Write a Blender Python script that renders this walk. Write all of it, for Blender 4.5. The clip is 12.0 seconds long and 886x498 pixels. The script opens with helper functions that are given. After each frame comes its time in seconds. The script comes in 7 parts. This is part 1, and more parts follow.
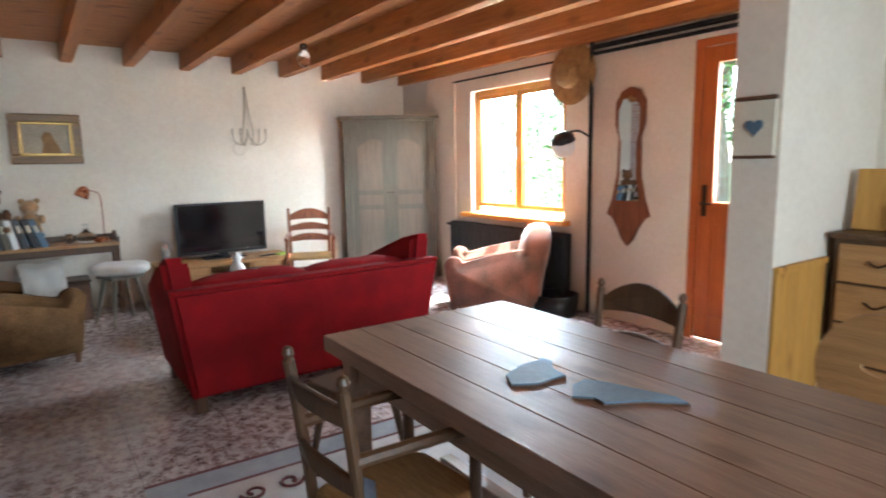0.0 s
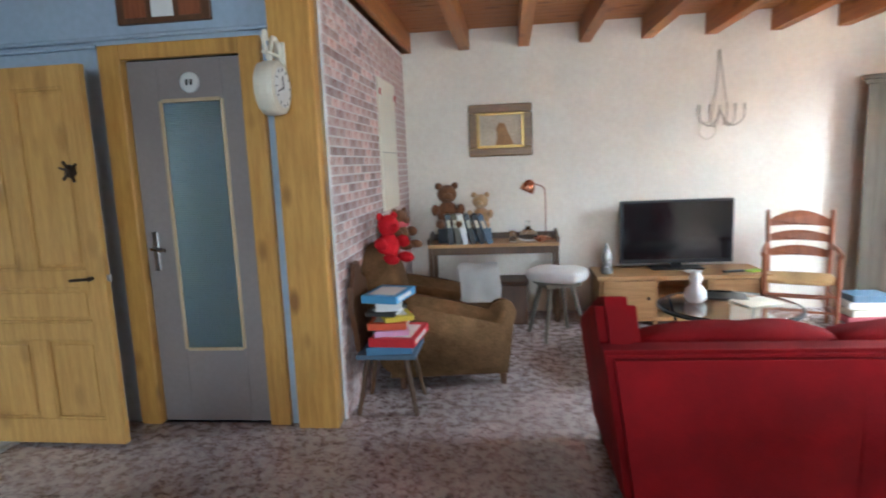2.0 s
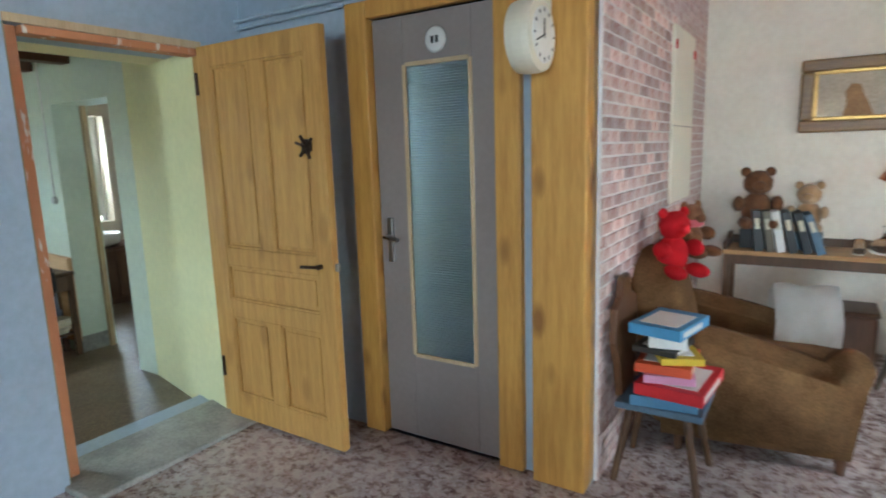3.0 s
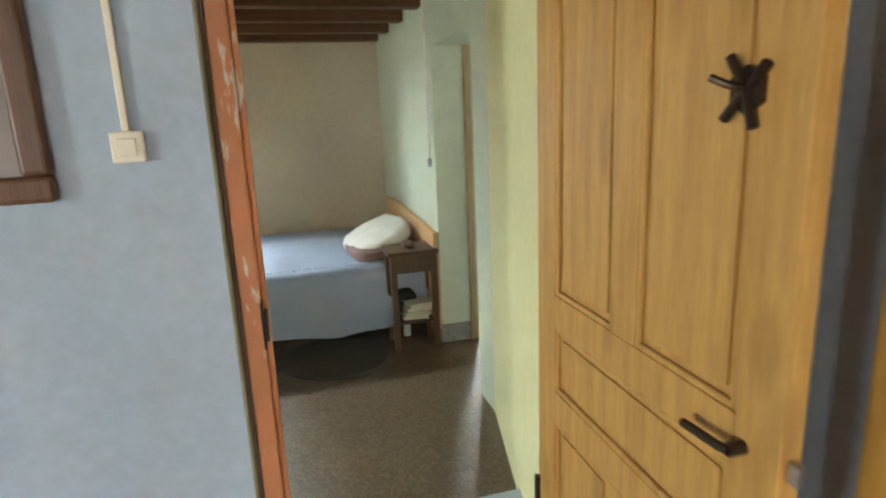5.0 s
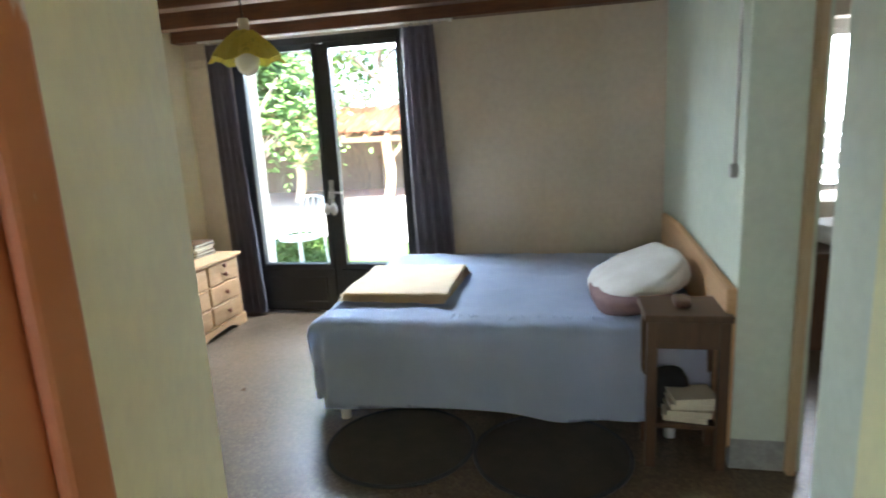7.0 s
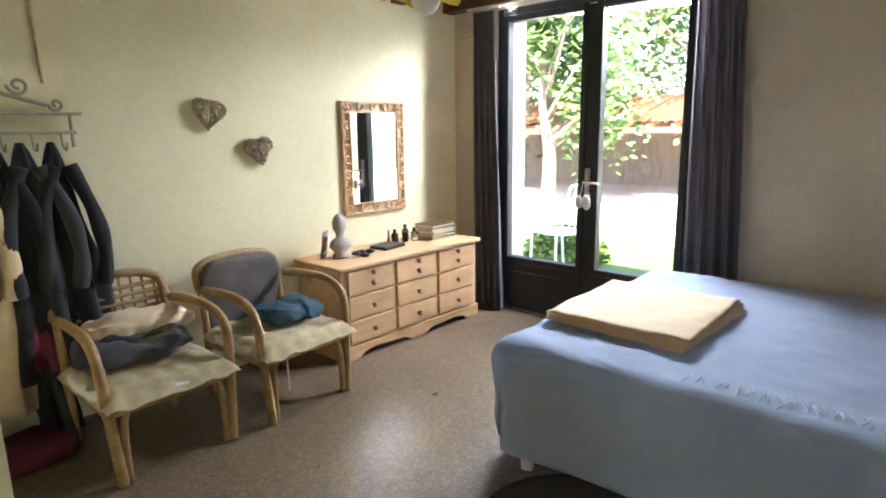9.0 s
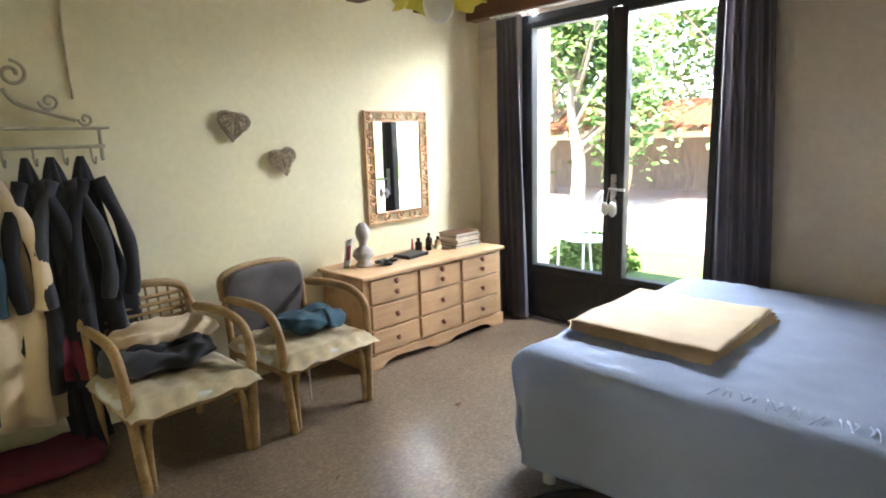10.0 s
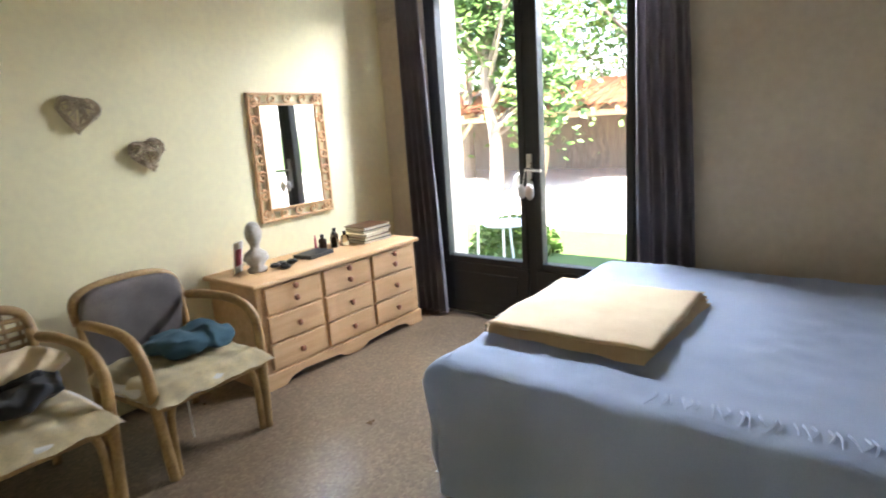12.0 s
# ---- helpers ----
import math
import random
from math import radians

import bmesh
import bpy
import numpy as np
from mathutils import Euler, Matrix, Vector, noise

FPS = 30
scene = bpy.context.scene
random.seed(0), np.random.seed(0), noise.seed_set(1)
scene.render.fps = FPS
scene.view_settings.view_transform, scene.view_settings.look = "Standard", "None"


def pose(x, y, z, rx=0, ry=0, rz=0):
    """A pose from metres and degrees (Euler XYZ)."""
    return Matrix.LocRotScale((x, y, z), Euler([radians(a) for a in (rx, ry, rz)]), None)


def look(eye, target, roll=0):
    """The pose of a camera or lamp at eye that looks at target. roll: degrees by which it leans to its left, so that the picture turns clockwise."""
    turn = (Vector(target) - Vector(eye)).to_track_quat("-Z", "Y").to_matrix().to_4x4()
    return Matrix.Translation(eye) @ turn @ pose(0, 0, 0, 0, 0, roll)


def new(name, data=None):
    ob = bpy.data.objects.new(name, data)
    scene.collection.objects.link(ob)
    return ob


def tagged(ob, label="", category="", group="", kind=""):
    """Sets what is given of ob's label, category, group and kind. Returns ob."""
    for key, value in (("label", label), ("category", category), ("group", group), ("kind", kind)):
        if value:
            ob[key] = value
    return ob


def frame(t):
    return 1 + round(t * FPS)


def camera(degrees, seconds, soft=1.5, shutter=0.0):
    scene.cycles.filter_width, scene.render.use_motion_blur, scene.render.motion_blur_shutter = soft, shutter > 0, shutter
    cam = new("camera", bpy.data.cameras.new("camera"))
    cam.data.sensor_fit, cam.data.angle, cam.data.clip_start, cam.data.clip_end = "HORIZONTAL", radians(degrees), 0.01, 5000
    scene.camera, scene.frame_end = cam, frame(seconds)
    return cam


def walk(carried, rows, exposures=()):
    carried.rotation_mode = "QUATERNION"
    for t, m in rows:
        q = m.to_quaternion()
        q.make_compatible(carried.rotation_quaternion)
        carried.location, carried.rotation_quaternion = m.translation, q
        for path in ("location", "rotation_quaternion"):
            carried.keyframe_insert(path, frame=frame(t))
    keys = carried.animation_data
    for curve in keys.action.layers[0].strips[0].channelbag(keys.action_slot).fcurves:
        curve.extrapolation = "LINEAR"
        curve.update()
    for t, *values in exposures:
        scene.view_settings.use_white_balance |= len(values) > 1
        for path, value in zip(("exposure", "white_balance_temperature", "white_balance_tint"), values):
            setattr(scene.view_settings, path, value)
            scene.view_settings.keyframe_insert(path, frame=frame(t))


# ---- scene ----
cam = camera(74.5, 12.0, soft=1.8, shutter=0.3)
PATH = [
    (0, (-0.036, 0.182, 1.422), (1.1, 1.801, 1.129), -1.0),
    (0.5, (0.145, 0.473, 1.44), (0.879, 2.304, 1.109), -1.9),
    (1, (0.261, 0.815, 1.443), (0.523, 2.757, 1.045), -1.6),
    (1.5, (0.272, 1.142, 1.403), (0.303, 3.111, 1.05), -1.2),
    (2, (0.196, 1.528, 1.433), (-0.033, 3.493, 1.142), -2.4),
    (2.5, (0.108, 1.947, 1.439), (-0.582, 3.802, 1.148), -2.2),
    (3, (-0.04, 2.321, 1.434), (-1.102, 3.982, 1.101), -1.8),
    (3.5, (-0.233, 2.698, 1.456), (-1.564, 4.151, 1.118), -2.1),
    (5.5, (-1.631, 3.757, 1.453), (-3.559, 3.974, 0.968), -2.6),
    (6, (-1.958, 3.851, 1.42), (-3.897, 3.906, 0.933), -2.4),
    (6.5, (-2.242, 3.866, 1.409), (-4.193, 3.842, 0.969), -2.0),
    (7, (-2.502, 3.898, 1.371), (-4.411, 3.462, 0.966), -3.1),
    (8.8, (-3.251, 3.93, 1.281), (-4.783, 2.703, 0.901), -1.6),
    (9, (-3.302, 3.943, 1.277), (-4.747, 2.619, 0.877), -0.8),
    (9.5, (-3.357, 3.969, 1.278), (-4.76, 2.596, 0.899), -1.5),
    (10, (-3.351, 3.962, 1.279), (-4.727, 2.559, 0.906), -1.7),
    (10.5, (-3.357, 3.938, 1.278), (-4.706, 2.511, 0.9), -1.8),
    (11, (-3.38, 3.897, 1.268), (-4.752, 2.495, 0.88), -2.0),
    (11.5, (-3.474, 3.855, 1.251), (-4.901, 2.517, 0.833), -3.2),
    (12, (-3.68, 3.801, 1.241), (-5.214, 2.589, 0.815), -3.8),
]
EXPOSURES = [(0, 3.35, 5750, 1), (1, 3.3, 6000, 4), (1.5, 3.42, 6600, 3), (2, 3.6, 5500, 2), (2.5, 3.7, 5500, -1), (3.5, 3.8, 6000, -2), (5.5, 4.1, 7000, 4), (6, 3.88, 7000, 2), (6.5, 3.95, 6500, 0), (7, 3.65, 6000, 11), (8.8, 3.62, 6400, 16), (12, 3.5, 6500, 16)]
walk(cam, [(t, look(eye, target, roll)) for t, eye, target, roll in PATH], EXPOSURES)

# ---- world, sun and lights ----
SUN_EL, SUN_ROT = radians(58), radians(90)
world = bpy.data.worlds.new("daylight")
scene.world = world
world.use_nodes = True
wn = world.node_tree
sky = wn.nodes.new("ShaderNodeTexSky")
sky.sky_type = "NISHITA"
sky.sun_disc = False
sky.sun_elevation, sky.sun_rotation = SUN_EL, SUN_ROT
wn.links.new(sky.outputs[0], wn.nodes["Background"].inputs[0])
wn.nodes["Background"].inputs[1].default_value = 0.15
sun_dir = Vector((math.cos(SUN_EL), 0.12, math.sin(SUN_EL)))
sun = new("sun", bpy.data.lights.new("sun", "SUN"))
sun.data.energy, sun.data.angle, sun.data.color = 5.0, radians(0.5), (1.0, 0.95, 0.86)
sun.matrix_world = look(sun_dir * 30, (0, 0, 0))


def window_light(name, x, y, z, wide, high, toward, watts, color=(0.86, 0.93, 1.0)):
    """Sky light in a window's opening."""
    lamp = new(name, bpy.data.lights.new(name, "AREA"))
    lamp.data.shape, lamp.data.size, lamp.data.size_y = "RECTANGLE", wide, high
    lamp.data.energy, lamp.data.color = watts, color
    lamp.matrix_world = look((x, y, z), Vector((x, y, z)) + Vector(toward))
    return lamp


window_light("sky_door", 4.42, 2.35, 1.6, 0.5, 1.0, (-1, 0, -0.15), 4)
window_light("sky_garden_door", -7.03, 2.01, 2.072, 1.36, 0.10, (1, 0.35, -0.6), 18, (0.80, 0.90, 1.0))
window_light("sky_window", 4.38, 4.82, 2.165, 1.36, 0.10, (-1, 0, -0.42), 26, (0.86, 0.93, 1.0))
window_light("sky_bath", -7.08, 5.65, 1.35, 0.45, 1.1, (1, 0, -0.1), 4)
# Fill light added from the south, where no window is known.
window_light("sky_south", 1.2, -3.12, 1.5, 1.9, 1.35, (0, 1, -0.1), 16)

# ---- materials ----
MATS = {}


def material(name, base, rough=0.6, var=0.12, scale=8.0, grain=60.0, bump=0.15, metal=0.0, spec=0.5, second=None, stretch=(1, 1, 1), mix=(0.4, 0.65), coat=0.0, sheen=0.0, rand=0.0):
    """A surface with large stains, fine grain and relief, in object space metres."""
    if name in MATS:
        return MATS[name]
    m = bpy.data.materials.new(name)
    m.use_nodes = True
    n, l = m.node_tree.nodes, m.node_tree.links
    p = n["Principled BSDF"]
    p.inputs["Metallic"].default_value = metal
    p.inputs["Specular IOR Level"].default_value = spec
    p.inputs["Coat Weight"].default_value = coat
    p.inputs["Sheen Weight"].default_value = sheen
    tc = n.new("ShaderNodeTexCoord")
    mp = n.new("ShaderNodeMapping")
    mp.inputs["Scale"].default_value = stretch
    l.new(tc.outputs["Object"], mp.inputs[0])
    big = n.new("ShaderNodeTexNoise")
    big.inputs["Scale"].default_value, big.inputs["Detail"].default_value = scale, 5
    fine = n.new("ShaderNodeTexNoise")
    fine.inputs["Scale"].default_value, fine.inputs["Detail"].default_value = grain, 4
    l.new(mp.outputs[0], big.inputs[0]), l.new(mp.outputs[0], fine.inputs[0])
    ramp = n.new("ShaderNodeValToRGB")
    b = second or tuple(c * (1 - 2 * var) for c in base)
    ramp.color_ramp.elements[0].position, ramp.color_ramp.elements[1].position = mix
    ramp.color_ramp.elements[0].color = (*b, 1)
    ramp.color_ramp.elements[1].color = (*base, 1)
    add = n.new("ShaderNodeMath")
    add.operation = "MULTIPLY_ADD"
    add.inputs[1].default_value = 0.4
    l.new(fine.outputs[0], add.inputs[0])
    half = n.new("ShaderNodeMath")
    half.operation = "MULTIPLY"
    half.inputs[1].default_value = 0.6
    l.new(big.outputs[0], half.inputs[0])
    l.new(half.outputs[0], add.inputs[2])
    l.new(add.outputs[0], ramp.inputs[0])
    col = ramp.outputs[0]
    if rand:
        info = n.new("ShaderNodeObjectInfo")
        hsv = n.new("ShaderNodeHueSaturation")
        rng = n.new("ShaderNodeMapRange")
        rng.inputs["To Min"].default_value, rng.inputs["To Max"].default_value = 1 - rand, 1 + rand
        l.new(info.outputs["Random"], rng.inputs[0])
        l.new(rng.outputs[0], hsv.inputs["Value"])
        l.new(col, hsv.inputs["Color"])
        col = hsv.outputs[0]
    l.new(col, p.inputs["Base Color"])
    rr = n.new("ShaderNodeMapRange")
    rr.inputs["To Min"].default_value, rr.inputs["To Max"].default_value = max(0.02, rough - 0.1), min(1, rough + 0.1)
    l.new(big.outputs[0], rr.inputs[0])
    l.new(rr.outputs[0], p.inputs["Roughness"])
    if bump:
        bn = n.new("ShaderNodeBump")
        bn.inputs["Strength"].default_value, bn.inputs["Distance"].default_value = bump, 0.004
        l.new(add.outputs[0], bn.inputs["Height"])
        l.new(bn.outputs[0], p.inputs["Normal"])
    MATS[name] = m
    return m


def wood(name, base, dark, axis="z", rough=0.5, knots=0.0, rand=0.0, coat=0.0, ring=1.0):
    """Wood with its grain along one axis, and knots where wanted."""
    if name in MATS:
        return MATS[name]
    st = {"x": (1.2, 18, 18), "y": (18, 1.2, 18), "z": (18, 18, 1.2)}[axis]
    m = material(name, base, rough, scale=2.2 * ring, grain=14, second=dark, stretch=st, mix=(0.33, 0.62), bump=0.12, rand=rand, coat=coat)
    if knots:
        n, l = m.node_tree.nodes, m.node_tree.links
        p = n["Principled BSDF"]
        src = p.inputs["Base Color"].links[0].from_socket
        tc = n.new("ShaderNodeTexCoord")
        mp = n.new("ShaderNodeMapping")
        mp.inputs["Scale"].default_value = {"x": (2.2, 5, 5), "y": (5, 2.2, 5), "z": (5, 5, 2.2)}[axis]
        l.new(tc.outputs["Object"], mp.inputs[0])
        vo = n.new("ShaderNodeTexVoronoi")
        vo.inputs["Scale"].default_value = 1.3
        l.new(mp.outputs[0], vo.inputs[0])
        rp = n.new("ShaderNodeValToRGB")
        rp.color_ramp.elements[0].position, rp.color_ramp.elements[1].position = 0.13, 0.27
        rp.color_ramp.elements[0].color = (1, 1, 1, 1)
        rp.color_ramp.elements[1].color = (0, 0, 0, 1)
        l.new(vo.outputs["Distance"], rp.inputs[0])
        mx = n.new("ShaderNodeMixRGB")
        k = n.new("ShaderNodeMath")
        k.operation = "MULTIPLY"
        k.inputs[1].default_value = knots
        l.new(rp.outputs[0], k.inputs[0])
        l.new(k.outputs[0], mx.inputs[0])
        l.new(src, mx.inputs[1])
        mx.inputs[2].default_value = (dark[0] * 0.5, dark[1] * 0.42, dark[2] * 0.4, 1)
        l.new(mx.outputs[0], p.inputs["Base Color"])
    return m


def glass(name, tint=(1, 1, 1), rough=0.0, ior=1.45):
    m = bpy.data.materials.new(name)
    m.use_nodes = True
    p = m.node_tree.nodes["Principled BSDF"]
    p.inputs["Base Color"].default_value = (*tint, 1)
    p.inputs["Transmission Weight"].default_value = 1.0
    p.inputs["Roughness"].default_value = rough
    p.inputs["IOR"].default_value = ior
    return m


PLASTER = material("white_plaster", (0.84, 0.77, 0.66), 0.85, scale=1.6, grain=28, second=(0.75, 0.67, 0.56), bump=0.25)
PLASTER_BLUE = material("blue_grey_paint", (0.42, 0.50, 0.60), 0.75, scale=1.4, grain=30, second=(0.35, 0.42, 0.50), bump=0.2)
PLASTER_YEL = material("pale_yellow_plaster", (0.86, 0.78, 0.50), 0.85, scale=1.2, grain=26, second=(0.78, 0.70, 0.46), bump=0.25)
PLASTER_BED = material("cream_plaster", (0.70, 0.62, 0.50), 0.9, scale=1.2, grain=24, second=(0.62, 0.54, 0.43), bump=0.35)
PLASTER_GRN = material("pale_green_plaster", (0.66, 0.72, 0.60), 0.85, scale=1.3, grain=26, second=(0.58, 0.64, 0.53), bump=0.25)
STONE = material("threshold_stone", (0.42, 0.42, 0.38), 0.8, scale=6, grain=60, second=(0.26, 0.26, 0.24), bump=0.5)
BEAM = wood("orange_beam_wood", (0.50, 0.20, 0.055), (0.33, 0.12, 0.03), "y", 0.55, 0.5)
PLANK = wood("ceiling_plank_wood", (0.52, 0.22, 0.065), (0.36, 0.13, 0.035), "x", 0.6, 0.6)
BEAM_DK = wood("dark_beam_wood", (0.16, 0.062, 0.026), (0.08, 0.03, 0.014), "y", 0.55, 0.4)
PINE = wood("yellow_pine", (0.60, 0.33, 0.075), (0.42, 0.20, 0.04), "z", 0.5, 0.9)
DOORWOOD = wood("honey_door_wood", (0.58, 0.33, 0.09), (0.40, 0.20, 0.045), "z", 0.6, 0.35)
BLEACH = wood("pale_pine", (0.66, 0.42, 0.22), (0.54, 0.31, 0.14), "x", 0.5, 0.3)
TABLEWOOD = wood("worn_table_wood", (0.31, 0.19, 0.125), (0.185, 0.105, 0.065), "y", 0.42, 0.5, rand=0.12, coat=0.1)
OAK = wood("oak", (0.48, 0.27, 0.11), (0.33, 0.17, 0.06), "x", 0.5, 0.3)
WALNUT = wood("dark_walnut", (0.14, 0.065, 0.03), (0.07, 0.03, 0.015), "z", 0.4)
CHAIRWOOD = wood("brown_chair_wood", (0.115, 0.058, 0.025), (0.06, 0.03, 0.013), "z", 0.45)
REDWOOD = wood("reddish_chair_wood", (0.30, 0.10, 0.04), (0.17, 0.05, 0.02), "z", 0.4)
ORANGE = wood("orange_stained_wood", (0.52, 0.13, 0.02), (0.40, 0.085, 0.014), "z", 0.4, coat=0.2)
GOLDWOOD = wood("golden_window_wood", (0.62, 0.28, 0.05), (0.48, 0.19, 0.03), "z", 0.4, coat=0.2)
GREYWOOD = wood("grey_green_painted_wood", (0.165, 0.145, 0.108), (0.115, 0.10, 0.074), "z", 0.65)
GREYPAINT = material("taupe_door_paint", (0.30, 0.255, 0.235), 0.6, scale=3, grain=40, second=(0.26, 0.22, 0.205), bump=0.08)
PALEWOOD = wood("pale_bare_wood", (0.62, 0.48, 0.30), (0.50, 0.36, 0.2), "z", 0.6)
JAMBWOOD = material("peeling_orange_jamb", (0.74, 0.64, 0.54), 0.6, scale=11, grain=50, second=(0.58, 0.24, 0.11), bump=0.5, stretch=(1, 1, 0.28), mix=(0.57, 0.61))
RUSH = material("woven_rush", (0.50, 0.31, 0.12), 0.8, scale=14, grain=120, second=(0.34, 0.19, 0.07), bump=0.7, stretch=(1, 6, 1))
RED = material("red_upholstery", (0.27, 0.005, 0.008), 0.92, scale=5, grain=260, second=(0.17, 0.003, 0.005), bump=0.35, spec=0.2)
SUEDE = material("brown_suede", (0.21, 0.115, 0.05), 0.9, scale=7, grain=120, second=(0.10, 0.05, 0.02), bump=0.3, spec=0.15)
TERRACOTTA = material("faded_pink_suede", (0.42, 0.14, 0.08), 0.9, scale=5, grain=120, second=(0.16, 0.075, 0.04), bump=0.3, sheen=0.3)
BLACK = material("black_plastic", (0.012, 0.012, 0.013), 0.35, scale=4, grain=60, bump=0.03)
IRON = material("dark_iron", (0.03, 0.03, 0.032), 0.5, scale=6, grain=60, bump=0.15, metal=0.6)
ANTHRACITE = material("anthracite_frame", (0.022, 0.023, 0.025), 0.5, scale=4, grain=50, bump=0.05)
STEEL = material("brushed_steel", (0.55, 0.54, 0.52), 0.3, scale=6, grain=80, bump=0.05, metal=1.0)
COPPER = material("copper", (0.70, 0.30, 0.17), 0.25, scale=6, grain=60, bump=0.03, metal=1.0)
BRONZE = material("dark_bronze", (0.07, 0.045, 0.03), 0.4, scale=9, grain=60, bump=0.1, metal=0.8)
WHITE = material("white_enamel", (0.80, 0.79, 0.76), 0.4, scale=3, grain=40, second=(0.72, 0.71, 0.67), bump=0.04)
IVORY = material("ivory_plastic", (0.78, 0.72, 0.58), 0.4, scale=4, grain=40, second=(0.72, 0.66, 0.53), bump=0.02)
# The blue of the sky light is mixed into the linen's colour.
LINEN = material("linen_sky_tint", (0.66, 0.74, 0.90), 0.9, scale=4, grain=220, second=(0.58, 0.67, 0.84), bump=0.3, sheen=0.2)
BEIGE = material("beige_cotton", (0.72, 0.56, 0.36), 0.9, scale=6, grain=200, second=(0.62, 0.46, 0.28), bump=0.3, sheen=0.2)
CREAM = material("cream_quilt", (0.80, 0.67, 0.40), 0.9, scale=18, grain=160, second=(0.62, 0.52, 0.33), bump=0.6, sheen=0.2)
OFFWHITE = material("off_white_cotton", (0.78, 0.76, 0.72), 0.9, scale=8, grain=180, second=(0.66, 0.63, 0.58), bump=0.3, sheen=0.2)
CURTAIN = material("grey_mauve_curtain", (0.23, 0.205, 0.225), 0.9, scale=3, grain=200, second=(0.17, 0.15, 0.17), bump=0.25, sheen=0.2)
CHARCOAL = material("charcoal_cloth", (0.035, 0.036, 0.04), 0.9, scale=8, grain=160, second=(0.02, 0.02, 0.023), bump=0.3, sheen=0.15)
BLACKCLOTH = material("black_cloth", (0.016, 0.015, 0.017), 0.9, scale=8, grain=160, bump=0.3)
TEAL = material("teal_denim", (0.035, 0.085, 0.11), 0.9, scale=8, grain=200, second=(0.02, 0.055, 0.075), bump=0.3)
GREYKNIT = material("grey_brown_knit", (0.15, 0.125, 0.115), 0.95, scale=9, grain=240, second=(0.10, 0.085, 0.08), bump=0.6)
WINE = material("wine_red_cloth", (0.16, 0.02, 0.035), 0.9, scale=8, grain=160, bump=0.3)
WICKER = material("woven_wicker", (0.42, 0.27, 0.11), 0.6, scale=14, grain=90, second=(0.26, 0.15, 0.055), bump=0.4)
TWIG = material("bleached_twigs", (0.52, 0.43, 0.30), 0.8, scale=20, grain=90, second=(0.34, 0.26, 0.17), bump=0.4, rand=0.3)
TANFUR = material("caramel_plush", (0.24, 0.105, 0.04), 0.95, scale=20, grain=240, second=(0.11, 0.042, 0.015), bump=0.8, sheen=0.1)
BLONDEFUR = material("blond_plush", (0.52, 0.33, 0.17), 0.95, scale=20, grain=240, second=(0.38, 0.22, 0.10), bump=0.8, sheen=0.4)
REDFUR = material("red_plush", (0.55, 0.012, 0.02), 0.95, scale=20, grain=240, second=(0.42, 0.008, 0.014), bump=0.6, spec=0.2)
PINKCLOTH = material("pink_cloth", (0.55, 0.12, 0.14), 0.9, scale=12, grain=160, bump=0.3)
SLATE = material("blue_slate", (0.12, 0.19, 0.26), 0.55, scale=9, grain=60, second=(0.085, 0.14, 0.20), bump=0.25)
PAPER = material("paper_pages", (0.74, 0.68, 0.52), 0.9, scale=6, grain=200, bump=0.2)
GLASS = glass("clear_glass")
BUBBLE = glass("clear_bottle_glass", (0.95, 0.98, 0.97), 0.02)
FROST = glass("ribbed_frosted_glass", (0.62, 0.72, 0.80), 0.35)
MIRROR = material("mirror_silver", (0.86, 0.87, 0.87), 0.11, var=0.01, bump=0.0, metal=1.0)
MIRROR.node_tree.nodes["Principled BSDF"].inputs["Roughness"].default_value = 0.0
for lk in list(MIRROR.node_tree.nodes["Principled BSDF"].inputs["Roughness"].links):
    MIRROR.node_tree.links.remove(lk)
GRASS = material("mown_grass", (0.10, 0.16, 0.035), 0.9, scale=2.5, grain=90, second=(0.055, 0.10, 0.02), bump=0.8)
GRAVEL = material("pale_gravel", (0.55, 0.50, 0.42), 0.9, scale=9, grain=120, second=(0.42, 0.38, 0.31), bump=0.8)
LEAF = material("green_leaves", (0.15, 0.25, 0.06), 0.55, scale=3, grain=30, second=(0.05, 0.12, 0.02), bump=0.1)
BARK = material("grey_bark", (0.30, 0.25, 0.20), 0.9, scale=10, grain=60, second=(0.18, 0.14, 0.11), bump=0.8, stretch=(3, 3, 0.6))
ROOFTILE = material("clay_roof_tile", (0.42, 0.17, 0.085), 0.8, scale=6, grain=60, second=(0.28, 0.11, 0.055), bump=0.4)


def paint(name, c, rough=0.5):
    return material(name, c, rough, var=0.06, scale=6, grain=60, bump=0.04)


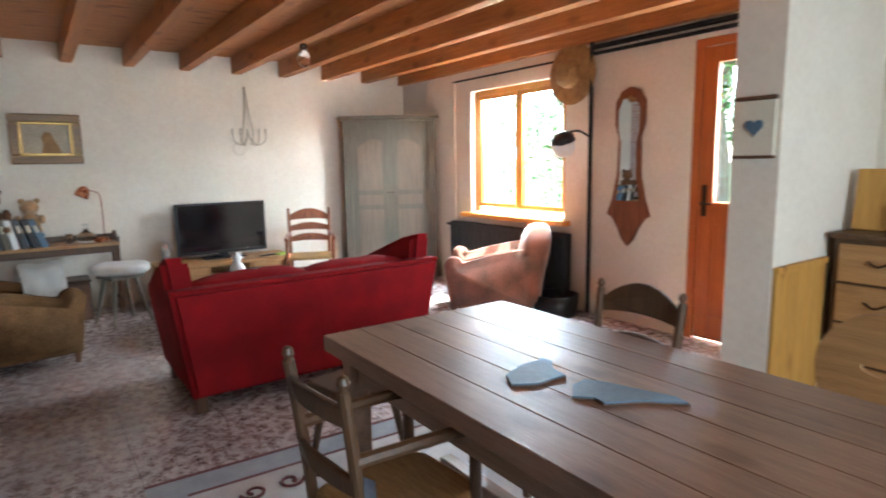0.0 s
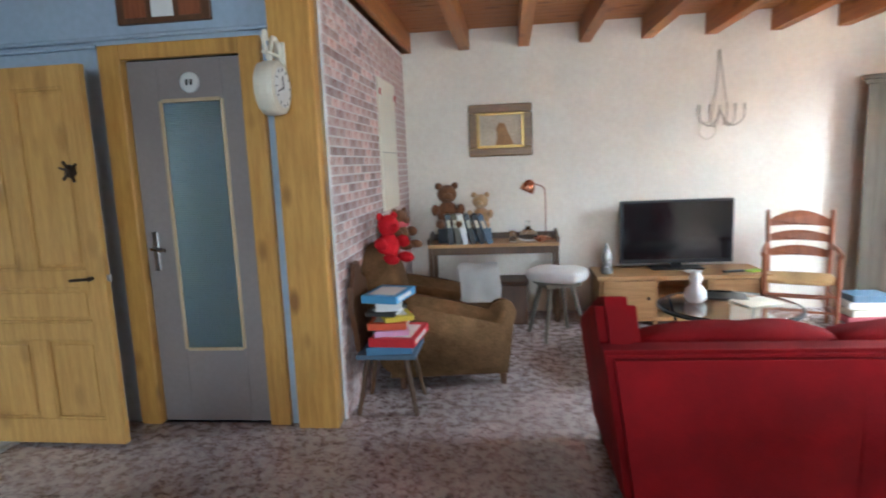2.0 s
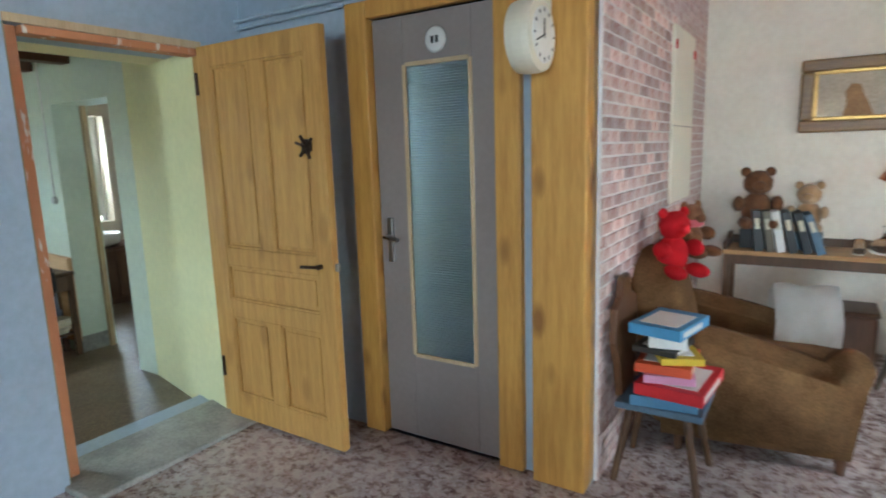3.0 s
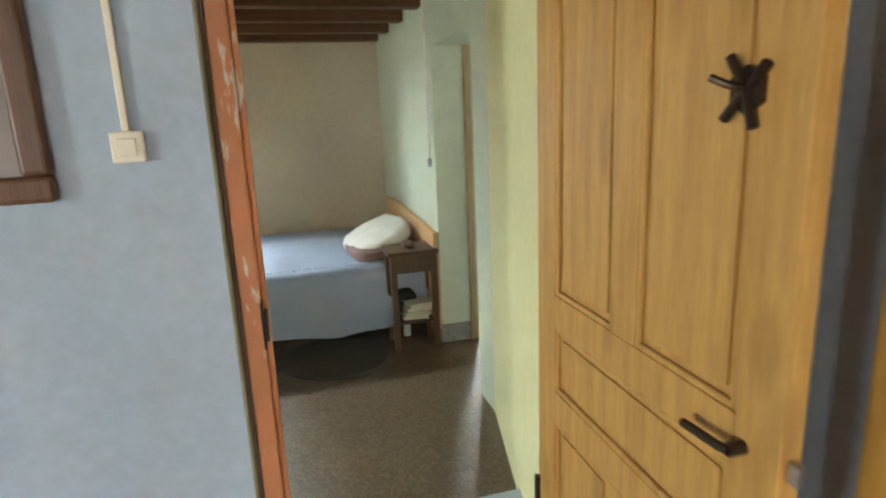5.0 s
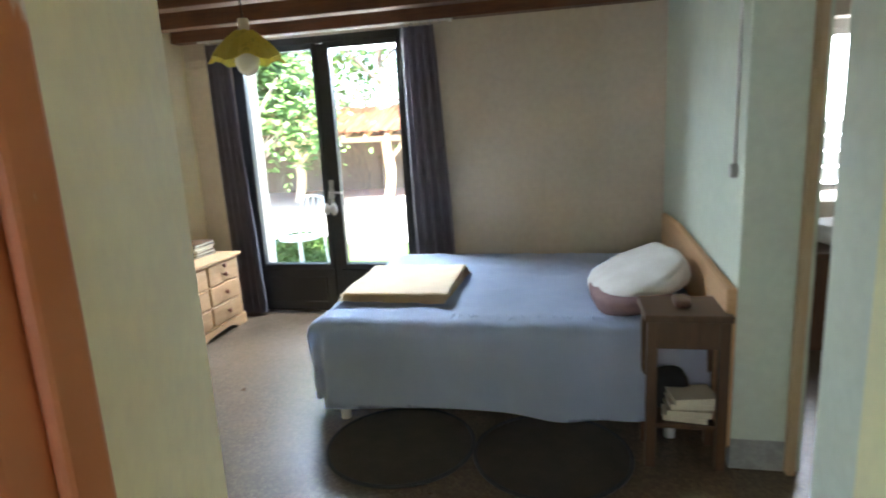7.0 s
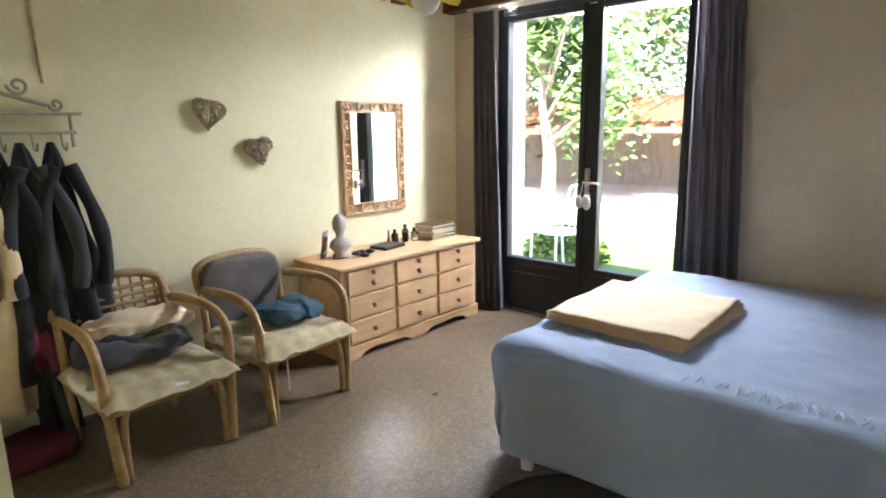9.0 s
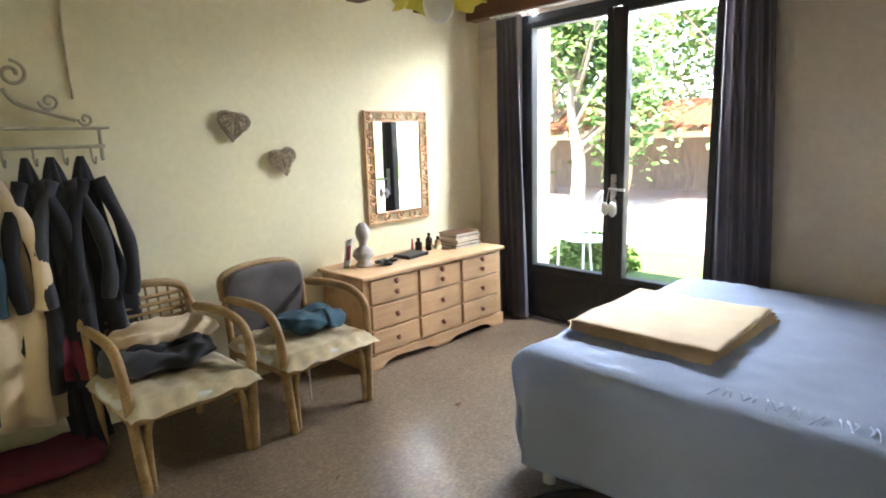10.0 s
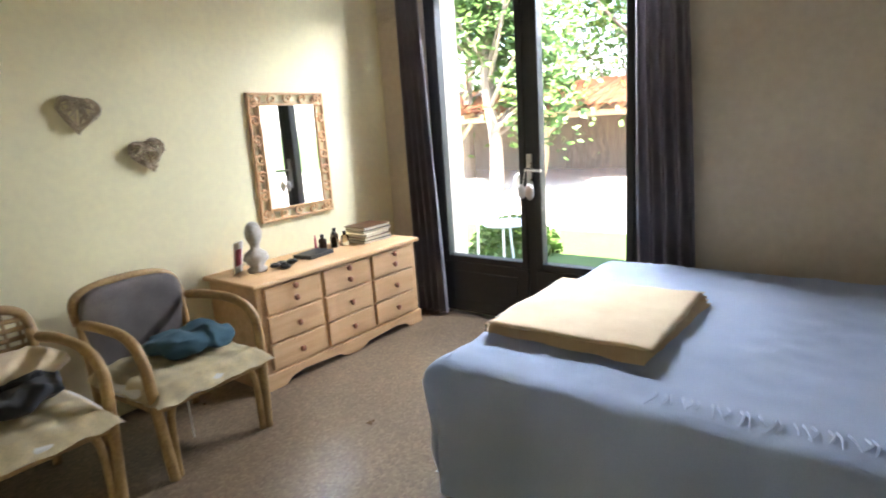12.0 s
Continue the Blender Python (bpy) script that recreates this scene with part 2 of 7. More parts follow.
def speckled(name, tones, chip=55.0, rough=0.35, mottle=3.0, chips=0.35, blotch=1.5):
    """Chips of several tones in a ground, with worn patches."""
    m = bpy.data.materials.new(name)
    m.use_nodes = True
    n, l = m.node_tree.nodes, m.node_tree.links
    p = n["Principled BSDF"]
    tc = n.new("ShaderNodeNewGeometry")
    vo = n.new("ShaderNodeTexVoronoi")
    vo.inputs["Scale"].default_value = chip
    l.new(tc.outputs["Position"], vo.inputs[0])
    sep = n.new("ShaderNodeSeparateColor")
    l.new(vo.outputs["Color"], sep.inputs[0])
    rp = n.new("ShaderNodeValToRGB")
    while len(rp.color_ramp.elements) < len(tones):
        rp.color_ramp.elements.new(0.5)
    for i, c in enumerate(tones):
        rp.color_ramp.elements[i].position = i / (len(tones) - 1)
        rp.color_ramp.elements[i].color = (*c, 1)
    ns = n.new("ShaderNodeTexNoise")
    ns.inputs["Scale"].default_value, ns.inputs["Detail"].default_value = mottle, 6
    l.new(tc.outputs["Position"], ns.inputs[0])
    mid = n.new("ShaderNodeTexNoise")
    mid.inputs["Scale"].default_value, mid.inputs["Detail"].default_value = mottle * 7, 5
    l.new(tc.outputs["Position"], mid.inputs[0])
    a = n.new("ShaderNodeMath")
    a.operation = "MULTIPLY_ADD"
    a.inputs[1].default_value = chips
    l.new(sep.outputs[0], a.inputs[0])
    b = n.new("ShaderNodeMath")
    b.operation = "MULTIPLY_ADD"
    b.inputs[1].default_value, b.inputs[2].default_value = blotch, 0.5 - blotch / 2 - chips / 2
    l.new(mid.outputs[0], b.inputs[0])
    l.new(b.outputs[0], a.inputs[2])
    l.new(a.outputs[0], rp.inputs[0])
    mx = n.new("ShaderNodeMixRGB")
    mx.blend_type = "MULTIPLY"
    mx.inputs[0].default_value = 0.55
    l.new(rp.outputs[0], mx.inputs[1])
    r2 = n.new("ShaderNodeMapRange")
    r2.inputs["From Min"].default_value, r2.inputs["From Max"].default_value = 0.3, 0.7
    r2.inputs["To Min"].default_value, r2.inputs["To Max"].default_value = 0.55, 1.15
    l.new(ns.outputs[0], r2.inputs[0])
    l.new(r2.outputs[0], mx.inputs[2])
    l.new(mx.outputs[0], p.inputs["Base Color"])
    r3 = n.new("ShaderNodeMapRange")
    r3.inputs["To Min"].default_value, r3.inputs["To Max"].default_value = rough - 0.15, rough + 0.2
    l.new(mid.outputs[0], r3.inputs[0])
    l.new(r3.outputs[0], p.inputs["Roughness"])
    bn = n.new("ShaderNodeBump")
    bn.inputs["Strength"].default_value, bn.inputs["Distance"].default_value = 0.12, 0.003
    l.new(a.outputs[0], bn.inputs["Height"])
    l.new(bn.outputs[0], p.inputs["Normal"])
    return m


TILE = speckled("mottled_cement_tile", [(0.13, 0.075, 0.07), (0.36, 0.27, 0.25), (0.54, 0.47, 0.45), (0.42, 0.29, 0.28)], 60, 0.24, 2.4, 0.6, 1.5)
TERRAZZO = speckled("brown_terrazzo", [(0.09, 0.058, 0.034), (0.135, 0.092, 0.056), (0.17, 0.12, 0.075), (0.25, 0.19, 0.125)], 90, 0.33, 0.8, 0.7, 0.2)
BRICKMAT = material("red_brick_whitewashed", (0.36, 0.125, 0.085), 0.85, scale=16, grain=90, second=(0.60, 0.47, 0.43), bump=0.5, rand=0.35, mix=(0.48, 0.68))
MORTAR = material("pale_mortar", (0.62, 0.56, 0.53), 0.9, scale=14, grain=90, second=(0.5, 0.44, 0.42), bump=0.5)

# ---- mesh helpers ----


def shift(bm, m):
    bmesh.ops.transform(bm, matrix=m, verts=bm.verts)
    return bm


def box(a, b, bevel=0.0, seg=2, bm=None):
    """A box between two corners, its edges rounded."""
    out = bm or bmesh.new()
    one = bmesh.new()
    bmesh.ops.create_cube(one, size=1.0)
    s = [max(abs(b[i] - a[i]), 1e-4) for i in range(3)]
    shift(one, Matrix.Translation([(a[i] + b[i]) / 2 for i in range(3)]) @ Matrix.Diagonal((*s, 1)))
    if bevel:
        bmesh.ops.bevel(one, geom=one.edges[:], offset=min(bevel, min(s) * 0.49), segments=seg, affect="EDGES", profile=0.5)
    return merge(out, one)


def merge(out, one):
    me = bpy.data.meshes.new("tmp")
    one.to_mesh(me)
    one.free()
    out.from_mesh(me)
    bpy.data.meshes.remove(me)
    return out


def cyl(p, q, r1, r2=None, seg=16, bm=None, bevel=0.0):
    """A tapered round bar from p to q."""
    out = bm or bmesh.new()
    one = bmesh.new()
    p, q = Vector(p), Vector(q)
    d = q - p
    bmesh.ops.create_cone(one, cap_ends=True, segments=seg, radius1=r1, radius2=r1 if r2 is None else r2, depth=d.length)
    if bevel:
        rim = [e for e in one.edges if abs(e.verts[0].co.z - e.verts[1].co.z) < 1e-5]
        bmesh.ops.bevel(one, geom=rim, offset=bevel, segments=2, affect="EDGES")
    shift(one, Matrix.Translation((p + q) / 2) @ d.to_track_quat("Z", "Y").to_matrix().to_4x4())
    return merge(out, one)


def tube(points, r, seg=8, bm=None, closed=False, taper=None):
    """A round bar along a bent line."""
    out = bm or bmesh.new()
    pts = [Vector(p) for p in points]
    n = len(pts)
    rings = []
    side = None
    for i, p in enumerate(pts):
        if closed:
            d = pts[(i + 1) % n] - pts[i - 1]
        else:
            d = pts[min(i + 1, n - 1)] - pts[max(i - 1, 0)]
        d.normalize()
        if side is None:
            side = d.orthogonal().normalized()
        side = (side - d * side.dot(d)).normalized()
        up = d.cross(side)
        rr = r * (taper[i] if taper else 1)
        rings.append([out.verts.new(p + side * (rr * math.cos(2 * math.pi * k / seg)) + up * (rr * math.sin(2 * math.pi * k / seg))) for k in range(seg)])
    for i in range(n if closed else n - 1):
        a, b = rings[i], rings[(i + 1) % n]
        for k in range(seg):
            out.faces.new((a[k], a[(k + 1) % seg], b[(k + 1) % seg], b[k]))
    if not closed:
        out.faces.new(rings[0][::-1])
        out.faces.new(rings[-1])
    return out


def spline(points, per=8):
    """A smooth line through some points."""
    pts = [Vector(p) for p in points]
    out = []
    for i in range(len(pts) - 1):
        a, b, c, d = pts[max(i - 1, 0)], pts[i], pts[i + 1], pts[min(i + 2, len(pts) - 1)]
        for k in range(per):
            t = k / per
            out.append(0.5 * (2 * b + (c - a) * t + (2 * a - 5 * b + 4 * c - d) * t * t + (3 * b - a - 3 * c + d) * t ** 3))
    return out + [pts[-1]]


def lathe(profile, seg=24, bm=None, at=(0, 0, 0)):
    """A turned shape from (radius, height) pairs."""
    out = bm or bmesh.new()
    rings = []
    for r, z in profile:
        rings.append([out.verts.new((at[0] + r * math.cos(2 * math.pi * k / seg), at[1] + r * math.sin(2 * math.pi * k / seg), at[2] + z)) for k in range(seg)])
    for a, b in zip(rings, rings[1:]):
        for k in range(seg):
            out.faces.new((a[k], a[(k + 1) % seg], b[(k + 1) % seg], b[k]))
    out.faces.new(rings[0][::-1])
    out.faces.new(rings[-1])
    return out


def prism(outline, y0, y1, bevel=0.0, axis="y"):
    """A plate: an outline in two axes, given depth along the third."""
    bm = bmesh.new()

    def put(u, v, w):
        return {"y": (u, w, v), "x": (w, u, v), "z": (u, v, w)}[axis]
    a = [bm.verts.new(put(u, v, y0)) for u, v in outline]
    b = [bm.verts.new(put(u, v, y1)) for u, v in outline]
    bm.faces.new(a)
    bm.faces.new(b[::-1])
    for i in range(len(a)):
        bm.faces.new((a[i], b[i], b[(i + 1) % len(a)], a[(i + 1) % len(a)]))
    bmesh.ops.recalc_face_normals(bm, faces=bm.faces)
    if bevel:
        rim = [e for e in bm.edges if (e.verts[0] in a) == (e.verts[1] in a)]
        bmesh.ops.bevel(bm, geom=rim, offset=bevel, segments=2, affect="EDGES")
    return bm


def soft(a, b, puff=0.03, cuts=8, wave=0.0, seed=0, power=2.5):
    """A stuffed cushion between two corners: rounded, with a little unevenness."""
    bm = bmesh.new()
    bmesh.ops.create_cube(bm, size=2.0)
    bmesh.ops.subdivide_edges(bm, edges=bm.edges[:], cuts=cuts, use_grid_fill=True)
    h = Vector([(b[i] - a[i]) / 2 for i in range(3)])
    c = Vector([(b[i] + a[i]) / 2 for i in range(3)])
    for v in bm.verts:
        u = v.co.copy()
        norm = (abs(u.x) ** 6 + abs(u.y) ** 6 + abs(u.z) ** 6) ** (1 / 6)
        u = u / norm
        bulge = [1 + puff * (1 - abs(u[(i + 1) % 3]) ** power) * (1 - abs(u[(i + 2) % 3]) ** power) * (3 if abs(u[i]) > 0.8 else 0) for i in range(3)]
        w = Vector((u.x * h.x * bulge[0], u.y * h.y * bulge[1], u.z * h.z * bulge[2]))
        if wave:
            w += Vector(noise.noise_vector((c + w) * 9 + Vector((seed, 0, 0)))) * wave
        v.co = c + w
    return bm


def ball(c, r, sub=2, bm=None, wave=0.0):
    """A rounded lump of the given half sizes."""
    out = bm or bmesh.new()
    one = bmesh.new()
    bmesh.ops.create_icosphere(one, subdivisions=sub, radius=1.0)
    r = (r, r, r) if isinstance(r, (int, float)) else r
    for v in one.verts:
        k = 1 + wave * noise.noise(v.co * 3 + Vector(c) * 7)
        v.co = Vector([v.co[i] * r[i] * k + c[i] for i in range(3)])
    return merge(out, one)


def cloth(width, drop, nx, nz, fold, count, seed=0):
    """A hanging sheet with folds, in x and z, its top at z = 0; it has thickness."""
    bm = bmesh.new()
    rows = []
    for j in range(nz + 1):
        row = []
        for i in range(nx + 1):
            u, v = i / nx, j / nz
            x = (u - 0.5) * width * (1 + 0.08 * v * math.sin(seed + 3 * v))
            y = fold * (0.45 + 0.55 * v) * math.sin(2 * math.pi * count * u + seed + 0.7 * math.sin(3 * v + seed)) + 0.3 * fold * noise.noise((u * 6 + seed, v * 3, 0))
            row.append(bm.verts.new((x, y, -v * drop)))
        rows.append(row)
    for j in range(nz):
        for i in range(nx):
            bm.faces.new((rows[j][i], rows[j][i + 1], rows[j + 1][i + 1], rows[j + 1][i]))
    bmesh.ops.solidify(bm, geom=bm.faces[:], thickness=0.006)
    return bm


def mesh_ob(name, bm, mat, smooth=False):
    me = bpy.data.meshes.new(name)
    bmesh.ops.recalc_face_normals(bm, faces=bm.faces)
    bm.to_mesh(me)
    bm.free()
    for m in (mat if isinstance(mat, (list, tuple)) else [mat]):
        me.materials.append(m)
    if smooth:
        for f in me.polygons:
            f.use_smooth = True
    return new(name, me)


def part(name, bm, mat, parent, label="", smooth=False):
    ob = mesh_ob(name, bm, mat, smooth)
    ob.parent = parent
    if label:
        tagged(ob, label)
    return ob


def thing(name, m, label, category, group="", kind=""):
    """An Empty at the base of a thing; its parts are built round the origin."""
    ob = new(name)
    ob.empty_display_size = 0.1
    ob.matrix_world = m
    return tagged(ob, label, category, group, kind)


def single(name, bm, mat, m, label, category, group="", smooth=False, kind=""):
    ob = mesh_ob(name, bm, mat, smooth)
    ob.matrix_world = m
    return tagged(ob, label, category, group, kind)


def structure(name, bm, mat, label="", smooth=False):
    return tagged(mesh_ob(name, bm, mat, smooth), label or name.replace("_", " "), name.split("_")[0], kind="structure")


I4 = Matrix.Identity(4)
FB = -0.06  # bedroom floor


def wall_x(x0, x1, y0, y1, z0, z1, holes=()):
    """A wall along y, between x0 and x1, with openings (y0, y1, z0, z1)."""
    bm = bmesh.new()
    y = y0
    for a, b, c, d in sorted(holes):
        if a > y:
            box((x0, y, z0), (x1, a, z1), bm=bm)
        if c > z0:
            box((x0, a, z0), (x1, b, c), bm=bm)
        if d < z1:
            box((x0, a, d), (x1, b, z1), bm=bm)
        y = b
    if y < y1:
        box((x0, y, z0), (x1, y1, z1), bm=bm)
    return bm


def wall_y(y0, y1, x0, x1, z0, z1, holes=()):
    bm = wall_x(y0, y1, x0, x1, z0, z1, holes)
    for v in bm.verts:
        v.co.x, v.co.y = v.co.y, v.co.x
    return bm


# ---- structure ----
structure("floor_base", box((-2.96, -3.3, -0.3), (4.15, 7.02, -0.012)), MORTAR, "grey cement bed under the tiled living room floor")
structure("floor_bedroom", box((-6.8, 0.89, -0.3), (-2.98, 4.65, FB)), TERRAZZO, "polished brown terrazzo bedroom floor")
structure("floor_bathroom", box((-6.8, 4.65, -0.3), (-3.2, 7.0, FB)), TERRAZZO, "brown terrazzo floor of the back room")
structure("wall_north", box((-0.75, 7.02, -0.3), (4.5, 7.32, 2.75)), PLASTER, "warm white plaster wall behind the television")
structure("wall_east", wall_x(4.15, 4.5, -3.3, 7.02, -0.3, 2.75, [(1.98, 2.80, 0.0, 2.30), (4.10, 5.55, 0.86, 2.21)]), PLASTER, "white plaster wall with a window and a glazed door")
# The opening in this wall is added for the south fill lamp.
structure("wall_south", wall_y(-3.4, -3.1, -2.75, 4.15, -0.3, 2.75, [(0.2, 2.2, 0.85, 2.2)]), PLASTER, "white plaster wall")
structure("wall_stub", box((2.95, 1.58, 0.0), (4.15, 1.82, 2.62)), PLASTER, "thick white wall end beside the glazed door")
structure("wall_west", wall_x(-3.15, -2.75, -3.3, 4.56, -0.3, 2.75, [(3.25, 4.40, 0.0, 1.985)]), PLASTER_BLUE, "pale blue-grey painted wall with a doorway")
structure("wall_closet", wall_y(4.56, 4.70, -2.75, -0.77, -0.3, 2.75, [(-1.845, -1.175, 0.0, 2.045)]), PLASTER_BLUE, "blue-grey painted wall with a door")
structure("wall_brick", box((-0.90, 4.62, -0.3), (-0.756, 7.32, 2.75)), material("whitewashed_mortar", (0.80, 0.76, 0.73), 0.9, scale=14, grain=90, second=(0.66, 0.61, 0.58), bump=0.5), "whitewashed brick wall bed")
structure("wall_closet_back", box((-2.75, 5.9, -0.3), (-0.9, 6.0, 2.75)), PLASTER, "plain closet wall")
structure("wall_bed_south", box((-7.15, 0.59, -0.3), (-3.15, 0.89, 2.5)), PLASTER_YEL, "pale yellow plaster wall with wicker hearts")
structure("wall_bed_west", wall_x(-7.15, -6.8, 0.89, 7.1, -0.3, 2.5, [(1.30, 2.72, FB, 2.10), (5.40, 5.92, 0.76, 1.93)]), PLASTER_BED, "cream plaster wall with a glazed garden door")
structure("wall_bed_east", prism([(-3.154, 0.89), (-3.154, 3.345), (-3.40, 3.235), (-3.40, 0.89)], -0.3, 2.33, 0, "z"), PLASTER_YEL, "pale yellow bedroom wall")
structure("wall_bed_lintel", box((-3.40, 3.235, 1.985), (-3.154, 4.50, 2.33)), PLASTER_YEL, "pale yellow plaster above the doorway")
structure("wall_bed_north", wall_y(4.52, 4.78, -6.8, -3.15, -0.3, 2.5, [(-4.86, -4.08, -0.3, 1.86)]), PLASTER_GRN, "pale green plaster wall with a doorway")
# Yellow plaster with the green light off the foliage mixed into its colour.
PLASTER_GREENLIT = material("yellow_plaster_green_light", (0.80, 0.77, 0.45), 0.85, scale=1.3, grain=26, second=(0.71, 0.69, 0.40), bump=0.25)
WEDGE = [(-3.155, 4.362), (-4.079, 4.57), (-4.079, 4.79), (-3.155, 4.79)]
structure("wall_bath_north", box((-6.8, 6.6, -0.3), (-3.2, 6.7, 2.5)), PLASTER, "plain white wall")
structure("wall_bath_east", box((-3.25, 4.83, -0.3), (-3.15, 6.6, 2.5)), PLASTER, "plain white wall")

ceil = bmesh.new()
y = -3.3
while y < 7.0:
    box((-2.75, y, 2.62), (4.15, min(y + 0.115, 7.02), 2.645), 0.004, 1, bm=ceil)
    y += 0.118
structure("ceiling", ceil, PLANK, "orange pine plank ceiling")
structure("ceiling_roof", box((-3.15, -3.4, 2.66), (4.5, 7.32, 2.75)), PLASTER, "floor above the planks")
for k in range(-6, 8):
    x = 0.36 + 0.537 * k
    if x < -2.7:
        continue
    structure("beam", box((x - 0.05, -3.1, 2.44), (x + 0.05, 7.02 if x > -0.8 else 4.56, 2.62), 0.006), BEAM, "exposed orange pine ceiling beam")
structure("ceiling_bedroom", box((-7.15, 0.6, 2.33), (-3.15, 6.7, 2.5)), BEAM_DK, "dark brown plank ceiling")
for x in (-6.72, -6.2, -5.65, -5.1, -4.55, -4.0, -3.45):
    structure("beam", box((x - 0.055, 0.89, 2.115), (x + 0.055, 4.52, 2.33), 0.006), BEAM_DK, "dark brown ceiling beam")
structure("trim_brick_top", box((-0.756, 4.62, 2.44), (-0.70, 7.02, 2.62), 0.004), BEAM, "orange pine beam along the brick wall")
structure("threshold", box((-2.985, 3.40, -0.08), (-2.53, 4.345, 0.022), 0.012), STONE, "worn grey stone threshold slab")

# ---- openings ----


def paned(name, axis_x, y0, y1, z0, z1, depth, mat, label, panes, bar=0.055, low=0.0, handle=True):
    """A framed window or glazed door in a wall along y; panes: list of (y0, y1, z0, z1)."""
    t = tagged(new(name), label, "window" if "window" in name else "door", kind="structure")
    x0, x1 = axis_x, axis_x + depth
    bm = bmesh.new()
    box((x0, y0, z0), (x1, y0 + bar, z1), 0.006, bm=bm)
    box((x0, y1 - bar, z0), (x1, y1, z1), 0.006, bm=bm)
    box((x0, y0 + bar, z1 - bar), (x1, y1 - bar, z1), 0.006, bm=bm)
    part("frame", bm, mat, t)
    for a, b, c, d in panes:
        s = bmesh.new()
        xs = x0 + depth * 0.15
        w = 0.045
        box((xs, a - w, c - w), (x1 + 0.012, a, d + w), 0.006, bm=s)
        box((xs, b, c - w), (x1 + 0.012, b + w, d + w), 0.006, bm=s)
        box((xs, a, d), (x1 + 0.012, b, d + w), 0.006, bm=s)
        box((xs, a, c - w), (x1 + 0.012, b, c), 0.006, bm=s)
        sash = part("sash", s, mat, t)
        pane = part("pane", box((x0 + depth * 0.5, a - 0.004, c - 0.004), (x0 + depth * 0.5 + 0.005, b + 0.004, d + 0.004)), GLASS, sash)
        pane.visible_shadow = False
    return t


w1 = paned("window_1", 4.21, 4.10, 5.55, 0.86, 2.21, 0.06, GOLDWOOD, "golden stained wooden window with two panes", [(4.20, 4.775, 0.965, 2.11), (4.875, 5.45, 0.965, 2.11)])
part("sill", box((4.04, 4.02, 0.80), (4.24, 5.63, 0.85), 0.008), GOLDWOOD, w1)
part("meeting_stile", box((4.205, 4.822, 0.92), (4.285, 4.828, 2.15), 0.002), GOLDWOOD, w1)
part("latch", cyl((4.19, 4.825, 1.45), (4.19, 4.825, 1.58), 0.009, seg=10), STEEL, w1)

d1 = tagged(new("door_1"), "orange stained wooden outer door with an upper glass pane", "door", kind="structure")
bm = bmesh.new()
box((4.16, 1.98, 0.0), (4.24, 2.04, 2.30), 0.006, bm=bm), box((4.16, 2.74, 0.0), (4.24, 2.80, 2.30), 0.006, bm=bm), box((4.16, 2.04, 2.24), (4.24, 2.74, 2.30), 0.006, bm=bm)
part("frame", bm, ORANGE, d1)
bm = bmesh.new()
box((4.175, 2.045, 0.015), (4.225, 2.16, 2.235), 0.006, bm=bm), box((4.175, 2.62, 0.015), (4.225, 2.735, 2.235), 0.006, bm=bm)
box((4.175, 2.16, 2.12), (4.225, 2.62, 2.235), 0.006, bm=bm), box((4.175, 2.16, 0.92), (4.225, 2.62, 1.09), 0.006, bm=bm), box((4.175, 2.16, 0.015), (4.225, 2.62, 0.2), 0.006, bm=bm)
box((4.19, 2.15, 0.19), (4.21, 2.63, 0.93), bm=bm)
leaf = part("leaf", bm, ORANGE, d1)
part("pane", box((4.198, 2.155, 1.085), (4.203, 2.625, 2.125)), GLASS, leaf).visible_shadow = False
bm = box((4.165, 2.665, 0.98), (4.176, 2.705, 1.22), 0.004)
tube([(4.17, 2.685, 1.08), (4.12, 2.685, 1.08), (4.115, 2.60, 1.08)], 0.009, bm=bm)
part("handle", bm, BRONZE, leaf)

w2 = paned("window_2", -7.02, 5.40, 5.92, 0.76, 1.93, 0.06, WHITE, "white framed window of the back room", [(5.49, 5.83, 0.86, 1.83)])
for k in range(9):
    part("shutter_slat", box((-7.10, 5.46, 0.87 + k * 0.108), (-7.085, 5.86, 0.96 + k * 0.108), 0.004), WHITE, w2)
# Unseen window, added to frame the south fill lamp.
w3 = paned("window_added", 0.0, 0.2, 2.2, 0.85, 2.2, 0.06, GOLDWOOD, "unseen wooden window added for fill light in the dining end", [(0.3, 1.15, 0.95, 2.1), (1.25, 2.1, 0.95, 2.1)])
w3.matrix_world = Matrix.Translation((0, -3.27, 0)) @ Matrix(((0, 1, 0, 0), (1, 0, 0, 0), (0, 0, 1, 0), (0, 0, 0, 1)))

d2 = paned("door_2", -6.99, 1.30, 2.72, FB, 2.10, 0.07, ANTHRACITE, "anthracite metal french door with two glass leaves", [(1.40, 1.975, 0.345, 2.005), (2.12, 2.64, 0.345, 2.005)])
for a, b in ((1.355, 2.02), (2.075, 2.685)):
    bm = box((-6.985, a, FB + 0.01), (-6.905, b, 0.30), 0.006)
    box((-6.91, a + 0.08, FB + 0.09), (-6.898, b - 0.08, 0.24), 0.006, bm=bm)
    part("kick_panel", bm, ANTHRACITE, d2)
part("meeting_stile", box((-6.985, 2.0185, FB + 0.01), (-6.915, 2.0765, 2.04), 0.004), ANTHRACITE, d2)
bm = box((-6.92, 2.03, 0.78), (-6.90, 2.068, 1.02), 0.005)
tube([(-6.91, 2.05, 0.93), (-6.85, 2.05, 0.93), (-6.845, 2.16, 0.925)], 0.009, bm=bm)
part("handle", bm, STEEL, d2)
d2.matrix_world = Matrix.Translation((0.12, 0, 0))

